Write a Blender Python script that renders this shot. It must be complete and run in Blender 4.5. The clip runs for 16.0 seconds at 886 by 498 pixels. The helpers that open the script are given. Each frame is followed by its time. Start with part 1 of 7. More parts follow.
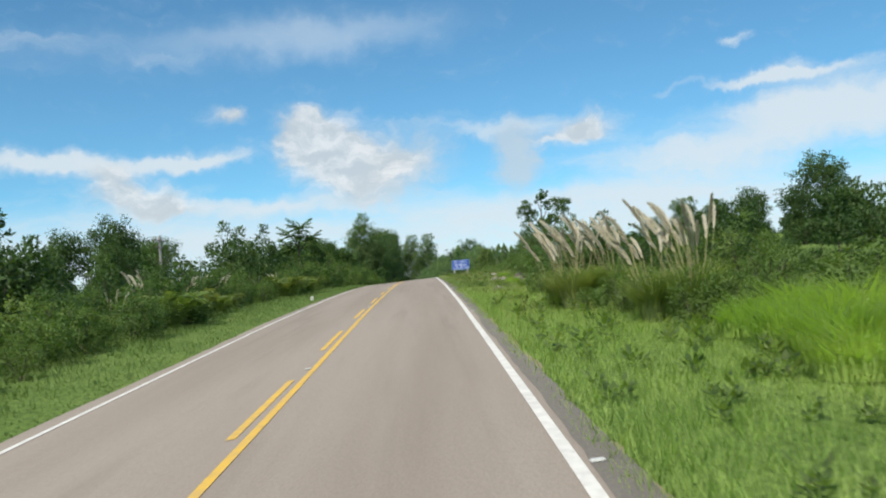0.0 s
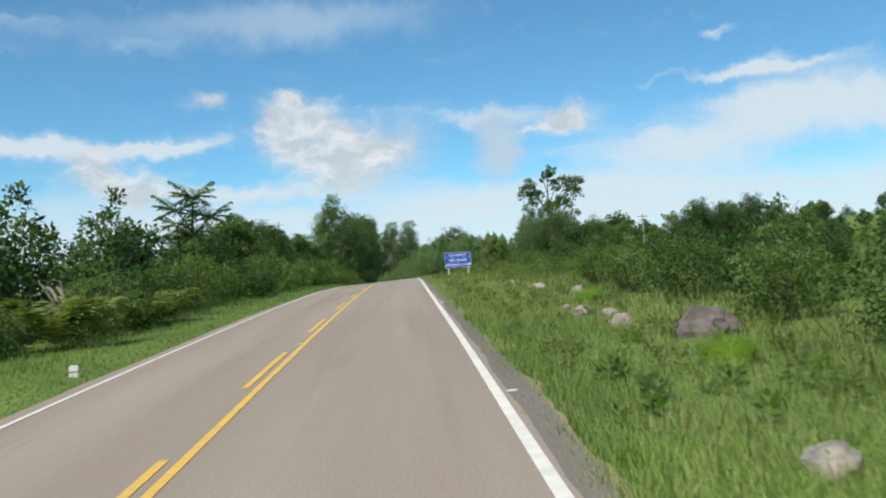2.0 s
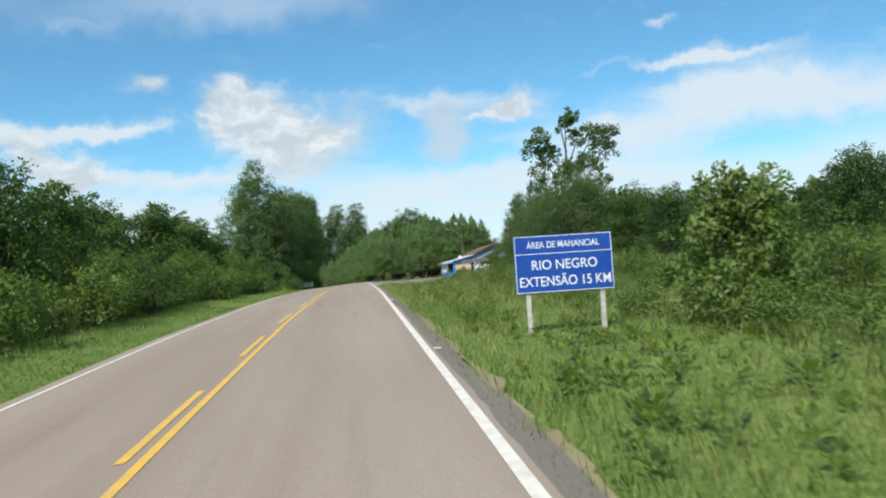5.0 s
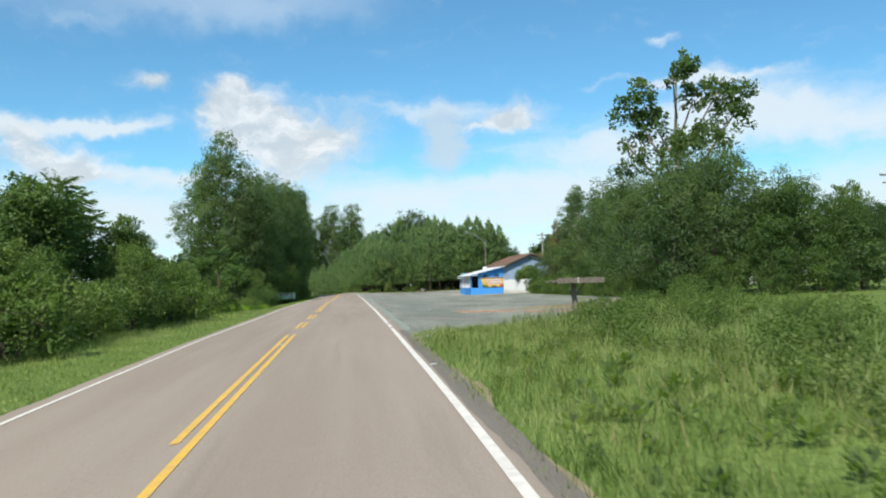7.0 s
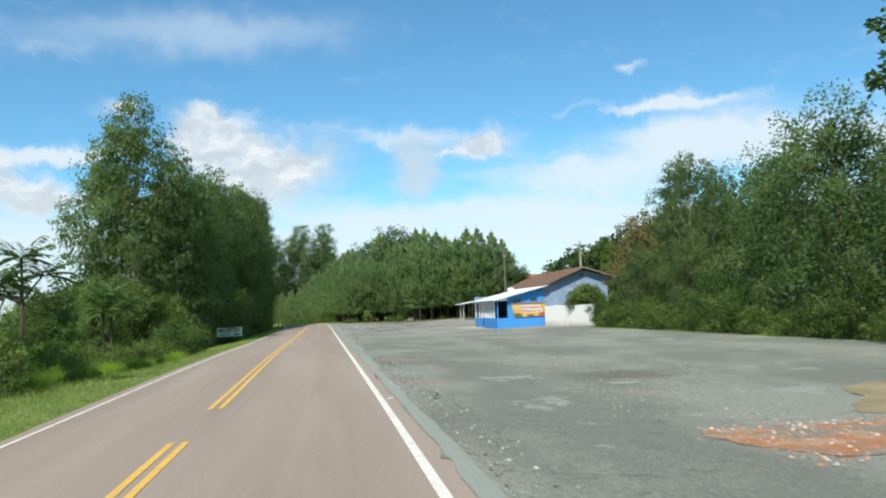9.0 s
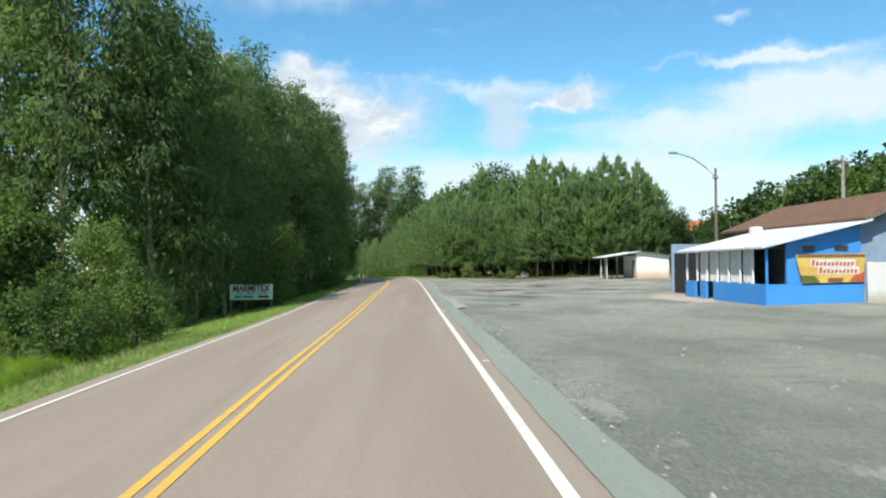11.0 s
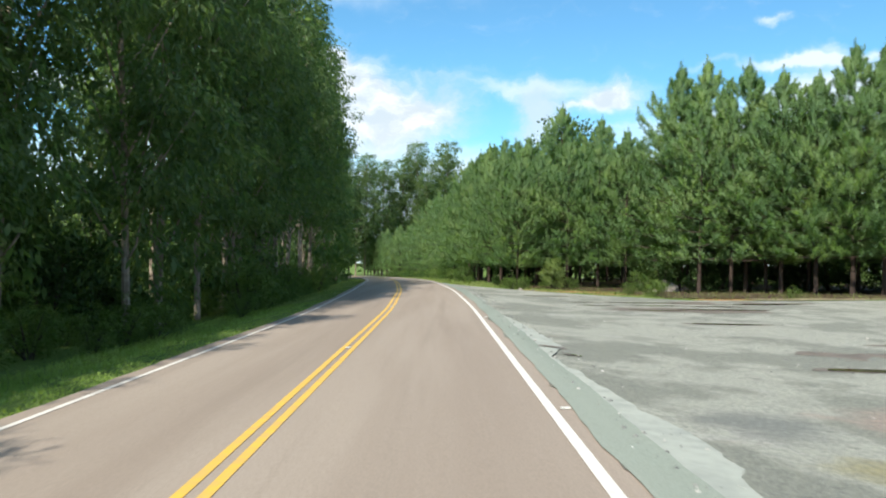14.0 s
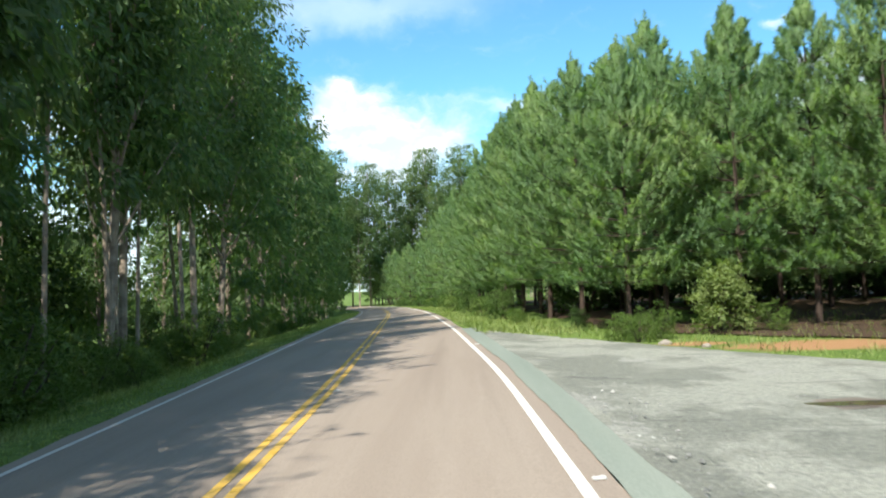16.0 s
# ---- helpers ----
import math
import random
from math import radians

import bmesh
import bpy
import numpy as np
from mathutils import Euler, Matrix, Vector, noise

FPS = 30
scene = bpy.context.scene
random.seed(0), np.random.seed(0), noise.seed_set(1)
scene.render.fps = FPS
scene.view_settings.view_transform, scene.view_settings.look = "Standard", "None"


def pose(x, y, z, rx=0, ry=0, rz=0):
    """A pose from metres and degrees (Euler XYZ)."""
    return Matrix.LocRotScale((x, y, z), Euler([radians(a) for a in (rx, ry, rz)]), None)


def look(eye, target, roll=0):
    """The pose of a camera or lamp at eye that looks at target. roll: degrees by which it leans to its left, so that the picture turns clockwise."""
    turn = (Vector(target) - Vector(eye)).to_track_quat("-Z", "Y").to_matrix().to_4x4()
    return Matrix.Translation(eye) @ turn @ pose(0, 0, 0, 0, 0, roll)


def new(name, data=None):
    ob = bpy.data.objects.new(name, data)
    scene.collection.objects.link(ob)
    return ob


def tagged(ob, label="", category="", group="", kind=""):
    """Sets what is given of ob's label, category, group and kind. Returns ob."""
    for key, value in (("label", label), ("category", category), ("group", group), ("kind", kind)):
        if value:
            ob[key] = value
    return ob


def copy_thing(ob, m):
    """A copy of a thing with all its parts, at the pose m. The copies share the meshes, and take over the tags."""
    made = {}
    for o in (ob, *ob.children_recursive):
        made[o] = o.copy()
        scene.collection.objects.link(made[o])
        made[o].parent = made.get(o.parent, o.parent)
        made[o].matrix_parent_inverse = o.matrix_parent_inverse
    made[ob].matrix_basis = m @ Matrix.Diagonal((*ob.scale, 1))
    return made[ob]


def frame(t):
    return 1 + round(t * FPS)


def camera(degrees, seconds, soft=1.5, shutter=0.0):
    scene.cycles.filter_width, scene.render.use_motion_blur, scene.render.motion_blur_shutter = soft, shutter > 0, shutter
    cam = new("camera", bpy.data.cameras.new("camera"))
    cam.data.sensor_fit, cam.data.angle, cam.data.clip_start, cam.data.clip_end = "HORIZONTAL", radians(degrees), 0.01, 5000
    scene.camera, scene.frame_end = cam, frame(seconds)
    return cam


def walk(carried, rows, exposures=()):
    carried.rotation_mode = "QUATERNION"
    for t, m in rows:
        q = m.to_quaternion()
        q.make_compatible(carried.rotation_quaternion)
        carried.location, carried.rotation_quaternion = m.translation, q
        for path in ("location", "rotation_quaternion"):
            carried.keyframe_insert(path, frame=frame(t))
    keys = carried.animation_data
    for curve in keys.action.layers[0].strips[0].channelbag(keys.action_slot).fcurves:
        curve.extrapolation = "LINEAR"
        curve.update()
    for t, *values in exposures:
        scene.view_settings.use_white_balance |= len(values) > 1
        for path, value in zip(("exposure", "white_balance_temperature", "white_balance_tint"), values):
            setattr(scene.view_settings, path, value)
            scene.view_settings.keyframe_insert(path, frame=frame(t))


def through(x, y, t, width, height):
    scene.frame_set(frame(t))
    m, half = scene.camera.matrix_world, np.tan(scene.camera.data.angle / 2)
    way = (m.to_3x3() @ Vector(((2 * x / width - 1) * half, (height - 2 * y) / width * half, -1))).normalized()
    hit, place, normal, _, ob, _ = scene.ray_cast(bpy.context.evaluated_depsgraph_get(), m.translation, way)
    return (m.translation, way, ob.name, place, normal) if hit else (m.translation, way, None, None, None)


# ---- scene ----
# ---- camera ----
cam = camera(55.28, 16.0, soft=2.0, shutter=0.12)
PATH = [
    (0.0, look((2.556, -1.404, -4.145), (2.979, 18.547, -2.813), -4.03)),
    (0.5, look((2.56, 7.045, -3.615), (2.812, 27.031, -2.904), -2.82)),
    (1.0, look((2.591, 15.479, -3.054), (2.999, 35.452, -2.102), -2.98)),
    (1.5, look((2.605, 23.895, -2.545), (3.241, 43.856, -1.479), -3.84)),
    (2.0, look((2.617, 32.295, -1.984), (3.476, 52.25, -0.945), -3.54)),
    (2.5, look((2.625, 40.707, -1.519), (3.733, 60.625, -0.094), -3.85)),
    (3.0, look((2.628, 49.138, -1.112), (4.024, 69.028, 0.453), -3.87)),
    (3.5, look((2.568, 57.556, -0.648), (4.137, 77.455, 0.596), -3.77)),
    (4.0, look((2.48, 66.002, -0.193), (4.517, 85.874, 0.779), -4.10)),
    (6.5, look((2.098, 109.149, 1.372), (4.051, 129.049, 1.781), -2.84)),
    (7.0, look((2.09, 117.978, 1.638), (4.328, 137.835, 2.476), -1.41)),
    (7.5, look((2.155, 126.893, 1.724), (5.259, 146.599, 3.155), -2.17)),
    (8.0, look((2.247, 135.881, 1.964), (5.893, 155.477, 3.609), -2.44)),
    (8.5, look((2.313, 144.954, 2.018), (5.342, 164.673, 3.427), -1.85)),
    (9.0, look((2.426, 154.171, 2.067), (5.315, 173.91, 3.495), -2.04)),
    (9.5, look((2.369, 163.6, 2.055), (4.77, 183.419, 3.248), -1.37)),
    (10.0, look((2.399, 173.291, 2.075), (3.465, 193.258, 2.512), -0.95)),
    (12.5, look((2.259, 223.802, 2.084), (3.002, 243.785, 2.441), -0.32)),
    (13.0, look((2.304, 233.708, 2.121), (2.583, 253.697, 2.737), -1.41)),
    (13.5, look((2.206, 243.551, 2.166), (2.378, 263.546, 2.554), -0.57)),
    (14.0, look((2.157, 253.333, 2.076), (2.263, 273.331, 2.372), 1.26)),
    (14.5, look((2.13, 263.07, 2.077), (2.256, 283.065, 2.501), 1.15)),
    (15.0, look((2.236, 272.898, 2.148), (2.602, 292.88, 2.923), 1.35)),
    (15.5, look((2.32, 282.944, 2.074), (2.891, 302.919, 2.906), -1.52)),
    (16.0, look((2.318, 293.138, 2.079), (2.016, 313.118, 2.917), -2.15)),
]
walk(cam, PATH, [(0.0, 0.0), (1.0, -0.12), (2.0, -0.03), (4.0, 0.05), (7.0, 0.14), (10.0, 0.20), (12.5, 0.38), (14.5, 0.54), (16.0, 0.76)])

# ---- light ----
SUN_FROM = Vector((-0.40, -0.80, 0.98)).normalized()
sun = new("sun", bpy.data.lights.new("sun", "SUN"))
sun.data.energy, sun.data.angle, sun.data.color = 5.0, radians(0.55), (1.0, 0.94, 0.84)
sun.matrix_world = look(SUN_FROM * 100, (0, 0, 0))

world = bpy.data.worlds.new("sky")
scene.world = world
world.use_nodes = True
WT = world.node_tree
WT.nodes.clear()


def wn(kind, **props):
    n = WT.nodes.new(kind)
    for k, v in props.items():
        if k == "operation":
            n.operation = v
        elif k == "data_type":
            n.data_type = v
        elif k == "clamp":
            n.use_clamp = v
    return n


def wlink(a, b):
    WT.links.new(a, b)


def wmath(op, a, b=None, c=None, clamp=False):
    n = wn("ShaderNodeMath", operation=op, clamp=clamp)
    for i, v in enumerate((a, b, c)):
        if v is None:
            continue
        if isinstance(v, (int, float)):
            n.inputs[i].default_value = v
        else:
            wlink(v, n.inputs[i])
    return n.outputs[0]


def wvec(op, a, b=None):
    n = wn("ShaderNodeVectorMath", operation=op)
    for i, v in enumerate((a, b)):
        if v is None:
            continue
        if isinstance(v, tuple):
            n.inputs[i].default_value = v
        else:
            wlink(v, n.inputs[i])
    return n.outputs["Value"] if op == "DOT_PRODUCT" else n.outputs[0]


def wnoise(vec, scale, detail, rough):
    n = wn("ShaderNodeTexNoise")
    wlink(vec, n.inputs["Vector"])
    n.inputs["Scale"].default_value, n.inputs["Detail"].default_value, n.inputs["Roughness"].default_value = scale, detail, rough
    return n


def wmix(fac, a, b):
    n = wn("ShaderNodeMix", data_type="RGBA")
    for i, v in ((0, fac), (6, a), (7, b)):
        if isinstance(v, (int, float)):
            n.inputs[i].default_value = v
        elif isinstance(v, tuple):
            n.inputs[i].default_value = (*v, 1)
        else:
            wlink(v, n.inputs[i])
    return n.outputs[2]


sky = wn("ShaderNodeTexSky")
sky.sky_type, sky.sun_disc = "NISHITA", False
sky.sun_elevation = math.asin(SUN_FROM.z)
sky.sun_rotation = math.atan2(SUN_FROM.x, SUN_FROM.y)
sky.altitude, sky.air_density, sky.dust_density, sky.ozone_density = 900, 1.0, 0.1, 3.0
way = wn("ShaderNodeTexCoord").outputs["Generated"]
sep = wn("ShaderNodeSeparateXYZ")
wlink(way, sep.inputs[0])
az = wmath("MULTIPLY", wmath("ARCTAN2", sep.outputs[0], sep.outputs[1]), 57.2958)
el = wmath("MULTIPLY", wmath("ARCSINE", sep.outputs[2]), 57.2958)
comb = wn("ShaderNodeCombineXYZ")
wlink(az, comb.inputs[0]), wlink(el, comb.inputs[1])
place = comb.outputs[0]
# the billows: the place on the sky shaken at two sizes
shake = wvec("SUBTRACT", wnoise(place, 0.28, 5, 0.6).outputs["Color"], (0.5, 0.5, 0.5))
shaken = wvec("ADD", place, wvec("MULTIPLY", shake, (4.5, 3.2, 0)))
fine = wnoise(wvec("MULTIPLY", shaken, (0.5, 1.0, 1.0)), 0.75, 6, 0.62).outputs["Fac"]
wisp = wnoise(wvec("MULTIPLY", shaken, (0.16, 0.9, 1.0)), 0.55, 5, 0.6).outputs["Fac"]


def puffs(rows, gain):
    """The thickness of a group of clouds: azimuth, elevation, half width, half height (degrees), weight."""
    total = None
    for a, e, ra, re, w in rows:
        d = wvec("MULTIPLY", wvec("SUBTRACT", shaken, (a, e, 0)), (1 / ra, 1 / re, 0))
        g = wmath("MULTIPLY", wmath("EXPONENT", wmath("MULTIPLY", wvec("DOT_PRODUCT", d, d), -1.0)), w)
        total = g if total is None else wmath("ADD", total, g)
    return wmath("MULTIPLY", total, gain)


cumulus = puffs([(-7.0, 12.9, 1.6, 1.0, 1.3), (-8.3, 11.6, 1.5, 1.4, 1.1), (-5.6, 11.2, 2.4, 1.8, 1.2), (-4.6, 9.3, 3.2, 1.6, 1.0), (-2.2, 10.0, 2.6, 1.6, .9), (-12.4, 13.5, 1.0, .6, 1.1),
                 (-20.2, 9.7, 1.3, 1.0, 1.0), (-18.5, 8.3, 2.6, 1.0, 1.2), (-16.4, 7.6, 1.8, .7, 1.0), (11.4, 11.2, 2.1, .8, 1.4), (9.0, 10.6, 1.8, .5, .7)], 1.0)
grey_bank = puffs([(-0.9, 10.2, 3.0, 1.8, 1.1), (-3.2, 8.0, 2.8, 0.9, .9), (6.7, 9.8, 1.35, 2.1, 1.25)], 1.0)
streaks = puffs([(-23, 10.4, 6.5, .75, 1.3), (-14.8, 10.5, 3.6, .5, 1.0), (23.4, 12.7, 4.2, .38, 1.2), (21.4, 15.4, 1.1, .4, .9), (24.7, 13.4, 1.2, .4, .5), (16.5, 12.9, 2.0, .3, .4),
                 (25.5, 10.8, 5.5, 1.3, .8), (31, 10, 8, 2.0, .75), (5.0, 11.8, 7.5, .8, .6), (18, 9.0, 7, 1.3, .75), (-10.5, 7.5, 7.0, .55, .6), (-30, 17, 14, 1.2, .35), (10, 6.6, 10, .9, .4)], 1.0)
veil = puffs([(-5, 18.6, 8, 1.4, 1.2), (-12, 17.6, 9, 1.2, .8), (-30, 17, 12, 1.6, .6), (14, 9.8, 9, 1.6, .5)], 1.0)
low = wmath("MULTIPLY", wmath("EXPONENT", wmath("MULTIPLY", wmath("POWER", wmath("DIVIDE", wmath("SUBTRACT", wmath("MAXIMUM", el, 4.6), 4.6), 3.0), 2.0), -1.0)), 0.95)
# away from the view the sky goes on with the same broken cover
beyond = wmath("MULTIPLY", wmath("SMOOTH_MIN", wmath("MAXIMUM", wmath("DIVIDE", wmath("SUBTRACT", wmath("ABSOLUTE", az), 32), 20), 0.0), 0.55, 0.05), wmath("GREATER_THAN", el, 0))


def thick(base, grain, amount, lo, hi):
    n = wn("ShaderNodeMapRange")
    n.interpolation_type = "SMOOTHSTEP"
    wlink(wmath("ADD", base, wmath("MULTIPLY", wmath("SUBTRACT", grain, 0.5), amount)), n.inputs["Value"])
    n.inputs["From Min"].default_value, n.inputs["From Max"].default_value = lo, hi
    return n.outputs[0]


m_cum = thick(cumulus, fine, 0.90, 0.02, 1.15)
m_grey = thick(grey_bank, fine, 0.85, 0.05, 1.05)
m_str = thick(wmath("ADD", wmath("ADD", streaks, low), wmath("MULTIPLY", beyond, 0.8)), wisp, 1.35, 0.10, 1.10)
m_veil = thick(veil, wisp, 0.75, 0.0, 1.9)
SKY = 0.132
gain = wn("ShaderNodeVectorMath", operation="MULTIPLY")
wlink(sky.outputs[0], gain.inputs[0])
gain.inputs[1].default_value = (SKY * 0.62, SKY * 1.02, SKY * 1.05)
lit = wmix(wmath("MULTIPLY", m_str, 0.86), gain.outputs[0], (0.73, 0.81, 0.86))
shade = wmix(thick(fine, fine, 1.0, 0.25, 0.85), (0.57, 0.64, 0.69), (0.83, 0.865, 0.885))
hazy = wmix(wmath("MULTIPLY", m_veil, 0.42), lit, (0.72, 0.82, 0.90))
veiled = wmix(wmath("MULTIPLY", m_grey, 0.72), hazy, (0.58, 0.66, 0.72))
full = wmix(wmath("MULTIPLY", m_cum, 0.9), veiled, shade)
bg = wn("ShaderNodeBackground")
wlink(full, bg.inputs["Color"])
bg.inputs["Strength"].default_value = 1.0
out = wn("ShaderNodeOutputWorld")
wlink(bg.outputs[0], out.inputs[0])


# ---- materials ----
class Mat:
    """A node material in short: colours are mixed by noises on the object's own or the world's place."""

    def __init__(self, name, rough=0.8, spec=0.3, metal=0.0):
        self.m = bpy.data.materials.new(name)
        self.m.use_nodes = True
        self.t = self.m.node_tree
        self.b = self.t.nodes["Principled BSDF"]
        self.b.inputs["Roughness"].default_value = rough
        self.b.inputs["Specular IOR Level"].default_value = spec
        self.b.inputs["Metallic"].default_value = metal
        self.geo = self.t.nodes.new("ShaderNodeNewGeometry")
        self.pos = self.geo.outputs["Position"]

    def link(self, a, b):
        self.t.links.new(a, b)

    def scaled(self, v):
        n = self.t.nodes.new("ShaderNodeVectorMath")
        n.operation = "MULTIPLY"
        self.link(self.pos, n.inputs[0])
        n.inputs[1].default_value = v
        return n.outputs[0]

    def noise(self, scale, detail=4, stretch=None, rough=0.6):
        n = self.t.nodes.new("ShaderNodeTexNoise")
        self.link(self.scaled(stretch) if stretch else self.pos, n.inputs["Vector"])
        n.inputs["Scale"].default_value, n.inputs["Detail"].default_value, n.inputs["Roughness"].default_value = scale, detail, rough
        return n.outputs["Fac"]

    def span(self, fac, lo, hi, to0=0.0, to1=1.0):
        n = self.t.nodes.new("ShaderNodeMapRange")
        n.interpolation_type = "SMOOTHSTEP"
        self.link(fac, n.inputs["Value"])
        for k, v in (("From Min", lo), ("From Max", hi), ("To Min", to0), ("To Max", to1)):
            n.inputs[k].default_value = v
        return n.outputs[0]

    def math(self, op, a, b):
        n = self.t.nodes.new("ShaderNodeMath")
        n.operation = op
        for i, v in enumerate((a, b)):
            if isinstance(v, (int, float)):
                n.inputs[i].default_value = v
            else:
                self.link(v, n.inputs[i])
        return n.outputs[0]

    def mix(self, fac, a, b):
        n = self.t.nodes.new("ShaderNodeMix")
        n.data_type = "RGBA"
        for i, v in ((0, fac), (6, a), (7, b)):
            if isinstance(v, (int, float)):
                n.inputs[i].default_value = v
            elif isinstance(v, tuple):
                n.inputs[i].default_value = (*v, 1)
            else:
                self.link(v, n.inputs[i])
        return n.outputs[2]

    def colour(self, c):
        if isinstance(c, tuple):
            self.b.inputs["Base Color"].default_value = (*c, 1)
        else:
            self.link(c, self.b.inputs["Base Color"])
        return self

    def bump(self, fac, strength=0.3, depth=0.02):
        n = self.t.nodes.new("ShaderNodeBump")
        n.inputs["Strength"].default_value, n.inputs["Distance"].default_value = strength, depth
        self.link(fac, n.inputs["Height"])
        self.link(n.outputs[0], self.b.inputs["Normal"])
        return self

    def island(self):
        return self.geo.outputs["Random Per Island"]

    def each(self):
        return self.t.nodes.new("ShaderNodeObjectInfo").outputs["Random"]


def leafy(name, dark, mid, light, through=0.35, rough=0.55, patch=0.35, shine=(1.5, 1.6, 0.7)):
    """Foliage: every leaf has its own green, whole sprays drift lighter or darker, and light shines through."""
    k = Mat(name, rough, 0.25)
    a = k.mix(k.island(), dark, mid)
    c = k.mix(k.span(k.noise(patch, 3), 0.4, 0.72), a, light)
    c = k.mix(k.math("MULTIPLY", k.each(), 0.35), c, mid)
    c = k.mix(k.span(k.noise(patch * 4.5, 4), 0.50, 0.70, 0, 0.45), c, tuple(0.75 * v for v in dark))
    k.colour(c)
    tr = k.t.nodes.new("ShaderNodeBsdfTranslucent")
    bright = k.t.nodes.new("ShaderNodeMix")
    bright.data_type, bright.blend_type = "RGBA", "MULTIPLY"
    bright.inputs[0].default_value = 1
    k.link(c, bright.inputs[6])
    bright.inputs[7].default_value = (*shine, 1)
    k.link(bright.outputs[2], tr.inputs["Color"])
    mx = k.t.nodes.new("ShaderNodeMixShader")
    mx.inputs[0].default_value = through
    k.link(k.b.outputs[0], mx.inputs[1])
    k.link(tr.outputs[0], mx.inputs[2])
    k.link(mx.outputs[0], k.t.nodes["Material Output"].inputs["Surface"])
    return k.m


def plain(name, c, c2, scale=6.0, rough=0.7, spec=0.3, metal=0.0, bump=0.15):
    k = Mat(name, rough, spec, metal)
    f = k.noise(scale, 6)
    k.colour(k.mix(k.span(f, 0.35, 0.7), c, c2)).bump(f, bump, 0.01)
    return k.m


def asphalt(name, c, c2, streak, grit):
    """Road surface: aggregate, long streaks along the lanes, darker stains and tar spots."""
    k = Mat(name, 0.85, 0.25)
    base = k.mix(k.span(k.noise(0.25, 5, (2.2, 0.12, 1)), 0.32, 0.68), c, c2)
    base = k.mix(k.math("MULTIPLY", k.span(k.noise(0.9, 4, (1.6, 0.05, 1)), 0.52, 0.75), streak), base, tuple(v * 0.62 for v in c))
    base = k.mix(k.span(k.noise(0.35, 6), 0.6, 0.85, 0, 0.35), base, tuple(v * 1.25 for v in c))
    base = k.mix(k.span(k.noise(38, 2), 0.3, 0.75, 0, grit), base, tuple(v * 0.45 for v in c))
    k.colour(base).bump(k.noise(70, 2), 0.25, 0.006)
    return k.m


M_ROAD = asphalt("pink_grey_asphalt", (0.288, 0.236, 0.188), (0.347, 0.292, 0.236), 0.34, 0.36)
M_SHOULDER = asphalt("grey_shoulder", (0.170, 0.152, 0.125), (0.235, 0.208, 0.172), 0.1, 0.6)


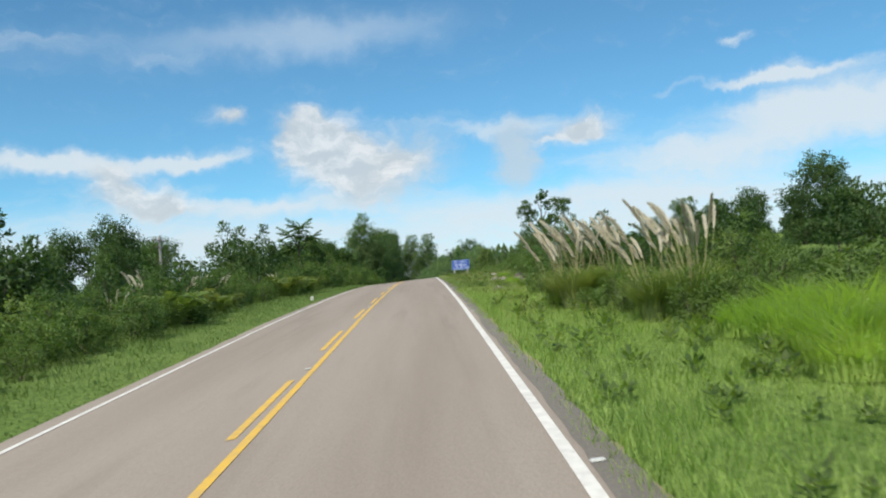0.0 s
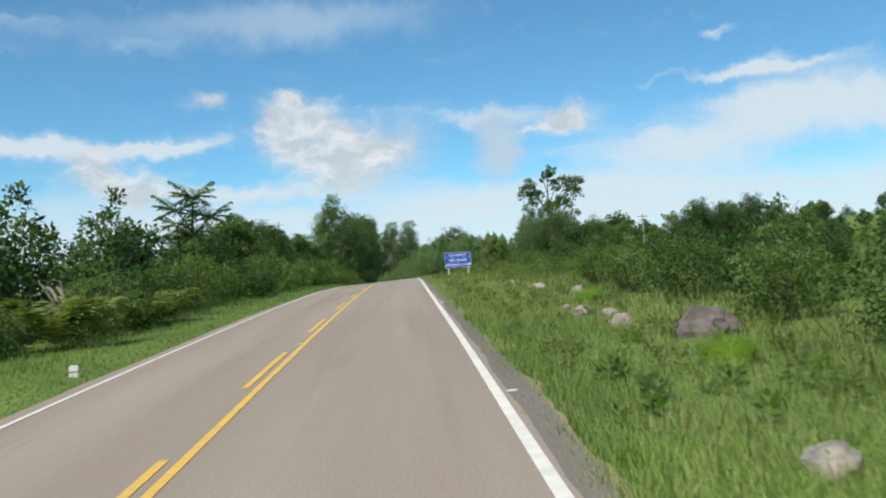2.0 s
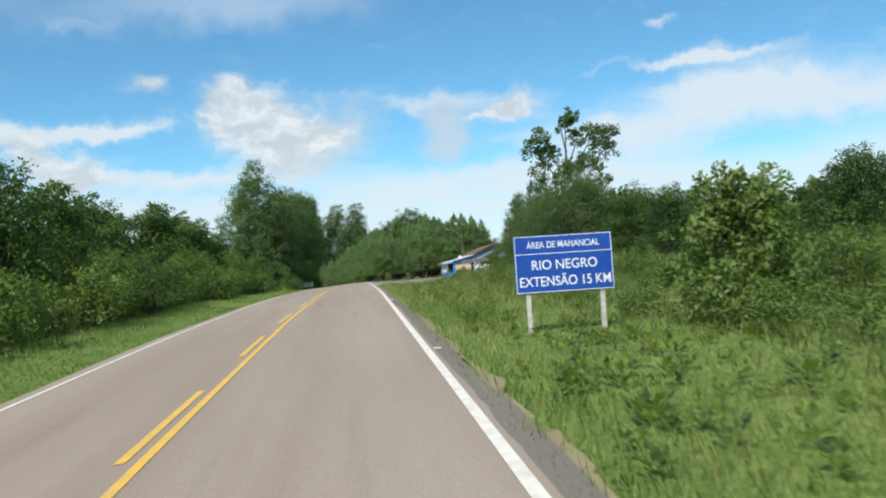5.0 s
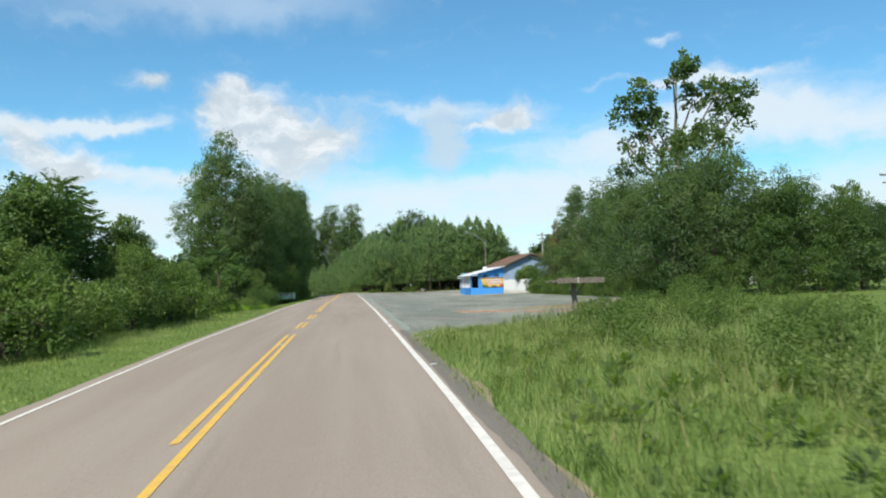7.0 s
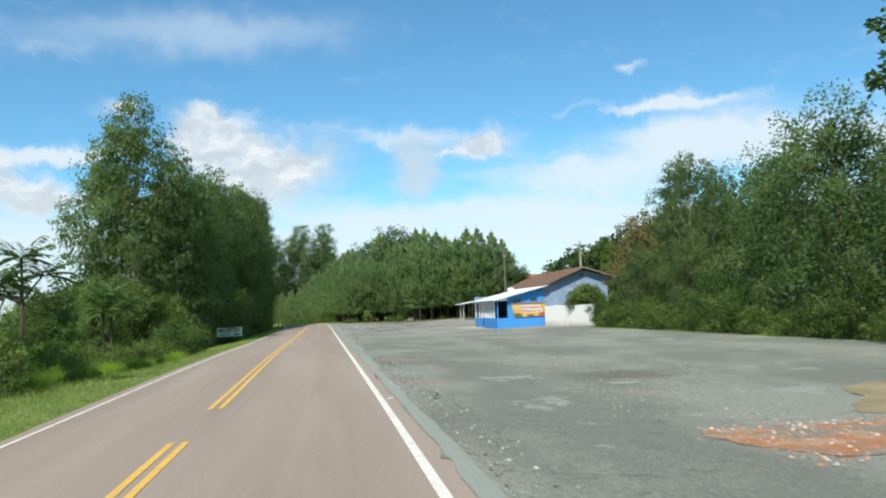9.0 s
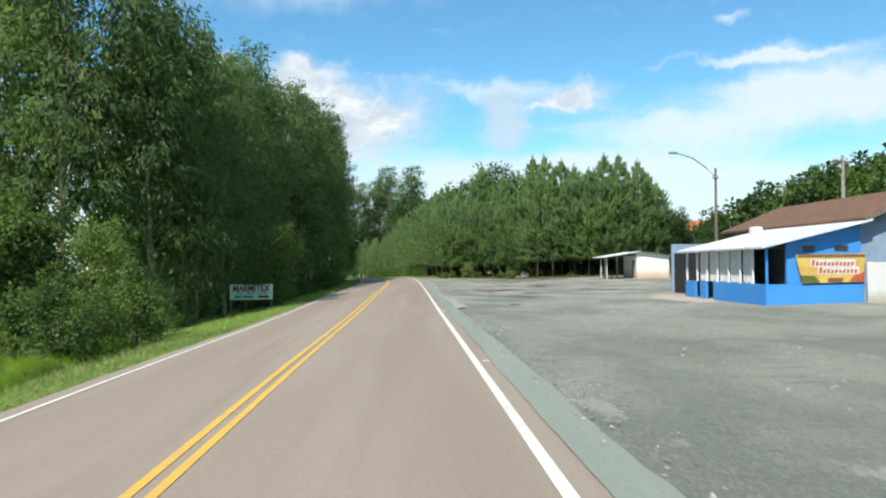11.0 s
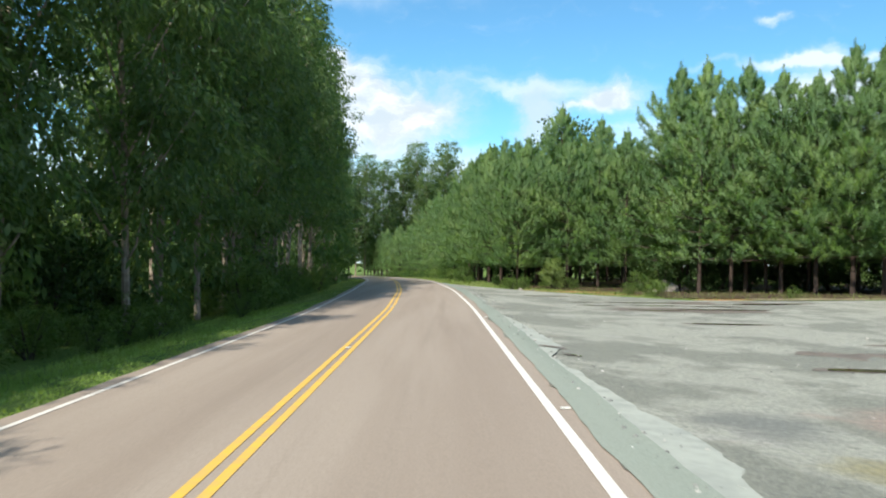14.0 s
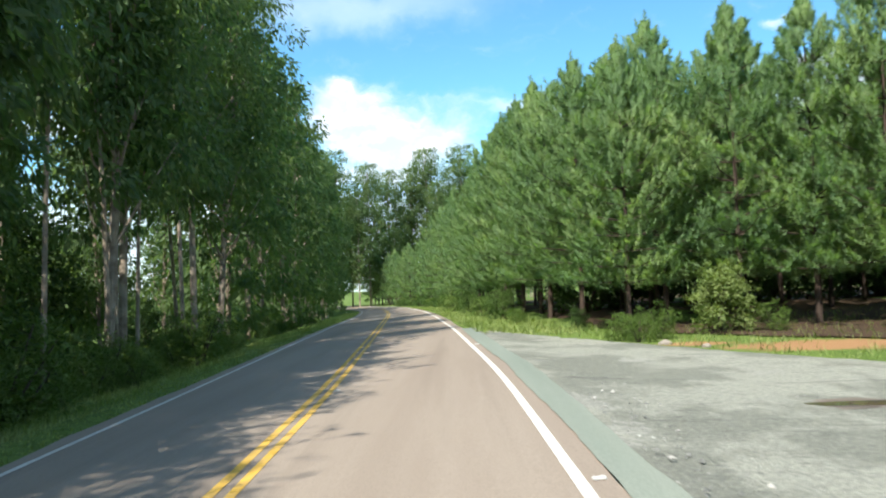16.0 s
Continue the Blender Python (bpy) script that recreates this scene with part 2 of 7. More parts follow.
def lot_material():
    """Old paving of the stop: dark gravelly chippings at the near end, bleached and patched further on, broken down to red earth here and there."""
    k = Mat("worn_grey_paving", 0.9, 0.25)
    s = k.t.nodes.new("ShaderNodeSeparateXYZ")
    k.link(k.pos, s.inputs[0])
    drift = k.math("ADD", s.outputs[1], k.math("MULTIPLY", k.noise(0.12, 4), 60.0))
    pale = k.span(drift, 235, 285)
    dark = k.mix(k.span(k.noise(0.22, 6, (1, 0.4, 1)), 0.40, 0.62), (0.180, 0.197, 0.160), (0.285, 0.302, 0.242))
    light = k.mix(k.span(k.noise(0.34, 8, (0.8, 0.5, 1), 0.65), 0.45, 0.54), (0.225, 0.232, 0.19), (0.355, 0.36, 0.30))
    base = k.mix(pale, dark, light)
    # pale scabs where the binder has gone, pink dust of red earth, dark damp streaks across the fall
    base = k.mix(k.span(k.noise(0.5, 8, (0.7, 0.5, 1), 0.68), 0.60, 0.63, 0, 0.75), base, (0.37, 0.37, 0.325))
    base = k.mix(k.span(k.noise(0.28, 7, (0.6, 1.3, 1), 0.65), 0.62, 0.70, 0, 0.55), base, (0.34, 0.235, 0.175))
    base = k.mix(k.span(k.noise(0.75, 8, (0.35, 1.5, 1), 0.66), 0.61, 0.67, 0, 0.6), base, (0.085, 0.085, 0.078))
    base = k.mix(k.span(k.noise(2.6, 6, (0.6, 1.4, 1), 0.7), 0.58, 0.66, 0, 0.55), base, (0.085, 0.09, 0.08))
    # washed-in red dust, yellow algae round the puddles, bleached scabs and newer dark patching by the road
    for x, y, r, c in ((10.6, 261.8, 2.6, (0.36, 0.25, 0.195)), (9.0, 264.4, 2.0, (0.35, 0.265, 0.215)), (6.6, 261.4, 0.8, (0.27, 0.24, 0.11)), (8.0, 261.1, 1.1, (0.30, 0.25, 0.12)), (7.4, 259.7, 1.0, (0.20, 0.215, 0.105)),
                       (5.6, 255.6, 1.5, (0.15, 0.157, 0.145)), (7.4, 246.5, 3.4, (0.165, 0.178, 0.16)), (7.0, 239.5, 2.6, (0.17, 0.183, 0.165)), (9.0, 243.0, 2.6, (0.18, 0.19, 0.17)), (6.2, 263.8, 1.3, (0.16, 0.168, 0.155)), (5.35, 256.2, 0.42, (0.42, 0.43, 0.38)), (5.4, 253.8, 0.45, (0.42, 0.43, 0.38)), (5.0, 257.5, 0.36, (0.42, 0.43, 0.38)), (10.7, 177, 2.2, (0.12, 0.112, 0.09)), (4.9, 176, 1.0, (0.31, 0.235, 0.19)), (5.2, 186, 1.3, (0.30, 0.235, 0.19)), (6.5, 156, 2.0, (0.28, 0.235, 0.20))):
        d = k.math("POWER", k.math("ADD", k.math("POWER", k.math("SUBTRACT", s.outputs[0], x), 2.0), k.math("POWER", k.math("SUBTRACT", s.outputs[1], y), 2.0)), 0.5)
        ragged = k.math("ADD", k.math("DIVIDE", d, r), k.math("MULTIPLY", k.noise(1.1, 5, (0.6, 1.2, 1), 0.65), 1.6))
        base = k.mix(k.span(ragged, 1.15, 1.75, 0.8, 0.0), base, c)
    # chippings
    base = k.mix(k.span(k.noise(14, 3, None, 0.8), 0.42, 0.60, 0, 0.45), base, (0.085, 0.09, 0.085))
    base = k.mix(k.span(k.noise(26, 2, None, 0.8), 0.56, 0.66, 0, 0.42), base, (0.44, 0.445, 0.40))
    k.colour(base).bump(k.noise(18, 6), 1.0, 0.04)
    return k.m


M_LOT = lot_material()
M_SEAL = asphalt("sealed_strip", (0.218, 0.255, 0.213), (0.29, 0.32, 0.268), 0.1, 0.35)
M_BLEACHED = plain("bleached_concrete", (0.36, 0.38, 0.33), (0.28, 0.30, 0.265), 3, 0.9)


def earth_material():
    k = Mat("red_earth", 0.95, 0.1)
    c = k.mix(k.span(k.noise(1.6, 5), 0.4, 0.62), (0.33, 0.165, 0.085), (0.36, 0.25, 0.17))
    c = k.mix(k.span(k.noise(0.9, 6), 0.5, 0.6, 0, 0.85), c, (0.19, 0.19, 0.165))
    c = k.mix(k.span(k.noise(5, 4), 0.62, 0.7, 0, 0.7), c, (0.42, 0.38, 0.32))
    k.colour(c).bump(k.noise(9, 6), 0.8, 0.05)
    return k.m


M_EARTH = earth_material()


def chip_material(name, a, b, c):
    k = Mat(name, 0.9, 0.2)
    k.colour(k.mix(k.span(k.island(), 0.72, 0.76), k.mix(k.island(), a, b), c)).bump(k.noise(40, 3), 0.4, 0.005)
    return k.m


M_CHIP = chip_material("grey_chippings", (0.11, 0.115, 0.11), (0.27, 0.27, 0.25), (0.40, 0.39, 0.36))
M_RUBBLE = chip_material("red_rubble", (0.34, 0.16, 0.09), (0.45, 0.28, 0.19), (0.52, 0.46, 0.40))
M_CRACK = plain("crack_dirt", (0.035, 0.034, 0.030), (0.06, 0.058, 0.05), 12, 0.95, 0.1)
M_SAND = plain("pale_sand", (0.46, 0.40, 0.33), (0.36, 0.32, 0.26), 2, 0.95, 0.1, bump=0.4)
M_WHITE_LINE = plain("worn_white_paint", (0.69, 0.67, 0.60), (0.56, 0.53, 0.48), 5, 0.7)
M_YELLOW_LINE = plain("worn_yellow_paint", (0.68, 0.42, 0.065), (0.55, 0.36, 0.11), 4, 0.7)
M_LITTER = plain("pine_litter", (0.085, 0.055, 0.035), (0.05, 0.04, 0.03), 3, 0.95, 0.1, bump=0.6)
M_STUD = plain("stud_white", (0.66, 0.66, 0.62), (0.5, 0.5, 0.46), 30, 0.5)


def soil_material():
    k = Mat("grassy_soil", 0.95, 0.1)
    a = k.mix(k.span(k.noise(0.35, 5), 0.35, 0.65), (0.13, 0.20, 0.045), (0.185, 0.26, 0.065))
    a = k.mix(k.span(k.noise(9, 4), 0.35, 0.75), a, (0.06, 0.10, 0.024))
    a = k.mix(k.span(k.noise(0.8, 5), 0.66, 0.76, 0, 0.5), a, (0.16, 0.13, 0.07))
    # bare red ground before the pines
    s = k.t.nodes.new("ShaderNodeSeparateXYZ")
    k.link(k.pos, s.inputs[0])
    for x, y, r in ((12.6, 317.0, 3.2), (15.2, 312.5, 2.8), (20.0, 304.8, 2.4), (9.6, 319.2, 1.4)):
        d = k.math("POWER", k.math("ADD", k.math("POWER", k.math("SUBTRACT", s.outputs[0], x), 2.0), k.math("POWER", k.math("MULTIPLY", k.math("SUBTRACT", s.outputs[1], y), 1.5), 2.0)), 0.5)
        a = k.mix(k.span(k.math("ADD", k.math("DIVIDE", d, r), k.math("MULTIPLY", k.noise(0.9, 5), 1.2)), 1.1, 1.7, 0.95, 0.0), a, (0.37, 0.205, 0.105))
    k.colour(a).bump(k.noise(5, 6), 0.8, 0.12)
    return k.m


M_SOIL = soil_material()
M_GRASS = leafy("verge_grass", (0.165, 0.24, 0.072), (0.27, 0.355, 0.12), (0.43, 0.465, 0.22), 0.45, 0.6, 0.28)
M_GRASS_FRESH_OR_LIT = leafy("fresh_or_sunlit_grass", (0.235, 0.355, 0.085), (0.335, 0.465, 0.125), (0.43, 0.53, 0.185), 0.45, 0.6, 0.5)
# darker copy of the verge grass, shade mixed into its greens
M_GRASS_SHADE = leafy("shaded_bank_grass", (0.135, 0.20, 0.065), (0.19, 0.26, 0.09), (0.255, 0.31, 0.125), 0.3, 0.6, 0.4)
M_GRASS_BANK = leafy("left_verge_grass", (0.105, 0.172, 0.046), (0.15, 0.232, 0.066), (0.205, 0.275, 0.098), 0.3, 0.6, 0.4)
M_SHRUB = leafy("shrub_leaves", (0.042, 0.090, 0.025), (0.084, 0.152, 0.042), (0.132, 0.205, 0.06), 0.34)
M_SHRUB_YELLOW = leafy("young_leaves", (0.085, 0.148, 0.038), (0.14, 0.22, 0.058), (0.20, 0.275, 0.085), 0.38)
M_WEED = leafy("weed_leaves", (0.115, 0.18, 0.05), (0.18, 0.255, 0.08), (0.26, 0.32, 0.125), 0.4)
M_FERN = leafy("fern_leaves", (0.10, 0.16, 0.04), (0.17, 0.235, 0.06), (0.26, 0.25, 0.10), 0.35)
M_TREE = leafy("tree_leaves", (0.032, 0.070, 0.023), (0.066, 0.122, 0.038), (0.105, 0.168, 0.052), 0.32)
M_EUC = leafy("eucalypt_leaves", (0.078, 0.138, 0.068), (0.132, 0.205, 0.094), (0.185, 0.255, 0.112), 0.55)
M_PINE = leafy("pine_needles", (0.11, 0.205, 0.10), (0.19, 0.305, 0.14), (0.30, 0.41, 0.18), 0.48)
M_BROWN = leafy("browned_leaves", (0.15, 0.14, 0.06), (0.23, 0.20, 0.09), (0.29, 0.235, 0.12), 0.35)
M_LUSH = leafy("lush_grass", (0.18, 0.31, 0.05), (0.27, 0.41, 0.08), (0.35, 0.47, 0.12), 0.4, 0.6)
M_BLADE = leafy("pampas_blades", (0.15, 0.22, 0.06), (0.24, 0.31, 0.10), (0.34, 0.36, 0.16), 0.4)
M_PLUME = leafy("pampas_plume", (0.58, 0.53, 0.41), (0.70, 0.65, 0.52), (0.78, 0.74, 0.62), 0.4, 0.9, 0.35, (1.05, 1.0, 0.92))
M_DRYGRASS = leafy("dry_grass", (0.22, 0.20, 0.075), (0.32, 0.28, 0.12), (0.42, 0.37, 0.20), 0.35, 0.7)
M_STALK = plain("dry_stalk", (0.36, 0.31, 0.16), (0.24, 0.24, 0.10), 20, 0.8)
M_BARK = plain("grey_bark", (0.105, 0.088, 0.068), (0.055, 0.046, 0.038), 9, 0.9, 0.1, bump=0.8)
M_EUC_BARK = plain("pale_eucalypt_bark", (0.36, 0.30, 0.235), (0.19, 0.145, 0.11), 2.2, 0.8, 0.15, bump=0.5)
M_PINE_BARK = plain("pine_bark", (0.085, 0.062, 0.05), (0.045, 0.035, 0.03), 11, 0.95, 0.1, bump=0.9)
M_STONE = plain("pale_granite", (0.34, 0.30, 0.255), (0.20, 0.185, 0.16), 3.5, 0.9, 0.2, bump=0.7)
M_STONE_DARK = plain("dark_granite", (0.10, 0.082, 0.075), (0.17, 0.145, 0.135), 3, 0.9, 0.2, bump=0.7)
M_WOOD_POST = plain("whitewashed_wood", (0.52, 0.51, 0.46), (0.36, 0.35, 0.31), 8, 0.85)
M_WOOD = plain("weathered_wood", (0.20, 0.17, 0.14), (0.12, 0.10, 0.085), 8, 0.9)
M_CONCRETE = plain("pole_concrete", (0.34, 0.33, 0.31), (0.25, 0.24, 0.23), 5, 0.9)
M_STEEL = plain("galvanised_steel", (0.42, 0.43, 0.44), (0.34, 0.35, 0.36), 12, 0.45, 0.5, 0.8)
M_SIGN_BLUE = plain("sign_blue", (0.006, 0.055, 0.32), (0.009, 0.068, 0.34), 3, 0.45, 0.4, bump=0.02)
M_SIGN_WHITE = plain("sign_white", (0.72, 0.76, 0.80), (0.66, 0.70, 0.76), 6, 0.5, bump=0.02)
M_BLUE_WALL = plain("blue_wall_paint", (0.048, 0.255, 0.68), (0.06, 0.28, 0.62), 1.6, 0.75, bump=0.2)
M_DULL_BLUE = plain("faded_blue_plaster", (0.20, 0.29, 0.42), (0.26, 0.35, 0.46), 1.5, 0.85, bump=0.2)


def stained_white(name, c, dirt, top):
    """White limewash, with a rising stain of soil at its foot and rain streaks."""
    k = Mat(name, 0.85, 0.2)
    s = k.t.nodes.new("ShaderNodeSeparateXYZ")
    k.link(k.pos, s.inputs[0])
    h = k.math("ADD", s.outputs[2], k.math("MULTIPLY", k.noise(1.1, 5), 0.9))
    a = k.mix(k.span(k.noise(0.9, 5, (1, 1, 0.25)), 0.5, 0.8, 0, 0.35), c, tuple(v * 0.8 for v in c))
    k.colour(k.mix(k.span(h, top * 0.5, top * 1.25, 0.85, 0), a, dirt)).bump(k.noise(9, 5), 0.3, 0.01)
    return k.m


M_WHITE_WALL = stained_white("limewashed_wall", (0.78, 0.78, 0.75), (0.46, 0.40, 0.30), 1.1)
M_SHED_WALL = stained_white("shed_wall", (0.72, 0.72, 0.70), (0.50, 0.33, 0.20), 1.7)
M_TILE = plain("old_roof_tile", (0.215, 0.125, 0.085), (0.14, 0.095, 0.07), 2.5, 0.9, bump=0.5)
M_TILE_NEW = plain("orange_roof_tile", (0.55, 0.19, 0.085), (0.45, 0.16, 0.08), 2.5, 0.85, bump=0.3)
M_TIN = plain("white_sheet_roof", (0.66, 0.70, 0.72), (0.54, 0.58, 0.60), 2, 0.5, 0.4, bump=0.1)
# near-black that puts the shade of unlit interiors into the colour
M_SHADE_DARK = plain("painted_shade", (0.025, 0.024, 0.024), (0.045, 0.042, 0.04), 3, 0.8)
M_CLOTH = plain("white_curtain", (0.62, 0.61, 0.57), (0.50, 0.49, 0.46), 4, 0.9)
M_DOOR = plain("grey_green_door", (0.17, 0.18, 0.16), (0.12, 0.13, 0.115), 5, 0.7)
M_BANNER = plain("banner_yellow", (0.60, 0.44, 0.12), (0.50, 0.30, 0.08), 1.8, 0.6, bump=0.02)
M_BANNER_RED = plain("banner_red", (0.45, 0.11, 0.05), (0.33, 0.08, 0.04), 3, 0.6, bump=0.02)
M_BANNER_BROWN = plain("banner_brown", (0.22, 0.12, 0.05), (0.14, 0.08, 0.04), 3, 0.6, bump=0.02)
M_MINT = plain("mint_banner", (0.42, 0.62, 0.50), (0.48, 0.66, 0.55), 2, 0.6, bump=0.05)
M_MAROON = plain("maroon_letters", (0.20, 0.022, 0.03), (0.13, 0.02, 0.03), 14, 0.7, bump=0.02)
M_TEAL = plain("teal_letters", (0.05, 0.16, 0.17), (0.07, 0.19, 0.19), 9, 0.7, bump=0.02)
M_BLACK = plain("black_wire", (0.02, 0.02, 0.02), (0.03, 0.03, 0.03), 5, 0.6)


def water_material():
    k = Mat("muddy_water", 0.04, 0.5)
    k.colour(k.mix(k.span(k.noise(1.5, 3), 0.4, 0.6), (0.13, 0.10, 0.06), (0.09, 0.08, 0.06)))
    return k.m


M_WATER = water_material()
M_MUD = plain("damp_mud_stain", (0.135, 0.115, 0.092), (0.20, 0.168, 0.135), 1.6, 0.6, 0.35, bump=0.3)
M_DRY = plain("dry_earth", (0.22, 0.19, 0.11), (0.30, 0.25, 0.16), 1.1, 0.95, 0.1, bump=0.5)


# ---- building blocks ----
def mesh_of(name, verts, faces, material, normals=None):
    me = bpy.data.meshes.new(name)
    me.from_pydata(np.asarray(verts, float).tolist(), [], [list(map(int, f)) for f in faces] if not isinstance(faces, np.ndarray) else faces.tolist())
    for m in material if isinstance(material, (list, tuple)) else (material,):
        me.materials.append(m)
    if normals is not None:
        me.polygons.foreach_set("use_smooth", np.ones(len(me.polygons), bool))
        me.normals_split_custom_set_from_vertices(np.asarray(normals, float).tolist())
    return me


def put(name, me, parent=None, label="", m=None):
    ob = new(name, me)
    if parent is not None:
        ob.parent = parent
    if m is not None:
        ob.matrix_basis = m
    if label:
        tagged(ob, label)
    return ob


def part(name, bm, material, parent, label=""):
    """Links a bmesh as one mesh object under a thing or a part."""
    me = bpy.data.meshes.new(name)
    bm.to_mesh(me)
    bm.free()
    me.materials.append(material)
    return put(name, me, parent, label)


def box_bm(x0, y0, z0, x1, y1, z1, bevel=0.0):
    bm = bmesh.new()
    bmesh.ops.create_cube(bm, size=1)
    for v in bm.verts:
        v.co = ((x0 + x1) / 2 + v.co.x * (x1 - x0), (y0 + y1) / 2 + v.co.y * (y1 - y0), (z0 + z1) / 2 + v.co.z * (z1 - z0))
    if bevel:
        bmesh.ops.bevel(bm, geom=bm.edges[:], offset=bevel, segments=2, affect="EDGES")
    return bm


def prism_bm(outline, y0, y1):
    """A slab whose face is the outline in x and z, from y0 to y1."""
    bm = bmesh.new()
    a = [bm.verts.new((x, y0, z)) for x, z in outline]
    b = [bm.verts.new((x, y1, z)) for x, z in outline]
    bm.faces.new(a)
    bm.faces.new(b[::-1])
    n = len(a)
    for i in range(n):
        bm.faces.new((a[i], b[i], b[(i + 1) % n], a[(i + 1) % n]))
    bmesh.ops.recalc_face_normals(bm, faces=bm.faces[:])
    return bm


def empty(name, x, y, z, turn=0.0):
    ob = new(name)
    ob.matrix_basis = pose(x, y, z, 0, 0, turn)
    ob.empty_display_size = 0.2
    return ob


def tube(points, radii, sides=7):
    """Vertices and faces of a bent, tapering limb."""
    vs, fs = [], []
    pts = [Vector(p) for p in points]
    for i, p in enumerate(pts):
        d = (pts[min(i + 1, len(pts) - 1)] - pts[max(i - 1, 0)]).normalized()
        u = d.orthogonal().normalized()
        w = d.cross(u)
        for k in range(sides):
            a = 2 * math.pi * k / sides
            vs.append(p + (u * math.cos(a) + w * math.sin(a)) * radii[i])
    for i in range(len(pts) - 1):
        for k in range(sides):
            j = (k + 1) % sides
            fs.append((i * sides + k, i * sides + j, (i + 1) * sides + j, (i + 1) * sides + k))
    fs.append(tuple(range(sides))[::-1])
    fs.append(tuple((len(pts) - 1) * sides + k for k in range(sides)))
    return vs, fs


def joined(pieces):
    vs, fs = [], []
    for v, f in pieces:
        n = len(vs)
        vs += [tuple(p) for p in v]
        fs += [tuple(i + n for i in q) for q in f]
    return vs, fs


def unit(a):
    return a / (np.linalg.norm(a, axis=-1, keepdims=True) + 1e-9)


def turned_out(v, f, n):
    """Winds each face so that it looks the way its normal n does."""
    g = np.cross(v[f[:, 1]] - v[f[:, 0]], v[f[:, 2]] - v[f[:, 0]])
    back = (g * n[f[:, 0]]).sum(1) < 0
    f = f.copy()
    f[back, 1], f[back, 2] = f[back, 2], f[back, 1].copy()
    return f


def blades(base, along, side, length, width, fold=0.15):
    """Folded leaves: each of two triangles on four points, from base along a direction."""
    n = len(base)
    length, width = np.broadcast_to(length, n)[:, None], np.broadcast_to(width, n)[:, None]
    nrm = unit(np.cross(along, side))
    mid = base + along * length * 0.45
    v = np.stack([base, mid + side * width / 2 - nrm * width * fold, base + along * length, mid - side * width / 2 - nrm * width * fold], 1).reshape(-1, 3)
    i = np.arange(n)[:, None] * 4
    f = np.concatenate([i + [0, 1, 2], i + [0, 2, 3]], 1).reshape(-1, 3)
    return v, f


def spikes(base, tip, side, width):
    """Needles and grass: one triangle each."""
    n = len(base)
    w = np.broadcast_to(width, n)[:, None] / 2
    v = np.stack([base - side * w, base + side * w, tip], 1).reshape(-1, 3)
    return v, np.arange(n * 3).reshape(-1, 3)


def ball_dirs(rng, n):
    return unit(rng.normal(size=(n, 3)))


def inner_leaves(rng, lobes, count, size, aspect, droop):
    """The thick inside of a crown: older, larger sprays, all through the lobes."""
    lobes = np.asarray(lobes, float)
    wt = lobes[:, 3] * lobes[:, 5]
    pick = rng.choice(len(lobes), count, p=wt / wt.sum())
    d = ball_dirs(rng, count)
    c = lobes[pick, :3] + d * lobes[pick, 3:6] * (0.78 * rng.random(count) ** 0.45)[:, None]
    out = unit(d * 0.4 + rng.normal(size=d.shape) * 0.6 + [0, 0, -droop])
    ln = size * (0.7 + 0.6 * rng.random(count))
    v, f = blades(c, out, unit(np.cross(out, rng.normal(size=d.shape))), ln, ln * aspect)
    n = np.repeat(unit(d * 0.7 + [0, 0, 0.4] + rng.normal(size=d.shape) * 0.45), 4, 0)
    return v, turned_out(v, f, n), n


def with_mass(leaves, mass):
    return np.concatenate([leaves[0], mass[0]]), np.concatenate([leaves[1], mass[1] + len(leaves[0])]), np.concatenate([leaves[2], mass[2]])


def tufted(rng, lobes, count, per_tuft, spread, low=-0.5):
    """Where leaves sit: tufts stand on each lobe's skin, leaves crowd round each tuft. Gives each leaf's place, the way out of its lobe and the way out of its tuft."""
    lobes = np.asarray(lobes, float)
    tufts = max(len(lobes) * 3, count // per_tuft)
    wt = lobes[:, 3] * lobes[:, 5]
    pick = rng.choice(len(lobes), tufts, p=wt / wt.sum())
    d = ball_dirs(rng, tufts)
    d[:, 2] = np.where(d[:, 2] < low, -d[:, 2], d[:, 2])
    c = lobes[pick, :3] + d * lobes[pick, 3:] * (0.62 + 0.42 * rng.random(tufts) ** 0.7)[:, None]
    size = lobes[pick, 3] * spread * (0.6 + 0.8 * rng.random(tufts))
    of = rng.integers(tufts, size=count)
    e = ball_dirs(rng, count)
    p = c[of] + e * (size[of] * rng.random(count) ** 0.5)[:, None] * [1, 1, 0.8]
    return p, d[of], e


def crown(rng, lobes, count, size, aspect=0.6, droop=0.2, fill=0.22):
    """Leaves on a cloud of lobes (x, y, z, rx, ry, rz), gathered in tufts that point outward and hang a little, over a thick inside."""
    p, d, e = tufted(rng, lobes, count, 34, 0.36)
    out = unit(d * 0.5 + e * 0.5 + rng.normal(size=d.shape) * 0.45 + [0, 0, -droop])
    side = unit(np.cross(out, rng.normal(size=d.shape)))
    ln = size * (0.6 + 0.8 * rng.random(count))
    v, f = blades(p, out, side, ln, ln * aspect)
    n = np.repeat(unit(d * 0.5 + e * 0.45 + [0, 0, 0.4] + rng.normal(size=d.shape) * 0.28), 4, 0)
    return with_mass((v, turned_out(v, f, n), n), inner_leaves(rng, lobes, int(count * fill), size * 1.35, aspect, droop))


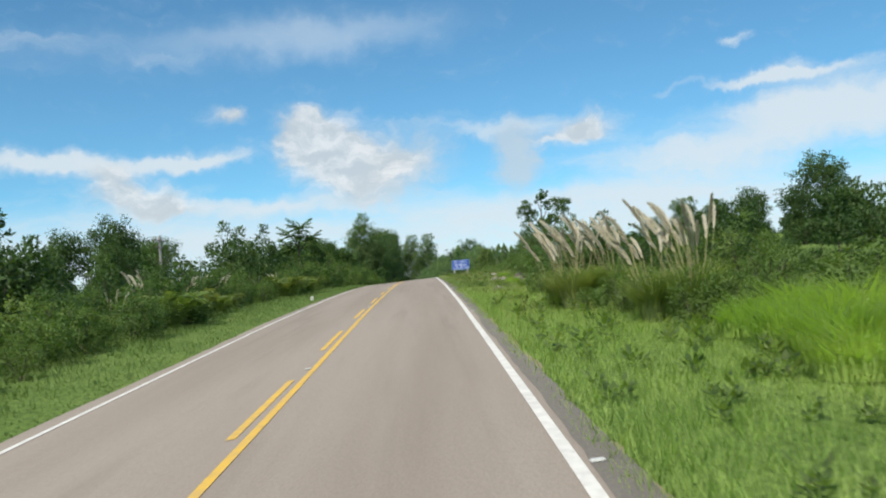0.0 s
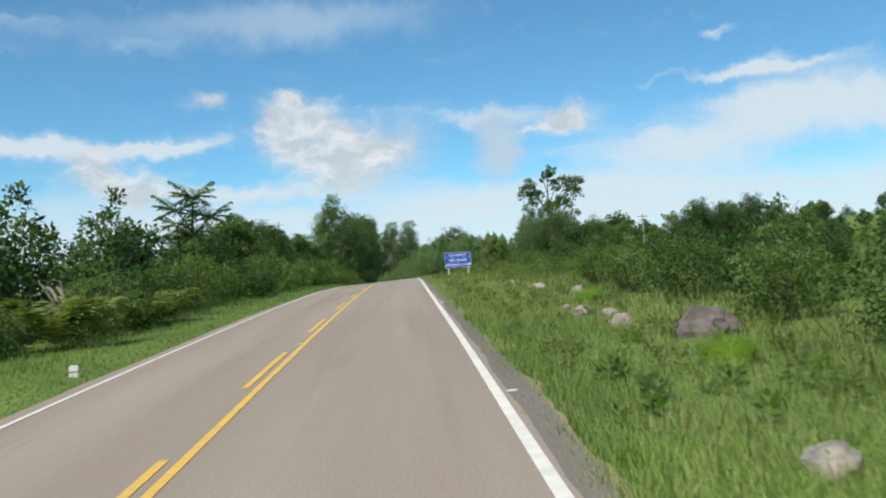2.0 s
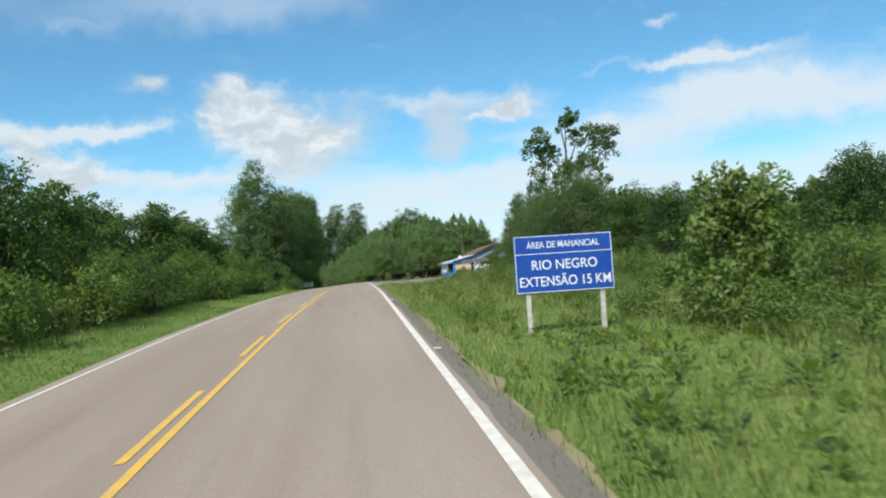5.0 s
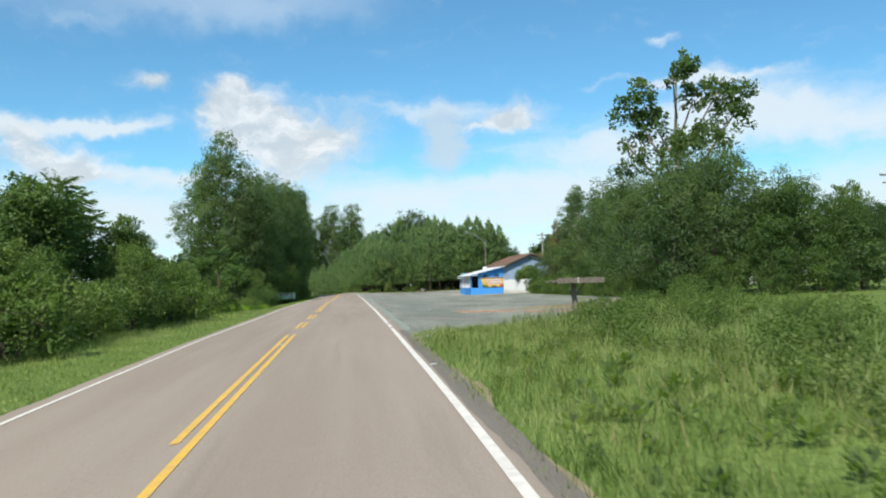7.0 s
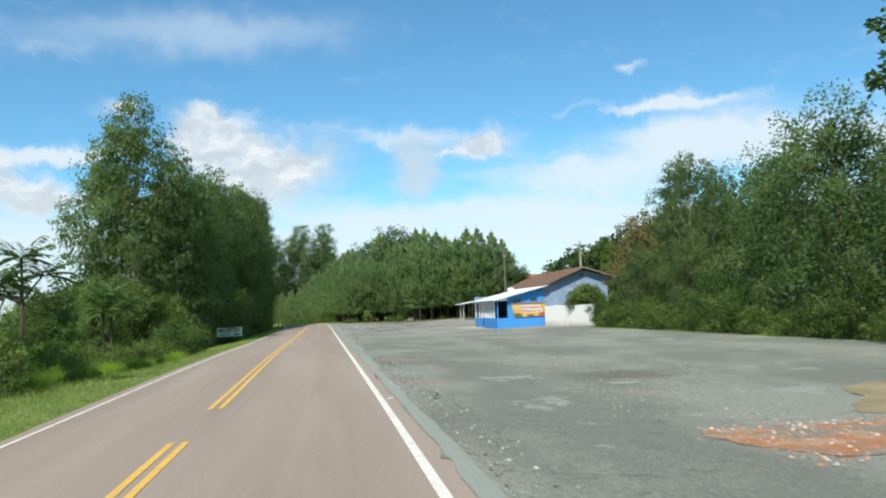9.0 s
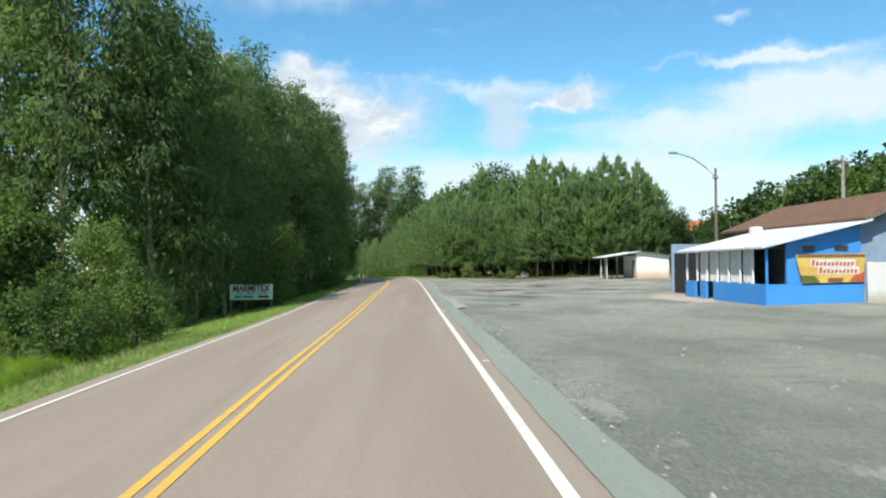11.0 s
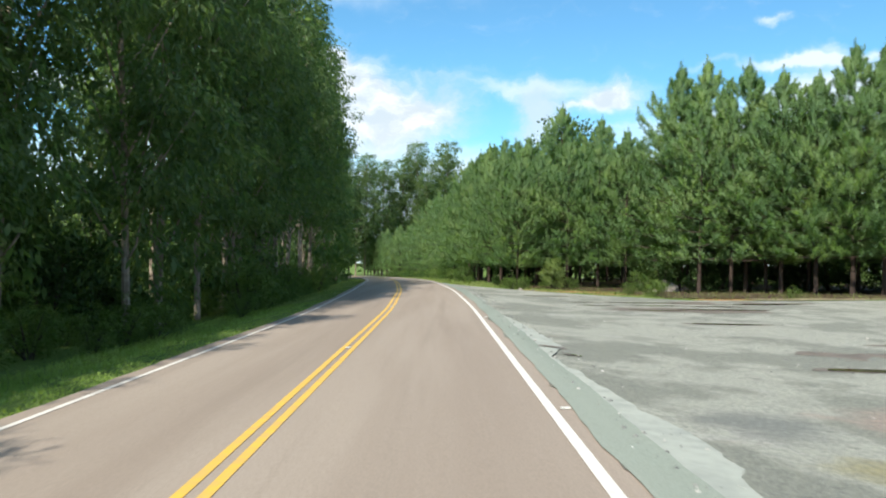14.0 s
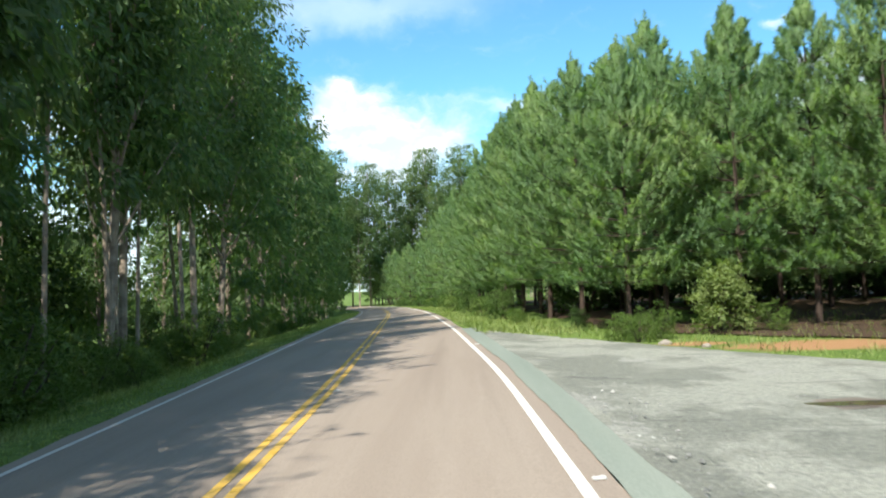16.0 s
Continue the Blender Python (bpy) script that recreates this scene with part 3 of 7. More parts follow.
# ---- lie of the land ----
ROAD_Y = np.arange(-50, 611, 20.0)
ROAD_X = np.array([0.25, 0.25, 0.25, 0.29, 0.24, 0.16, 0.05, 0.04, 0.04, 0.14, 0.13, 0.18, 0.14, 0.14, 0.19, 0.2, 0.21, 0.21, -0.26, -1.32, -2.58, -3.91, -5.55, -7.45, -9.6, -12.2, -15.4, -19.2, -23.8, -29, -35, -42, -50, -59])
ROAD_Z = np.array([-9.45, -8.13, -6.82, -5.51, -4.19, -3.05, -2.07, -1.22, -0.63, -0.23, -0.02, 0.04, 0.11, 0.1, 0.01, 0.04, 0.0, -0.03, 0.03, -0.07, -0.29, -0.6, -0.95, -1.3, -1.65, -2.0, -2.35, -2.7, -3.0, -3.3, -3.6, -3.9, -4.2, -4.5])


def smooth_knots(values):
    fine_y = np.arange(-60, 621, 1.0)
    v = np.interp(fine_y, ROAD_Y, values)
    k = np.hanning(17)
    pad = np.concatenate([2 * v[0] - v[8:0:-1], v, 2 * v[-1] - v[-2:-10:-1]])
    return fine_y, np.convolve(pad, k / k.sum(), "valid")


FY, FX = smooth_knots(ROAD_X)
_, FZ = smooth_knots(ROAD_Z)
TILT = 0.0524


def road_x(y):
    return np.interp(y, FY, FX)


def road_z(y):
    return np.interp(y, FY, FZ)


def ease(v, a, b):
    t = np.clip((np.asarray(v, float) - a) / (b - a), 0, 1)
    return t * t * (3 - 2 * t)


def rough(x, y):
    """Unevenness of open ground."""
    return (np.sin(x * 0.31 + 1.3 * np.sin(y * 0.11)) * np.sin(y * 0.23 + x * 0.07) * 0.5 + 0.5 * np.sin(x * 0.9 + y * 0.4) * np.sin(y * 0.71 - x * 0.3))


def land(x, y):
    """Height of the ground beside and under the road."""
    x, y = np.asarray(x, float), np.asarray(y, float)
    off = x - road_x(y)
    wild_r = np.interp(off, [3.95, 4.6, 6, 9, 15, 30, 60, 120, 300, 1500], [0.2, 0.12, 0.08, 0.2, 0.45, 0.8, 0.9, 1.2, 3, 8])
    lot_r = np.interp(off, [3.95, 4.45, 5.2, 6.5, 12, 18, 30, 44, 60, 120, 300, 1500], [0.207, 0.225, 0.12, 0.03, 0.02, 0.08, 0.42, 0.8, 1.4, 3.2, 6, 11])
    lot_r = lot_r + np.interp(off, [44, 60, 120, 300, 1500], [0, 3.8, 9, 14, 14]) * ease(y, 200, 265)
    in_lot = ease(y, 140, 156) * (1 - ease(y, 320, 336))
    right = wild_r + (lot_r - wild_r) * in_lot
    left = np.interp(-off, [4.0, 4.4, 5.5, 9, 15, 40, 100, 400, 1500], [-0.21, -0.2, -0.14, -0.2, -0.5, -2.2, -6, -12, -16])
    ditch = np.interp(-off, [4.0, 4.6, 5.5, 7, 9, 15, 40, 100, 400, 1500], [-0.21, -0.24, -0.42, -0.80, -1.1, -1.5, -2.8, -6, -12, -16])
    left = left + (ditch - left) * ease(y, 170, 215)
    mid = TILT * off
    z = np.where(off > 3.95, right, np.where(off < -4.0, left, mid))
    bump = rough(x, y) * np.clip((np.abs(off) - 4.6) / 6, 0, 1) * 0.18 * (1 - in_lot * (off > 0) * (off < 46))
    return road_z(y) + z + bump


def lz(x, y):
    return float(land(x, y))


# ---- ground ----
def grid_lines(a, b, fine_a, fine_b, step, grow):
    v = list(np.arange(fine_a, fine_b + step / 2, step))
    s = step
    while v[-1] < b:
        s *= grow
        v.append(v[-1] + s)
    s = step
    while v[0] > a:
        s *= grow
        v.insert(0, v[0] - s)
    return np.array(v)


def strip_mesh(name, xs, ys, zf, material):
    X, Y = np.meshgrid(xs, ys)
    V = np.stack([X.ravel(), Y.ravel(), zf(X, Y).ravel()], 1)
    nx, ny = len(xs), len(ys)
    i = (np.arange(ny - 1)[:, None] * nx + np.arange(nx - 1)[None]).ravel()
    F = np.stack([i, i + 1, i + nx + 1, i + nx], 1)
    return mesh_of(name, V, F, material)


LOT_Y = [143.5, 146.2, 147.8, 148.8, 150.4, 154.5, 159, 166, 172, 190, 217, 222, 232, 240, 296, 302, 303.5, 308.2, 312.2, 315.8, 322, 328]
LOT_X = [4.1, 4.9, 5.8, 7, 9.2, 11.5, 14, 21, 24, 22.6, 23, 24, 30, 46, 46, 24, 17, 13.2, 11.3, 9.4, 6.9, 4.2]


def ground_z(X, Y):
    off = X - road_x(Y)
    paved = (Y > 150) & (Y < 324) & (off > 3.9) & (X < np.interp(Y, LOT_Y, LOT_X) - 1.2)
    return land(X, Y) - 0.10 * ((off > -4.3) & (off < 4.1)) - 0.14 * paved - 0.02


gx = grid_lines(-2500, 2500, -26, 46, 1.0, 1.18)
gy = grid_lines(-400, 4000, -14, 430, 1.6, 1.15)
ground = put("ground", strip_mesh("ground", gx, gy, ground_z, M_SOIL))
for p in ground.data.polygons:
    p.use_smooth = True
tagged(ground, "grassy soil sloping away beside the road", "ground", kind="structure")


# ---- road ----
def ribbon(name, y0, y1, offsets, lift, material, step=1.0, ragged=0.0, seed=1, skirt=0.0):
    """A sheet that follows the road between two offsets, on its camber; with ragged edges and a skirt where asked."""
    rng = np.random.default_rng(seed)
    ys = np.arange(y0, y1 + step / 2, step)
    offs = np.array(offsets, float)
    O = np.repeat(offs[None], len(ys), 0)
    if ragged:
        w = np.convolve(rng.normal(size=len(ys) + 8), np.ones(7) / 7, "same")[4:-4] * 1.6 + 0.22 * rng.normal(size=len(ys))
        O[:, -1] += w * ragged
        O[:, 0] += np.roll(w, 37) * ragged
    Y = np.repeat(ys[:, None], len(offs), 1)
    Z = road_z(Y) + TILT * O + lift
    if skirt:
        O = np.concatenate([O[:, :1] - 0.02, O, O[:, -1:] + 0.02], 1)
        Y = np.repeat(ys[:, None], O.shape[1], 1)
        Z = np.concatenate([Z[:, :1] - skirt, Z, Z[:, -1:] - skirt], 1)
    X = road_x(Y) + O
    nx = O.shape[1]
    i = (np.arange(len(ys) - 1)[:, None] * nx + np.arange(nx - 1)[None]).ravel()
    return mesh_of(name, np.stack([X.ravel(), Y.ravel(), Z.ravel()], 1), np.stack([i, i + 1, i + nx + 1, i + nx], 1), material)


road = put("road", ribbon("road", -60, 600, (-3.95, -2, 0, 2, 3.84), 0.0, M_ROAD, 1.0, 0.05, 3, 0.12))
tagged(road, "pinkish-grey asphalt two-lane road with worn wheel tracks", "road", kind="structure")
put("shoulder", ribbon("shoulder", -60, 146.5, (3.60, 3.88), 0.004, M_SHOULDER, 0.5, 0.035, 5), road, "narrow grey patched shoulder")
put("shoulder", ribbon("shoulder", 146, 181, (3.76, 4.00), 0.016, M_SEAL, 0.5, 0.03, 6), road, "greenish-grey sealed shoulder strip")
put("shoulder", ribbon("shoulder", 181, 192, (3.75, 4.10), 0.0165, M_SEAL, 0.5, 0.03, 6), road, "greenish-grey sealed shoulder strip")
put("shoulder", ribbon("shoulder", 192, 330, (3.74, 4.24), 0.016, M_SEAL, 0.5, 0.03, 6), road, "greenish-grey sealed shoulder strip")
put("verge_soil", ribbon("verge_soil", -60, 146, (3.80, 3.93), 0.0015, M_DRY, 0.4, 0.11, 15), road, "bare crumbled soil along the shoulder")
put("road_base", ribbon("road_base", 143, 331, (3.5, 4.0, 4.40), -0.035, M_LOT, 1.0), road, "gravel base along the road")
put("edge_line", ribbon("edge_line", -60, 147.6, (3.385, 3.515), 0.008, M_WHITE_LINE), road, "white painted edge line")
put("edge_line", ribbon("edge_line", 148.6, 150.6, (3.385, 3.515), 0.008, M_WHITE_LINE), road, "white painted edge line, broken")
put("edge_line", ribbon("edge_line", 151.4, 600, (3.385, 3.515), 0.008, M_WHITE_LINE), road, "white painted edge line")
put("edge_line", ribbon("edge_line", -60, 600, (-3.60, -3.49), 0.008, M_WHITE_LINE), road, "white painted edge line")
breaks = [(149.0, 153.3), (158.7, 162.8), (168.9, 173.6)]
starts = [-60] + [b for _, b in breaks]
for a, b in zip(starts, [a for a, _ in breaks] + [600]):
    put("centre_line", ribbon("centre_line", a, b, (-0.06, 0.06), 0.008, M_YELLOW_LINE, 0.5), road, "solid yellow centre line")
for k in range(13):
    a = 9.0 + 9.22 * k
    put("centre_dash", ribbon("centre_dash", a, a + 4.7, (-0.30, -0.18), 0.008, M_YELLOW_LINE, 0.47), road)
for a, b in zip([128.9] + [b for _, b in breaks], [a for a, _ in breaks] + [600]):
    put("centre_line", ribbon("centre_line", a, b, (-0.30, -0.18), 0.008, M_YELLOW_LINE, 0.5), road, "solid yellow centre line")
stud_bm = box_bm(-0.07, -0.05, 0, 0.07, 0.05, 0.022, 0.012)
stud_me = bpy.data.meshes.new("road_stud")
stud_bm.to_mesh(stud_me)
stud_bm.free()
stud_me.materials.append(M_STUD)
for k in range(18):
    y = 6.0 + 18.45 * k
    put("road_stud", stud_me, road, m=pose(float(road_x(y)) + 3.64, y, float(road_z(y)) + TILT * 3.64 + 0.004, 0, -3, 0))
    put("road_stud", stud_me, road, m=pose(float(road_x(y)) - 0.12, y + 9, float(road_z(y + 9)) + 0.0, 0, -3, 0))


# ---- paved stop beside the road ----
def sheet(name, outline, lift, material, seed=1, ragged=0.25, step=1.2):
    """A flat sheet on the land inside a ragged outline, cut into a fan-free grid of triangles."""
    rng = np.random.default_rng(seed)
    pts = []
    for i, p in enumerate(outline):
        q = outline[(i + 1) % len(outline)]
        n = max(1, int(math.hypot(q[0] - p[0], q[1] - p[1]) / step))
        for k in range(n):
            t = k / n
            pts.append((p[0] + (q[0] - p[0]) * t + rng.normal() * ragged * (k > 0), p[1] + (q[1] - p[1]) * t + rng.normal() * ragged * (k > 0)))
    bm = bmesh.new()
    vs = [bm.verts.new((x, y, 0)) for x, y in pts]
    bm.faces.new(vs)
    bmesh.ops.triangulate(bm, faces=bm.faces[:])
    for cut_axis, lo, hi in ((0, 2, 50), (1, 140, 330)):
        for c in np.arange(lo, hi, 3.0 if cut_axis == 0 else 6.0):
            co, no = ((c, 0, 0), (1, 0, 0)) if cut_axis == 0 else ((0, c, 0), (0, 1, 0))
            xs = [v.co[cut_axis] for v in bm.verts]
            if min(xs) < c < max(xs):
                bmesh.ops.bisect_plane(bm, geom=bm.verts[:] + bm.edges[:] + bm.faces[:], plane_co=co, plane_no=no)
    for v in bm.verts:
        v.co.z = lz(v.co.x, v.co.y) + lift
    bmesh.ops.recalc_face_normals(bm, faces=bm.faces[:])
    me = bpy.data.meshes.new(name)
    bm.to_mesh(me)
    bm.free()
    me.materials.append(material)
    if me.polygons and sum(p.normal.z for p in me.polygons) < 0:
        me.flip_normals()
    return me


lot = put("pavement", sheet("pavement", [(3.95, 143.5), (4.9, 146.2), (5.8, 147.8), (7, 148.8), (9.2, 150.4), (11.5, 154.5), (14, 159), (21, 166), (24, 172), (22.6, 190), (23, 217), (24, 222), (30, 232), (46, 240),
                                         (46, 296), (34, 302), (24, 302), (17, 303.5), (13.2, 308.2), (11.3, 312.2), (9.4, 315.8), (6.9, 322), (3.6, 329), (3.15, 322), (3.48, 312), (3.9, 302), (4.02, 290), (3.98, 200), (3.96, 172), (3.98, 160)], 0.012, M_LOT, 4, 0.07, 0.4))
tagged(lot, "wide worn grey paved stop, patched and cracked", "pavement", kind="structure")
bleach = put("bleached_patch", sheet("bleached_patch", [(4.40, 228), (5.05, 231), (4.95, 235), (4.9, 238.6), (4.43, 242.5), (4.41, 249), (4.55, 252.5), (4.41, 255), (4.8, 260), (5.1, 262), (4.75, 265),
                                                        (4.44, 270), (5.1, 273), (4.9, 277), (4.44, 285), (4.43, 300), (4.38, 300), (4.38, 250)], 0.0175, M_BLEACHED, 8, 0.035, 0.4), lot, "bleached concrete along the road's edge")
for n, (x, y, rx_, ry_, m, lab) in enumerate([(9.7, 165.3, 2.0, 2.1, M_EARTH, "bare red earth where the paving broke"), (12.6, 163.0, 1.8, 2.2, M_EARTH, "bare red earth where the paving broke"), (7.4, 165.9, 0.42, 0.36, M_BLEACHED, ""),
                                              (15.2, 168.6, 4.2, 3.2, M_DRY, "dry earth with thin grass"), (20.5, 174.5, 2.6, 2.6, M_DRY, "dry earth with thin grass"), (17.6, 240, 1.7, 6.5, M_SAND, "pale sand by the bar"),
                                              (6.0, 162, 0.3, 0.22, M_BLEACHED, ""), (9.8, 174.5, 0.5, 0.3, M_BLEACHED, ""),
                                              (26, 304.2, 8, 1.6, M_DRY, "dry earth at the edge of the pines")]):
    ring = [(x + rx_ * math.cos(a) * (0.8 + 0.2 * math.sin(3 * a + n)), y + ry_ * math.sin(a) * (0.8 + 0.2 * math.cos(2 * a + n))) for a in np.linspace(0, 2 * math.pi, 15)[:-1]]
    put("earth_patch", sheet("earth_patch", ring, 0.024, m, n, 0.22 if m == M_DRY else 0.12, 0.35), lot, lab)
for n, (x, y, rx_, ry_) in enumerate([(10.5, 258.8, 4.6, 2.4), (14.0, 273, 4.2, 1.8), (13.5, 293, 5.5, 2.2), (8.0, 246.5, 3.4, 1.3), (17, 300, 6, 1.6), (17, 256.5, 4, 1.2), (6.0, 272.2, 1.5, 1.0), (8.5, 306, 2.6, 1.0)]):
    ring = [(x + rx_ * math.cos(a) * (0.75 + 0.3 * math.sin(3 * a + n) + 0.1 * math.sin(7 * a)), y + ry_ * math.sin(a) * (0.75 + 0.3 * math.cos(2 * a + n) + 0.12 * math.sin(9 * a))) for a in np.linspace(0, 2 * math.pi, 41)[:-1]]
    put("mud_stain", sheet("mud_stain", ring, 0.0185, M_MUD, n + 90, 0.10, 0.4), lot, "damp brownish stain")
for n, (x, y, rx_, ry_) in enumerate([(7.1, 258.6, 0.9, 0.35), (8.8, 257.2, 1.0, 0.35), (10.4, 260.4, 0.9, 0.3), (14.5, 272.7, 1.6, 0.4), (5.9, 263.4, 0.3, 0.15), (13.6, 296.8, 1.5, 0.4), (19.4, 298.5, 1.6, 0.4), (7.7, 249.8, 0.4, 0.2), (6.8, 255.1, 0.45, 0.2), (8.2, 253.9, 0.5, 0.2), (13.8, 268.8, 1.2, 0.35), (17.4, 262, 1.2, 0.35), (7.5, 235.5, 0.55, 0.72), (11.0, 252.0, 0.55, 0.95), (9.5, 244.8, 0.8, 0.3), (6.3, 256.5, 0.9, 0.3), (17, 256.3, 2.2, 0.5), (5.95, 272.4, 0.62, 0.36), (5.3, 270.9, 0.42, 0.24),
                                      (15.8, 293.6, 2.6, 0.6), (12.3, 292.6, 1.6, 0.35), (10.2, 296, 1.0, 0.3), (9.9, 299, 0.8, 0.25), (13.5, 299.5, 2.4, 0.4), (20, 299, 2.6, 0.45), (6.5, 289, 0.35, 0.16), (8.7, 306, 1.6, 0.3), (11, 270.5, 1.2, 0.3), (13, 265, 1.4, 0.3), (7.6, 260.4, 0.8, 0.42), (9.6, 258.8, 0.9, 0.4), (15.9, 276.2, 1.7, 0.45), (16.3, 296.4, 1.5, 0.4), (12.5, 284, 1.5, 0.4)]):
    ring = [(x + rx_ * math.cos(a) * (0.85 + 0.15 * math.sin(3 * a + n)), y + ry_ * math.sin(a) * (0.85 + 0.15 * math.cos(2 * a + n))) for a in np.linspace(0, 2 * math.pi, 19)[:-1]]
    rim = [(x + (px - x) * 1.35, y + (py - y) * 1.35) for px, py in ring]
    put("puddle_rim", sheet("puddle_rim", rim, 0.022, M_SHOULDER, n + 40, 0.07, 0.4), lot, "damp dark rim")
    put("puddle", sheet("puddle", ring, 0.028, M_WATER, n + 20, 0.03, 0.5), lot, "shallow muddy puddle")


# ---- wear of the paving ----
def crack(points, width, seed):
    """A wandering crack: a narrow dark strip that widens and pinches."""
    rng = np.random.default_rng(seed)
    P = []
    for p, q in zip(points, points[1:]):
        n = max(2, int(math.hypot(q[0] - p[0], q[1] - p[1]) / 0.09))
        for k in range(n):
            t = k / n
            P.append((p[0] + (q[0] - p[0]) * t + rng.normal() * 0.025, p[1] + (q[1] - p[1]) * t + rng.normal() * 0.025))
    P = np.array(P)
    d = unit(np.gradient(P, axis=0))
    w = width * (0.25 + rng.random(len(P)) ** 1.5) * np.sin(np.linspace(0.12, 3.02, len(P)))
    sd = np.stack([-d[:, 1], d[:, 0]], 1) * w[:, None]
    V = np.concatenate([P - sd, P + sd])
    V = np.column_stack([V, land(V[:, 0], V[:, 1]) + 0.019])
    n = len(P)
    i = np.arange(n - 1)
    return put("crack", mesh_of("crack", V, np.stack([i, i + 1, i + n + 1, i + n], 1), M_CRACK), lot, "dark open crack")


for n, (pts, w) in enumerate([
        ([(4.35, 188.6), (4.6, 188.1), (5.0, 188.4)], 0.05), ([(4.4, 185.6), (4.75, 185.2), (5.3, 185.5), (5.7, 185.1)], 0.06), ([(4.3, 184.0), (4.7, 183.6), (4.72, 183.0), (4.5, 182.7)], 0.07),
        ([(4.5, 183.2), (5.1, 182.8), (5.5, 183.0)], 0.04), ([(4.4, 187.2), (5.2, 186.8), (6.2, 187.1), (7.0, 186.9)], 0.035), ([(4.45, 190.8), (4.9, 190.3)], 0.06), ([(7.72, 183.95), (7.9, 183.75)], 0.06),
        ([(4.5, 174), (4.9, 172.6), (4.6, 171)], 0.05), ([(4.5, 167), (5.4, 166.2), (6.4, 166.5)], 0.04), ([(4.5, 209), (5.6, 208.4), (7.4, 208.9)], 0.045), ([(4.6, 222), (5.3, 221), (5.1, 219)], 0.05),
        ([(4.8, 283), (6.2, 283.5), (7.4, 283.2)], 0.05), ([(5.2, 281.6), (6.4, 281.9), (7.8, 281.7)], 0.06), ([(5.0, 286.5), (5.8, 286.9), (6.9, 286.6)], 0.05), ([(5.4, 293), (6.4, 293.8), (8.2, 293.4)], 0.07),
        ([(6.2, 297), (8.1, 297.6), (10.4, 297.2)], 0.09), ([(5.2, 304), (6.4, 305.5), (8.0, 305.2)], 0.08), ([(5.4, 257), (6.6, 257.8), (8.4, 257.4)], 0.06), ([(5.0, 246), (6.0, 246.8), (7.4, 246.4)], 0.06)]):
    crack(pts, w * 0.6, n + 3)


def chips(name, count, y0, y1, x0, x1, s0, s1, material, label, seed, edge=0.0):
    """Loose stones and flakes, each a squashed lump of eight faces."""
    rng = np.random.default_rng(seed)
    y = y0 + (y1 - y0) * rng.random(count)
    x = x0 + (x1 - x0) * rng.random(count) ** (1 + edge)
    ok = (x < np.interp(y, LOT_Y, LOT_X) - 0.2)
    x, y = x[ok], y[ok]
    n = len(x)
    s = (s0 + (s1 - s0) * rng.random(n) ** 3)[:, None, None]
    octa = np.array([[1, 0, 0], [0, 1, 0], [-1, 0, 0], [0, -1, 0], [0, 0, 0.7], [0, 0, -0.3]])
    V = octa[None] * (0.6 + 0.8 * rng.random((n, 6, 1))) * s
    a = rng.random(n) * 6.28
    c, sn = np.cos(a)[:, None], np.sin(a)[:, None]
    V = np.stack([V[:, :, 0] * c - V[:, :, 1] * sn, V[:, :, 0] * sn + V[:, :, 1] * c, V[:, :, 2]], 2)
    V += np.stack([x, y, land(x, y) + 0.018], 1)[:, None]
    T = np.array([[0, 1, 4], [1, 2, 4], [2, 3, 4], [3, 0, 4], [1, 0, 5], [2, 1, 5], [3, 2, 5], [0, 3, 5]])
    F = (T[None] + (np.arange(n) * 6)[:, None, None]).reshape(-1, 3)
    return tagged(put(name, mesh_of(name, V.reshape(-1, 3), F, material)), label, "gravel", kind="stuff")


chips("gravel", 7000, 147, 186, 4.2, 13, 0.008, 0.035, M_CHIP, "loose grey chippings on the paving", 1, 0.3)
chips("gravel", 2600, 186, 240, 4.2, 12, 0.010, 0.04, M_CHIP, "loose grey chippings on the paving", 2, 0.6)
chips("gravel", 1800, 160, 310, 4.25, 5.6, 0.010, 0.045, M_CHIP, "crumbled stones along the paving's edge", 3, 0.5)
chips("rubble", 900, 163.6, 167.0, 8.2, 11.4, 0.012, 0.045, M_RUBBLE, "broken red and pale rubble on bare earth", 4, 0.0)
chips("gravel", 1500, 246, 308, 5, 20, 0.012, 0.05, M_CHIP, "scattered pale stones on the paving", 5, 0.3)
chips("litter", 150, 146, 305, 4.1, 12, 0.008, 0.026, M_STUD, "small white scraps lying on the paving", 6, 1.2)


# ---- signs ----
def words(name, body, size, m, material, parent, label="", squeeze=1.0, bold=0.006):
    """Flat lettering in the built-in font, a thin mesh for every word, centred on the pose m (its face along +z of m)."""
    made, x = [], 0.0
    for word in body.split():
        cu = bpy.data.curves.new(name, "FONT")
        cu.body, cu.size, cu.align_x, cu.align_y, cu.extrude, cu.offset = word, size, "LEFT", "CENTER", 0.003, size * bold
        tmp = bpy.data.objects.new(name, cu)
        scene.collection.objects.link(tmp)
        me = bpy.data.meshes.new_from_object(tmp.evaluated_get(bpy.context.evaluated_depsgraph_get()))
        bpy.data.objects.remove(tmp)
        me.materials.clear()
        me.materials.append(material)
        made.append((me, x))
        x += max(v.co.x for v in me.vertices) + size * 0.30
    for me, left in made:
        put(name, me, parent, label, m @ Matrix.Diagonal((squeeze, 1, 1, 1)) @ Matrix.Translation((left - (x - size * 0.30) / 2, 0, 0)))


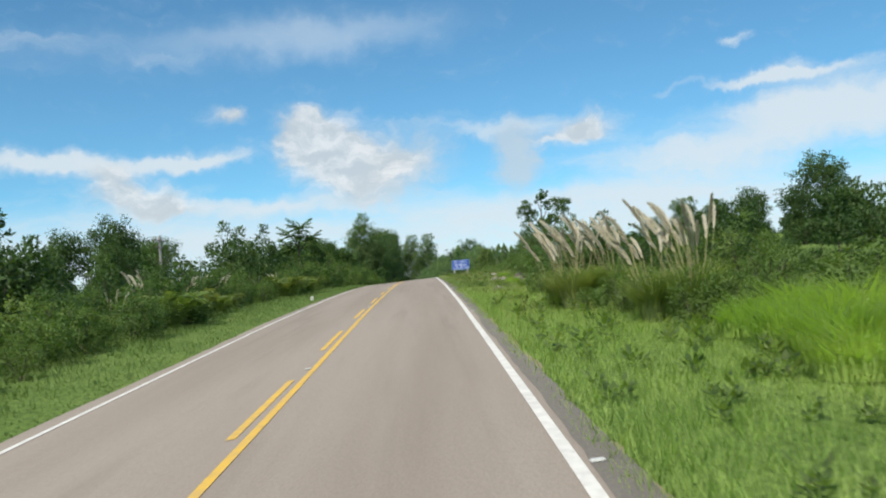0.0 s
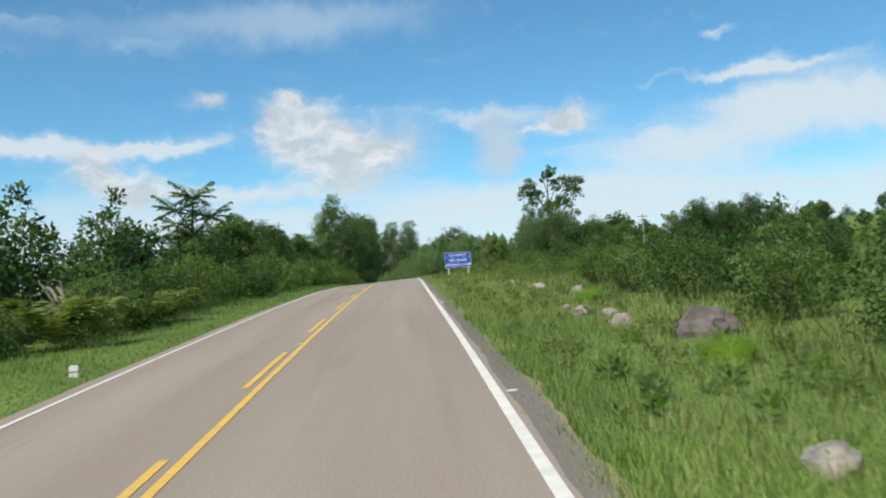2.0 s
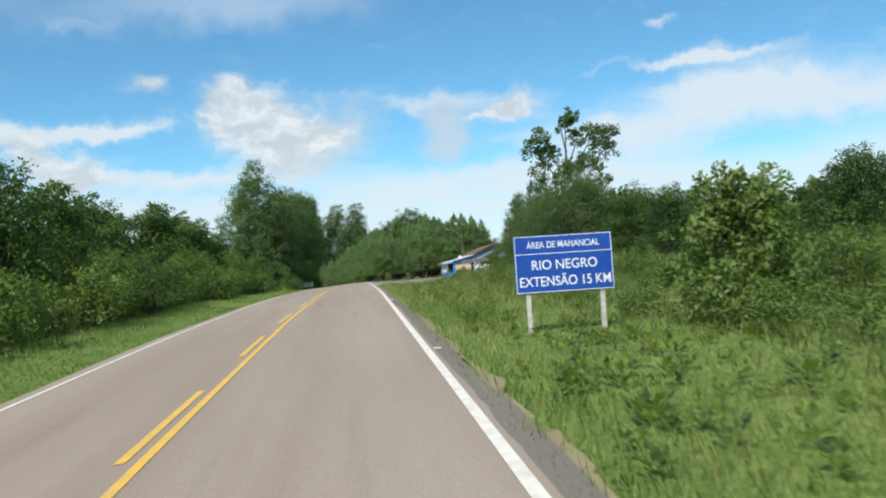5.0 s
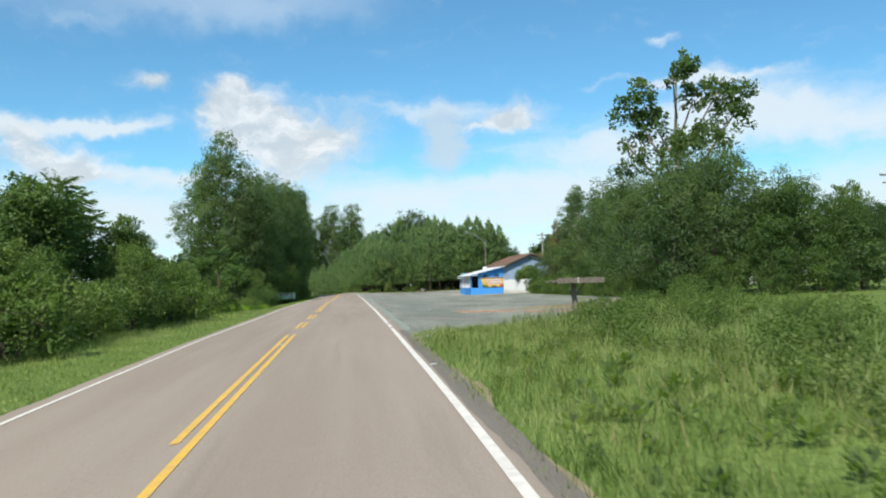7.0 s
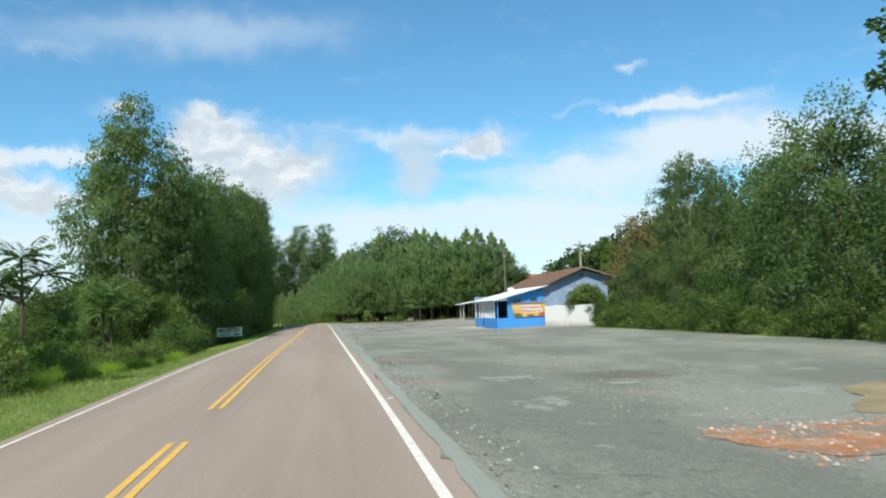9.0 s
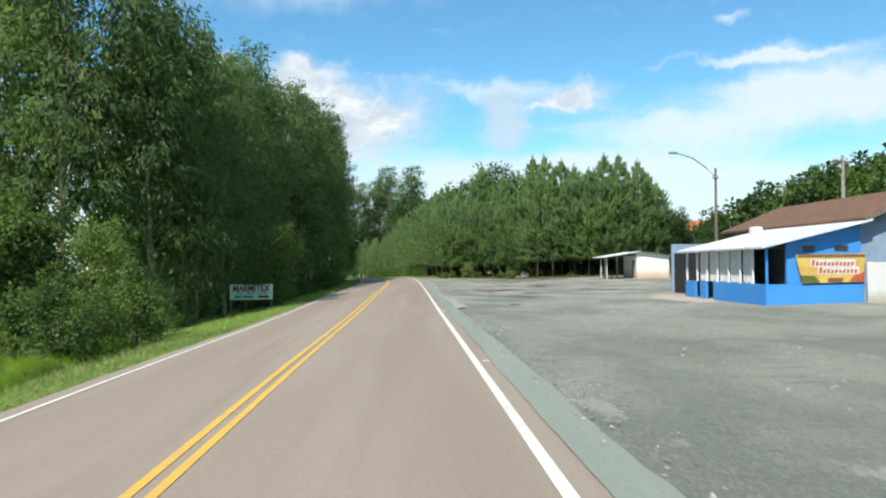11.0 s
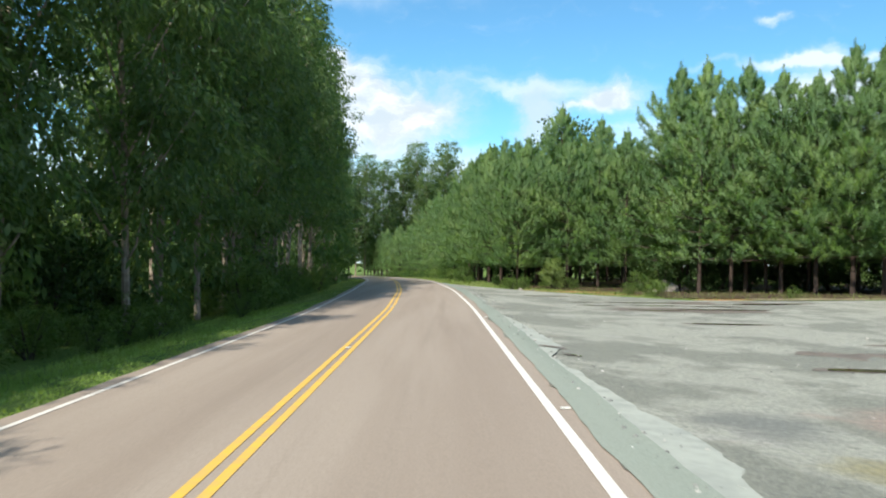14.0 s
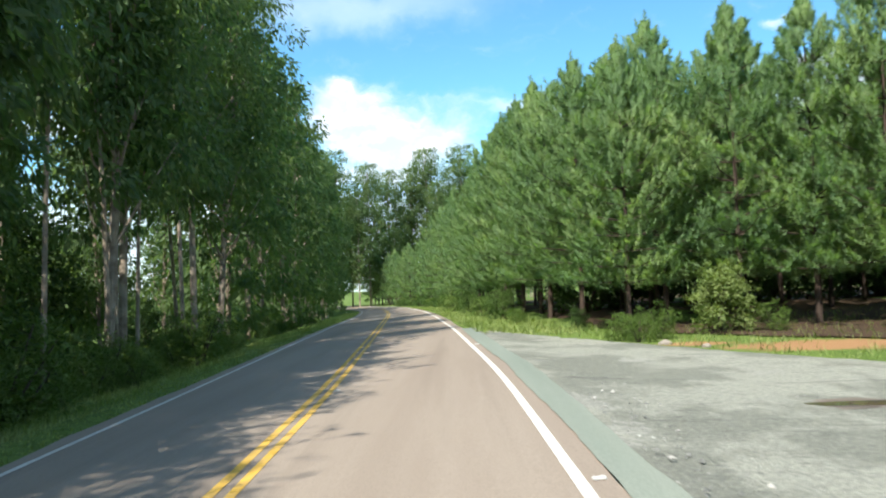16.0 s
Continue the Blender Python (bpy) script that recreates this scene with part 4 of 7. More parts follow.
def road_sign():
    x0, y0 = 6.72, 100.8
    top = empty("road_sign", x0, y0, lz(x0, y0) - 0.02, -2)
    for x in (-0.80, 0.80):
        part("post", box_bm(x - 0.05, -0.05, -0.5, x + 0.05, 0.05, 1.95, 0.008), M_WOOD_POST, top, "whitewashed square post")
    part("board", box_bm(-1.06, -0.085, 0.84, 1.06, -0.06, 2.06, 0.006), M_SIGN_BLUE, top, "blue sign board")
    for a, b, c, d in ((-1.045, 1.045, 2.034, 2.048), (-1.045, 1.045, 0.852, 0.866), (-1.045, -1.031, 0.866, 2.034), (1.031, 1.045, 0.866, 2.034), (-1.031, 1.031, 1.665, 1.679)):
        part("border", box_bm(a, -0.091, c, b, -0.084, d), M_SIGN_WHITE, top, "thin white border line")
    for body, z, s, q in (("ÁREA DE MANANCIAL", 1.85, 0.195, 0.80), ("RIO NEGRO", 1.42, 0.29, 0.92), ("EXTENSÃO 15 KM", 1.07, 0.29, 0.86)):
        words("lettering", body, s, pose(0, -0.089, z, 90, 0, 0), M_SIGN_WHITE, top, "white lettering", q)
    return tagged(top, "blue roadside sign with white lettering on two pale posts", "road sign")


road_sign()


def food_sign():
    """Hand-painted banner on two wooden posts, at the foot of the tall trees."""
    x0, y0 = -7.02, 244.6
    z0 = lz(x0, y0)
    top = empty("roadside_banner", x0, y0, z0 - 0.02, 4)
    top.scale = (0.87, 1.0, 1.0)
    part("post", box_bm(-1.42, -0.04, -0.3, -1.33, 0.05, 1.78, 0.01), M_WOOD, top, "rough wooden post")
    part("post", box_bm(1.30, -0.04, -0.3, 1.39, 0.05, 1.80, 0.01), M_WOOD, top, "rough wooden post")
    rng = np.random.default_rng(5)
    xs, zs = np.linspace(-1.45, 1.45, 16), np.linspace(0.88, 1.78, 6)
    X, Z = np.meshgrid(xs, zs)
    sag = 0.02 * np.cos(X * 2.2) * (Z - 0.88)
    Y = -0.06 + 0.012 * np.sin(X * 6 + Z * 3) + 0.008 * rng.normal(size=X.shape) * 0.3
    V = np.stack([X.ravel(), Y.ravel(), (Z - sag).ravel()], 1)
    i = (np.arange(5)[:, None] * 16 + np.arange(15)[None]).ravel()
    F = np.stack([i, i + 1, i + 17, i + 16], 1)
    back = V + [0, 0.012, 0]
    n = len(V)
    cloth = put("cloth", mesh_of("cloth", np.concatenate([V, back]), np.concatenate([F, F[:, ::-1] + n]), M_MINT), top, "pale green cloth panel")
    words("lettering", "MARMITEX", 0.52, pose(0.0, -0.085, 1.53, 90, 0, 0), M_MAROON, top, "hand-painted maroon lettering", 0.98, 0.03)
    words("lettering", "DAS 11:00 ÀS 14:00 HS", 0.17, pose(0.02, -0.085, 1.25, 90, 0, 0), M_TEAL, top, "small teal lettering", 1.22, 0.02)
    for x, w in ((-1.12, 0.42), (-0.62, 0.40), (-0.20, 0.32)):
        part("bar", box_bm(x, -0.088, 1.00, x + w, -0.082, 1.11), M_TEAL, top, "dark bar of small writing")
    arrow = [(0.45, 0.99), (0.98, 0.99), (0.98, 0.94), (1.25, 1.06), (0.98, 1.17), (0.98, 1.12), (0.45, 1.12)]
    part("arrow", prism_bm(arrow, -0.09, -0.083), M_MAROON, top, "maroon arrow")
    return tagged(top, "pale green hand-painted food banner on wooden posts", "banner")


food_sign()


# ---- the blue bar ----
def slab(points, thick):
    """A roof sheet of four corners, given a thickness downward."""
    bm = bmesh.new()
    a = [bm.verts.new(p) for p in points]
    b = [bm.verts.new((p[0], p[1], p[2] - thick)) for p in points]
    bm.faces.new(a)
    bm.faces.new(b[::-1])
    n = len(a)
    for i in range(n):
        bm.faces.new((a[i], b[i], b[(i + 1) % n], a[(i + 1) % n]))
    bmesh.ops.recalc_face_normals(bm, faces=bm.faces[:])
    return bm


def wall_with_holes(x0, x1, z0, z1, y0, y1, holes):
    """A wall in x and z with openings that go through it."""
    bm = bmesh.new()
    xs = sorted({x0, x1, *[h[0] for h in holes], *[h[2] for h in holes]})
    zs = sorted({z0, z1, *[h[1] for h in holes], *[h[3] for h in holes]})
    for a, b in zip(xs, xs[1:]):
        for c, d in zip(zs, zs[1:]):
            if any(h[0] <= a and b <= h[2] and h[1] <= c and d <= h[3] for h in holes):
                continue
            geo = bmesh.ops.create_cube(bm, size=1)["verts"]
            for v in geo:
                v.co = ((a + b) / 2 + v.co.x * (b - a), (y0 + y1) / 2 + v.co.y * (y1 - y0), (c + d) / 2 + v.co.z * (d - c))
    bmesh.ops.remove_doubles(bm, verts=bm.verts[:], dist=1e-4)
    return bm


def blue_bar():
    bx, by = 18.45, 230.8
    top = empty("roadside_bar", bx, by, 0.10)
    # low wall of the porch, with a gap for the door
    part("porch_wall", box_bm(0, 0, -0.3, 4.5, 0.14, 0.98, 0.01), M_BLUE_WALL, top, "bright blue low wall")
    for a, b in ((0.14, 6.6), (7.7, 8.6), (9.4, 11.0)):
        part("porch_wall", box_bm(0, a, -0.3, 0.14, b, 0.98, 0.01), M_BLUE_WALL, top, "bright blue low wall")
    wall = part("gable_wall", wall_with_holes(1.05, 4.48, 0.985, 2.95, 0.16, 0.34, [(1.75, 2.45, 2.35, 2.72), (3.25, 2.45, 3.9, 2.72)]), M_BLUE_WALL, top, "blue painted gable wall")
    part("gable_wall", prism_bm([(1.05, 2.955), (4.48, 2.955), (4.48, 3.62)], 0.16, 0.34), M_BLUE_WALL, top, "blue painted gable wall")
    for x in (1.75, 3.25):
        w = x + 0.6 if x < 2 else x + 0.65
        pane = part("window", box_bm(x, 0.28, 2.45, w, 0.31, 2.72), M_SHADE_DARK, top, "small dark high window")
        for k in range(3):
            part("louvre", box_bm(x, 0.19, 2.50 + 0.08 * k, w, 0.22, 2.52 + 0.08 * k), M_STEEL, pane)
    part("end_wall", prism_bm([(4.5, -0.3), (10.8, -0.3), (10.8, 4.55), (8.35, 5.28), (4.5, 3.65)], 0.30, 0.50), M_DULL_BLUE, top, "faded grey-blue gable wall")
    part("vent", box_bm(8.2, 0.285, 4.70, 8.42, 0.31, 4.86), M_SHADE_DARK, top, "small dark vent")
    part("back_wall", box_bm(10.6, 0.5, -0.3, 10.8, 17, 4.5), M_DULL_BLUE, top)
    part("far_wall", box_bm(1.05, 16.8, -0.3, 10.6, 17, 3.2), M_DULL_BLUE, top)
    # the porch's inner shade is in this wall's colour
    part("front_wall", box_bm(1.2, 0.36, -0.3, 1.36, 16.8, 2.6), M_SHADE_DARK, top, "wall behind the porch, its shade put into a near-black colour")
    # posts, rails and curtains of the porch
    for y in (0.07, 1.6, 3.1, 4.6, 6.1, 7.65, 9.2, 10.9):
        part("porch_post", box_bm(0.03, y - 0.045, 0.975, 0.12, y + 0.045, 2.68), M_SIGN_WHITE if y > 1 else M_BLUE_WALL, top, "slim painted post")
    for a, b in ((1.75, 3.0), (3.2, 4.5), (4.7, 6.0), (6.2, 7.5), (7.8, 9.0)):
        ys = np.linspace(a, b, 18)
        V, n = [], len(ys)
        for z in (1.0, 2.6):
            for j, y in enumerate(ys):
                V.append((0.16 + 0.03 * math.sin(j * 1.9 + a), y, z + (0.05 * math.sin(j) if z < 2 else 0)))
        V += [(p[0] + 0.012, p[1], p[2]) for p in V]
        F = [(j, j + 1, n + j + 1, n + j) for j in range(n - 1)] + [(2 * n + j, 3 * n + j, 3 * n + j + 1, 2 * n + j + 1) for j in range(n - 1)]
        put("curtain", mesh_of("curtain", V, F, M_CLOTH), top, "whitish hanging curtain")
    # roofs
    pr = part("porch_roof", slab([(-0.35, -0.45, 2.66), (-0.35, 11.4, 2.66), (4.75, 11.4, 3.88), (4.75, -0.45, 3.88)], 0.07), M_TIN, top, "white corrugated sheet roof")
    for k in range(30):
        y = -0.4 + k * 0.4
        part("sheet_rib", slab([(-0.37, y, 2.685), (-0.37, y + 0.07, 2.685), (4.75, y + 0.07, 3.905), (4.75, y, 3.905)], 0.022), M_TIN, pr)
    mr = part("roof", slab([(4.5, -0.35, 3.95), (4.5, 17.4, 3.95), (8.35, 17.4, 5.52), (8.35, -0.35, 5.52)], 0.10), M_TILE, top, "dark brown tiled roof")
    part("roof", slab([(8.36, -0.35, 5.52), (8.36, 17.4, 5.52), (11.2, 17.4, 4.62), (11.2, -0.35, 4.62)], 0.10), M_TILE, top, "dark brown tiled roof")
    part("barge_board", slab([(4.4, -0.39, 3.94), (4.4, -0.355, 3.94), (8.35, -0.355, 5.55), (8.35, -0.39, 5.55)], 0.16), M_WOOD, top)
    part("barge_board", slab([(8.35, -0.39, 5.55), (8.35, -0.355, 5.55), (11.25, -0.355, 4.63), (11.25, -0.39, 4.63)], 0.16), M_WOOD, top)
    for k in range(43):
        y = -0.3 + k * 0.41
        part("tile_course", slab([(4.48, y, 3.995), (4.48, y + 0.2, 3.995), (8.34, y + 0.2, 5.565), (8.34, y, 5.565)], 0.05), M_TILE, mr)
    part("water_tank", box_bm(3.2, 9.0, 3.4, 3.75, 9.6, 3.98, 0.05), M_SIGN_WHITE, top, "small white water tank")
    return tagged(top, "long blue bar with a white sheet porch roof and brown tiles", "building")


blue_bar()


def bar_banner():
    top = empty("wall_banner", 19.9, 230.74, 1.12)
    part("cloth", prism_bm([(0.18, 0), (3.0, 0.05), (3.12, 1.34), (-0.1, 1.30)], -0.03, 0.0), M_BANNER, top, "yellow printed cloth")
    part("band", box_bm(-0.02, -0.037, 1.16, 3.08, -0.031, 1.30), M_BANNER_BROWN, top, "dark band along the top")
    part("band", prism_bm([(0.18, 0.02), (1.0, 0.03), (0.75, 0.34), (0.10, 0.36)], -0.037, -0.031), M_FERN, top, "green corner print")
    part("band", box_bm(1.35, -0.037, 0.04, 2.05, -0.031, 0.24), M_BANNER_BROWN, top, "brown panel of small print")
    part("band", prism_bm([(2.3, 0.06), (3.0, 0.07), (3.05, 0.5), (2.6, 0.36)], -0.037, -0.031), M_BANNER_RED, top, "red corner print")
    letters = random.Random(8)
    for row_x, row_z, count in ((0.62, 0.78, 11), (0.95, 0.44, 10)):
        part("backing", box_bm(row_x - 0.06, -0.037, row_z - 0.04, row_x + 0.18 * count + 0.05, -0.032, row_z + 0.30), M_CLOTH, top, "pale backing of a line of print")
        for k in range(count):
            x, h = row_x + 0.18 * k, 0.15 + 0.11 * (k == 0) + 0.05 * letters.random()
            part("bar", prism_bm([(x, row_z), (x + 0.12, row_z + 0.015), (x + 0.145, row_z + h), (x + 0.03, row_z + h)], -0.041, -0.036), M_BANNER_RED, top)
    return tagged(top, "yellow and red printed banner hung on the blue wall", "banner")


bar_banner()


def yard_wall():
    a, b = Vector((22.85, 230.3)), Vector((24.6, 222.1))
    d = b - a
    top = empty("yard_wall", a.x, a.y, 0.0, math.degrees(math.atan2(d.y, d.x)))
    L = d.length
    rng = np.random.default_rng(2)
    n = 18
    V, F = [], []
    for i in range(n + 1):
        x = L * i / n
        h = 2.06 + 0.03 * rng.normal()
        V += [(x, 0, -0.2), (x, 0, h), (x, 0.16, h), (x, 0.16, -0.2)]
    for i in range(n):
        k = 4 * i
        F += [(k, k + 4, k + 5, k + 1), (k + 1, k + 5, k + 6, k + 2), (k + 2, k + 6, k + 7, k + 3)]
    F += [(0, 1, 2, 3), (4 * n, 4 * n + 3, 4 * n + 2, 4 * n + 1)]
    put("wall", mesh_of("wall", V, F, M_WHITE_WALL), top, "limewashed masonry, soiled at its foot")
    part("pillar", box_bm(L - 0.02, -0.05, -0.2, L + 0.28, 0.21, 2.12, 0.015), M_WHITE_WALL, top, "end pillar")
    part("gate", box_bm(L + 0.30, 0.04, 0.05, L + 2.2, 0.10, 1.75, 0.01), M_WOOD, top, "dark wooden gate")
    return tagged(top, "white limewashed yard wall with soiled foot", "wall")


yard_wall()


def shed():
    sx, sy = 28.5, 289.0
    z0 = lz(sx, sy) - 0.02
    top = empty("shed", sx, sy, z0)
    part("wall", prism_bm([(0, -0.2), (3.75, -0.2), (3.75, 2.55), (0.45, 3.0), (0, 2.92)], 0, 0.18), M_SHED_WALL, top, "white wall with brown splash stains")
    part("wall", wall_with_holes(0.19, 5.9, -0.2, 2.62, 0.0, 0.18, [(0.9, -0.2, 2.3, 2.1)]), M_SHED_WALL, top, "white side wall").matrix_basis = pose(0.18, 0, 0, 0, 0, 90)
    part("wall", box_bm(3.57, 0.18, -0.2, 3.75, 5.9, 2.5), M_SHED_WALL, top)
    part("wall", box_bm(0.19, 5.72, -0.2, 3.57, 5.9, 2.6), M_SHED_WALL, top)
    door = part("door", box_bm(0.06, 0.92, 0.0, 0.11, 2.28, 2.08), M_DOOR, top, "grey-green double door")
    for y in (1.15, 1.6, 2.05):
        part("batten", box_bm(0.035, y - 0.03, 0.05, 0.058, y + 0.03, 2.0), M_WOOD_POST, door)
    for x, y, h in ((-3.15, 1.3, 2.35), (-3.15, 4.2, 2.35), (-0.95, 5.4, 2.7), (-2.1, 6.6, 2.4)):
        part("porch_post", box_bm(x - 0.08, y - 0.08, -0.2, x + 0.08, y + 0.08, h, 0.01), M_WOOD_POST, top, "pale square post")
    rf = part("roof", slab([(-3.55, -0.35, 2.50), (-3.55, 7.2, 2.50), (0.45, 7.2, 3.12), (0.45, -0.35, 3.12)], 0.09), M_TIN, top, "pale sheet roof")
    part("roof", slab([(0.46, -0.35, 3.12), (0.46, 7.2, 3.12), (4.25, 7.2, 2.60), (4.25, -0.35, 2.60)], 0.09), M_TIN, top, "pale sheet roof")
    for k in range(18):
        y = -0.3 + k * 0.42
        part("sheet_rib", slab([(-3.57, y, 2.52), (-3.57, y + 0.06, 2.52), (0.44, y + 0.06, 3.14), (0.44, y, 3.14)], 0.02), M_TIN, rf)
    part("fascia", slab([(-3.6, -0.39, 2.50), (-3.6, -0.355, 2.50), (0.45, -0.355, 3.12), (0.45, -0.39, 3.12)], 0.10), M_WOOD, top, "dark roof edge")
    part("fascia", slab([(0.45, -0.39, 3.12), (0.45, -0.355, 3.12), (4.28, -0.355, 2.60), (4.28, -0.39, 2.60)], 0.10), M_WOOD, top, "dark roof edge")
    part("bench", box_bm(-2.6, 4.6, 0.42, -1.6, 5.0, 0.48, 0.01), M_WOOD, top, "wooden bench")
    for x in (-2.5, -1.7):
        part("bench_leg", box_bm(x - 0.03, 4.65, -0.1, x + 0.03, 4.95, 0.43), M_WOOD, top)
    return tagged(top, "small white shed with an open lean-to porch", "shed")


shed()


def far_house():
    x, y = 46.0, 322.0
    z = 5.0
    top = empty("house", x, y, z, 25)
    top.scale = (0.62, 0.62, 0.8)
    part("wall", wall_with_holes(-4.5, 4.5, -4, 2.7, -3, -2.8, [(-3, 0.9, -1.8, 2.0), (1.2, 0.9, 2.6, 2.0)]), M_WHITE_WALL, top)
    part("wall", box_bm(-4.5, -2.8, -4, -4.3, 3, 2.7), M_WHITE_WALL, top)
    part("wall", box_bm(4.3, -2.8, -4, 4.5, 3, 2.7), M_WHITE_WALL, top)
    part("roof", slab([(-5, -3.6, 2.6), (5, -3.6, 2.6), (5, 0, 4.5), (-5, 0, 4.5)], 0.12), M_TILE_NEW, top, "orange tiled roof")
    part("roof", slab([(-5, 0.01, 4.5), (5, 0.01, 4.5), (5, 3.6, 2.6), (-5, 3.6, 2.6)], 0.12), M_TILE_NEW, top, "orange tiled roof")
    return tagged(top, "house with an orange tiled roof among trees", "house")


far_house()


def far_barn():
    x, y = 47.0, 201.0
    top = empty("barn", x, y, lz(x, y) - 0.05, 15)
    part("wall", wall_with_holes(-3, 3, -0.5, 2.2, -2, -1.85, [(-0.8, -0.5, 0.8, 1.9)]), M_WHITE_WALL, top)
    part("wall", box_bm(-3, -1.85, -0.5, -2.85, 2, 2.2), M_WHITE_WALL, top)
    part("wall", box_bm(2.85, -1.85, -0.5, 3, 2, 2.2), M_WHITE_WALL, top)
    part("roof", slab([(-3.4, -2.5, 2.1), (3.4, -2.5, 2.1), (3.4, 0, 2.9), (-3.4, 0, 2.9)], 0.08), M_TIN, top, "white sheet roof")
    part("roof", slab([(-3.4, 0.01, 2.9), (3.4, 0.01, 2.9), (3.4, 2.5, 2.1), (-3.4, 2.5, 2.1)], 0.08), M_TIN, top, "white sheet roof")
    return tagged(top, "small far barn with a white sheet roof", "barn")


far_barn()


def old_stall():
    """A weathered roadside stall: a plank roof on one stout post."""
    x, y = 12.4, 156.6
    top = empty("roadside_stall", x, y, lz(x, y) - 0.02, 12)
    put("post", mesh_of("post", *tube([(0.25, 0, -0.2), (0.22, 0, 0.6), (0.12, 0.02, 1.2), (0.2, 0, 1.62)], [0.17, 0.14, 0.12, 0.13], 9), M_WOOD), top, "stout grey wooden post")
    put("brace", mesh_of("brace", *tube([(0.18, 0, 0.95), (0.75, 0, 1.6)], [0.05, 0.05], 6), M_WOOD), top)
    part("beam", box_bm(-0.85, -0.06, 1.56, 1.25, 0.06, 1.66, 0.01), M_WOOD, top)
    for k in range(6):
        part("plank", slab([(-1.0, -0.66 + 0.22 * k, 1.62 + 0.03 * (k % 2)), (1.4, -0.66 + 0.22 * k, 1.74 + 0.03 * (k % 2)), (1.4, -0.46 + 0.22 * k, 1.76), (-1.0, -0.46 + 0.22 * k, 1.66)], 0.03), M_WOOD, top)
    part("fascia", box_bm(-1.02, -0.70, 1.55, 1.4, -0.67, 1.80, 0.005), M_WOOD, top, "weathered front board")
    part("strap", box_bm(0.0, -0.715, 1.55, 0.06, -0.702, 1.82), M_WOOD_POST, top, "pale strap")
    return tagged(top, "weathered wooden roadside stall with a plank roof", "stall")


old_stall()


def street_lamp():
    x, y = 24.0, 251.8
    top = empty("street_lamp", x, y, lz(x, y) - 0.02)
    top.scale = (0.92, 0.92, 0.92)
    put("pole", mesh_of("pole", *tube([(0, 0, -0.3), (0, 0, 4), (0, 0, 9.2)], [0.13, 0.11, 0.085], 10), M_WOOD), top, "tall dark pole")
    put("arm", mesh_of("arm", *tube([(0, 0, 8.5), (-0.8, 0, 9.3), (-1.8, 0, 10.0), (-3.0, 0, 10.35)], [0.05, 0.05, 0.045, 0.04], 8), M_STEEL), top, "long curved steel arm")
    part("lamp_head", box_bm(-3.6, -0.14, 10.28, -2.9, 0.14, 10.44, 0.05), M_STEEL, top, "grey lamp head")
    part("collar", box_bm(-0.17, -0.17, 8.4, 0.17, 0.17, 8.55, 0.02), M_STEEL, top)
    return tagged(top, "street lamp with a long arm on a dark pole", "street lamp")


street_lamp()


def utility_pole(x, y, h, turn):
    top = empty("utility_pole", x, y, lz(x, y) - 0.02, turn)
    put("pole", mesh_of("pole", *tube([(0, 0, -0.3), (0, 0, h / 2), (0, 0, h)], [0.17, 0.14, 0.11], 9), M_CONCRETE), top, "tapered concrete pole")
    part("crossarm", box_bm(-1.1, -0.06, h - 0.55, 1.1, 0.06, h - 0.43, 0.01), M_WOOD, top, "wooden crossarm")
    part("crossarm", box_bm(-0.8, -0.06, h - 1.15, 0.8, 0.06, h - 1.05, 0.01), M_WOOD, top, "wooden crossarm")
    for k in (-1.0, -0.35, 0.35, 1.0):
        put("insulator", mesh_of("insulator", *tube([(k, 0, h - 0.43), (k, 0, h - 0.34), (k, 0, h - 0.3), (k, 0, h - 0.2)], [0.03, 0.055, 0.03, 0.045], 8), M_SIGN_WHITE), top)
    return tagged(top, "concrete utility pole with wooden crossarms", "utility pole")


POLES = [(-22.8, 80, 7.2, 80), (-60, 74, 8.5, 80), (44.6, 180, 9.0, 20), (33.5, 252.5, 9.2, 30)]
for q in POLES:
    utility_pole(*q)


def wire(a, b, sag):
    pts = [Vector(a).lerp(Vector(b), t) - Vector((0, 0, sag * 4 * t * (1 - t))) for t in np.linspace(0, 1, 13)]
    w = put("wire", mesh_of("wire", *tube(pts, [0.018] * 13, 5), M_BLACK))
    return tagged(w, "sagging black overhead wire", "wire", "overhead wires")


for k in (-1.0, 0.35, 1.0):
    za, zb = lz(-22.8, 80) + 7.0, lz(-60, 74) + 8.3
    wire((-22.8 + 0.17 * k, 80 + 0.98 * k, za), (-60 + 0.17 * k, 74 + 0.98 * k, zb), 0.7)


# ---- stones ----
def boulder(x, y, sx, sy, sz, material, seed, label, angular=0.25):
    bm = bmesh.new()
    bmesh.ops.create_icosphere(bm, subdivisions=3, radius=1)
    for v in bm.verts:
        p = v.co.copy()
        f = 1 + 0.22 * noise.noise(p * 1.3 + Vector((seed * 3.1, 0, 0))) + 0.07 * noise.noise(p * 4 + Vector((seed, 2, 0)))
        flat = Vector((round(p.x * 2) / 2, round(p.y * 2) / 2, round(p.z * 2) / 2))
        q = p.lerp(flat, angular) * f
        v.co = (q.x * sx, q.y * sy, q.z * sz)
    me = bpy.data.meshes.new("boulder")
    bm.to_mesh(me)
    bm.free()
    me.materials.append(material)
    ob = put("boulder", me, m=pose(x, y, lz(x, y) + sz * 0.15, 0, 0, seed * 47))
    return tagged(ob, label, "stone", "stones on the verge")


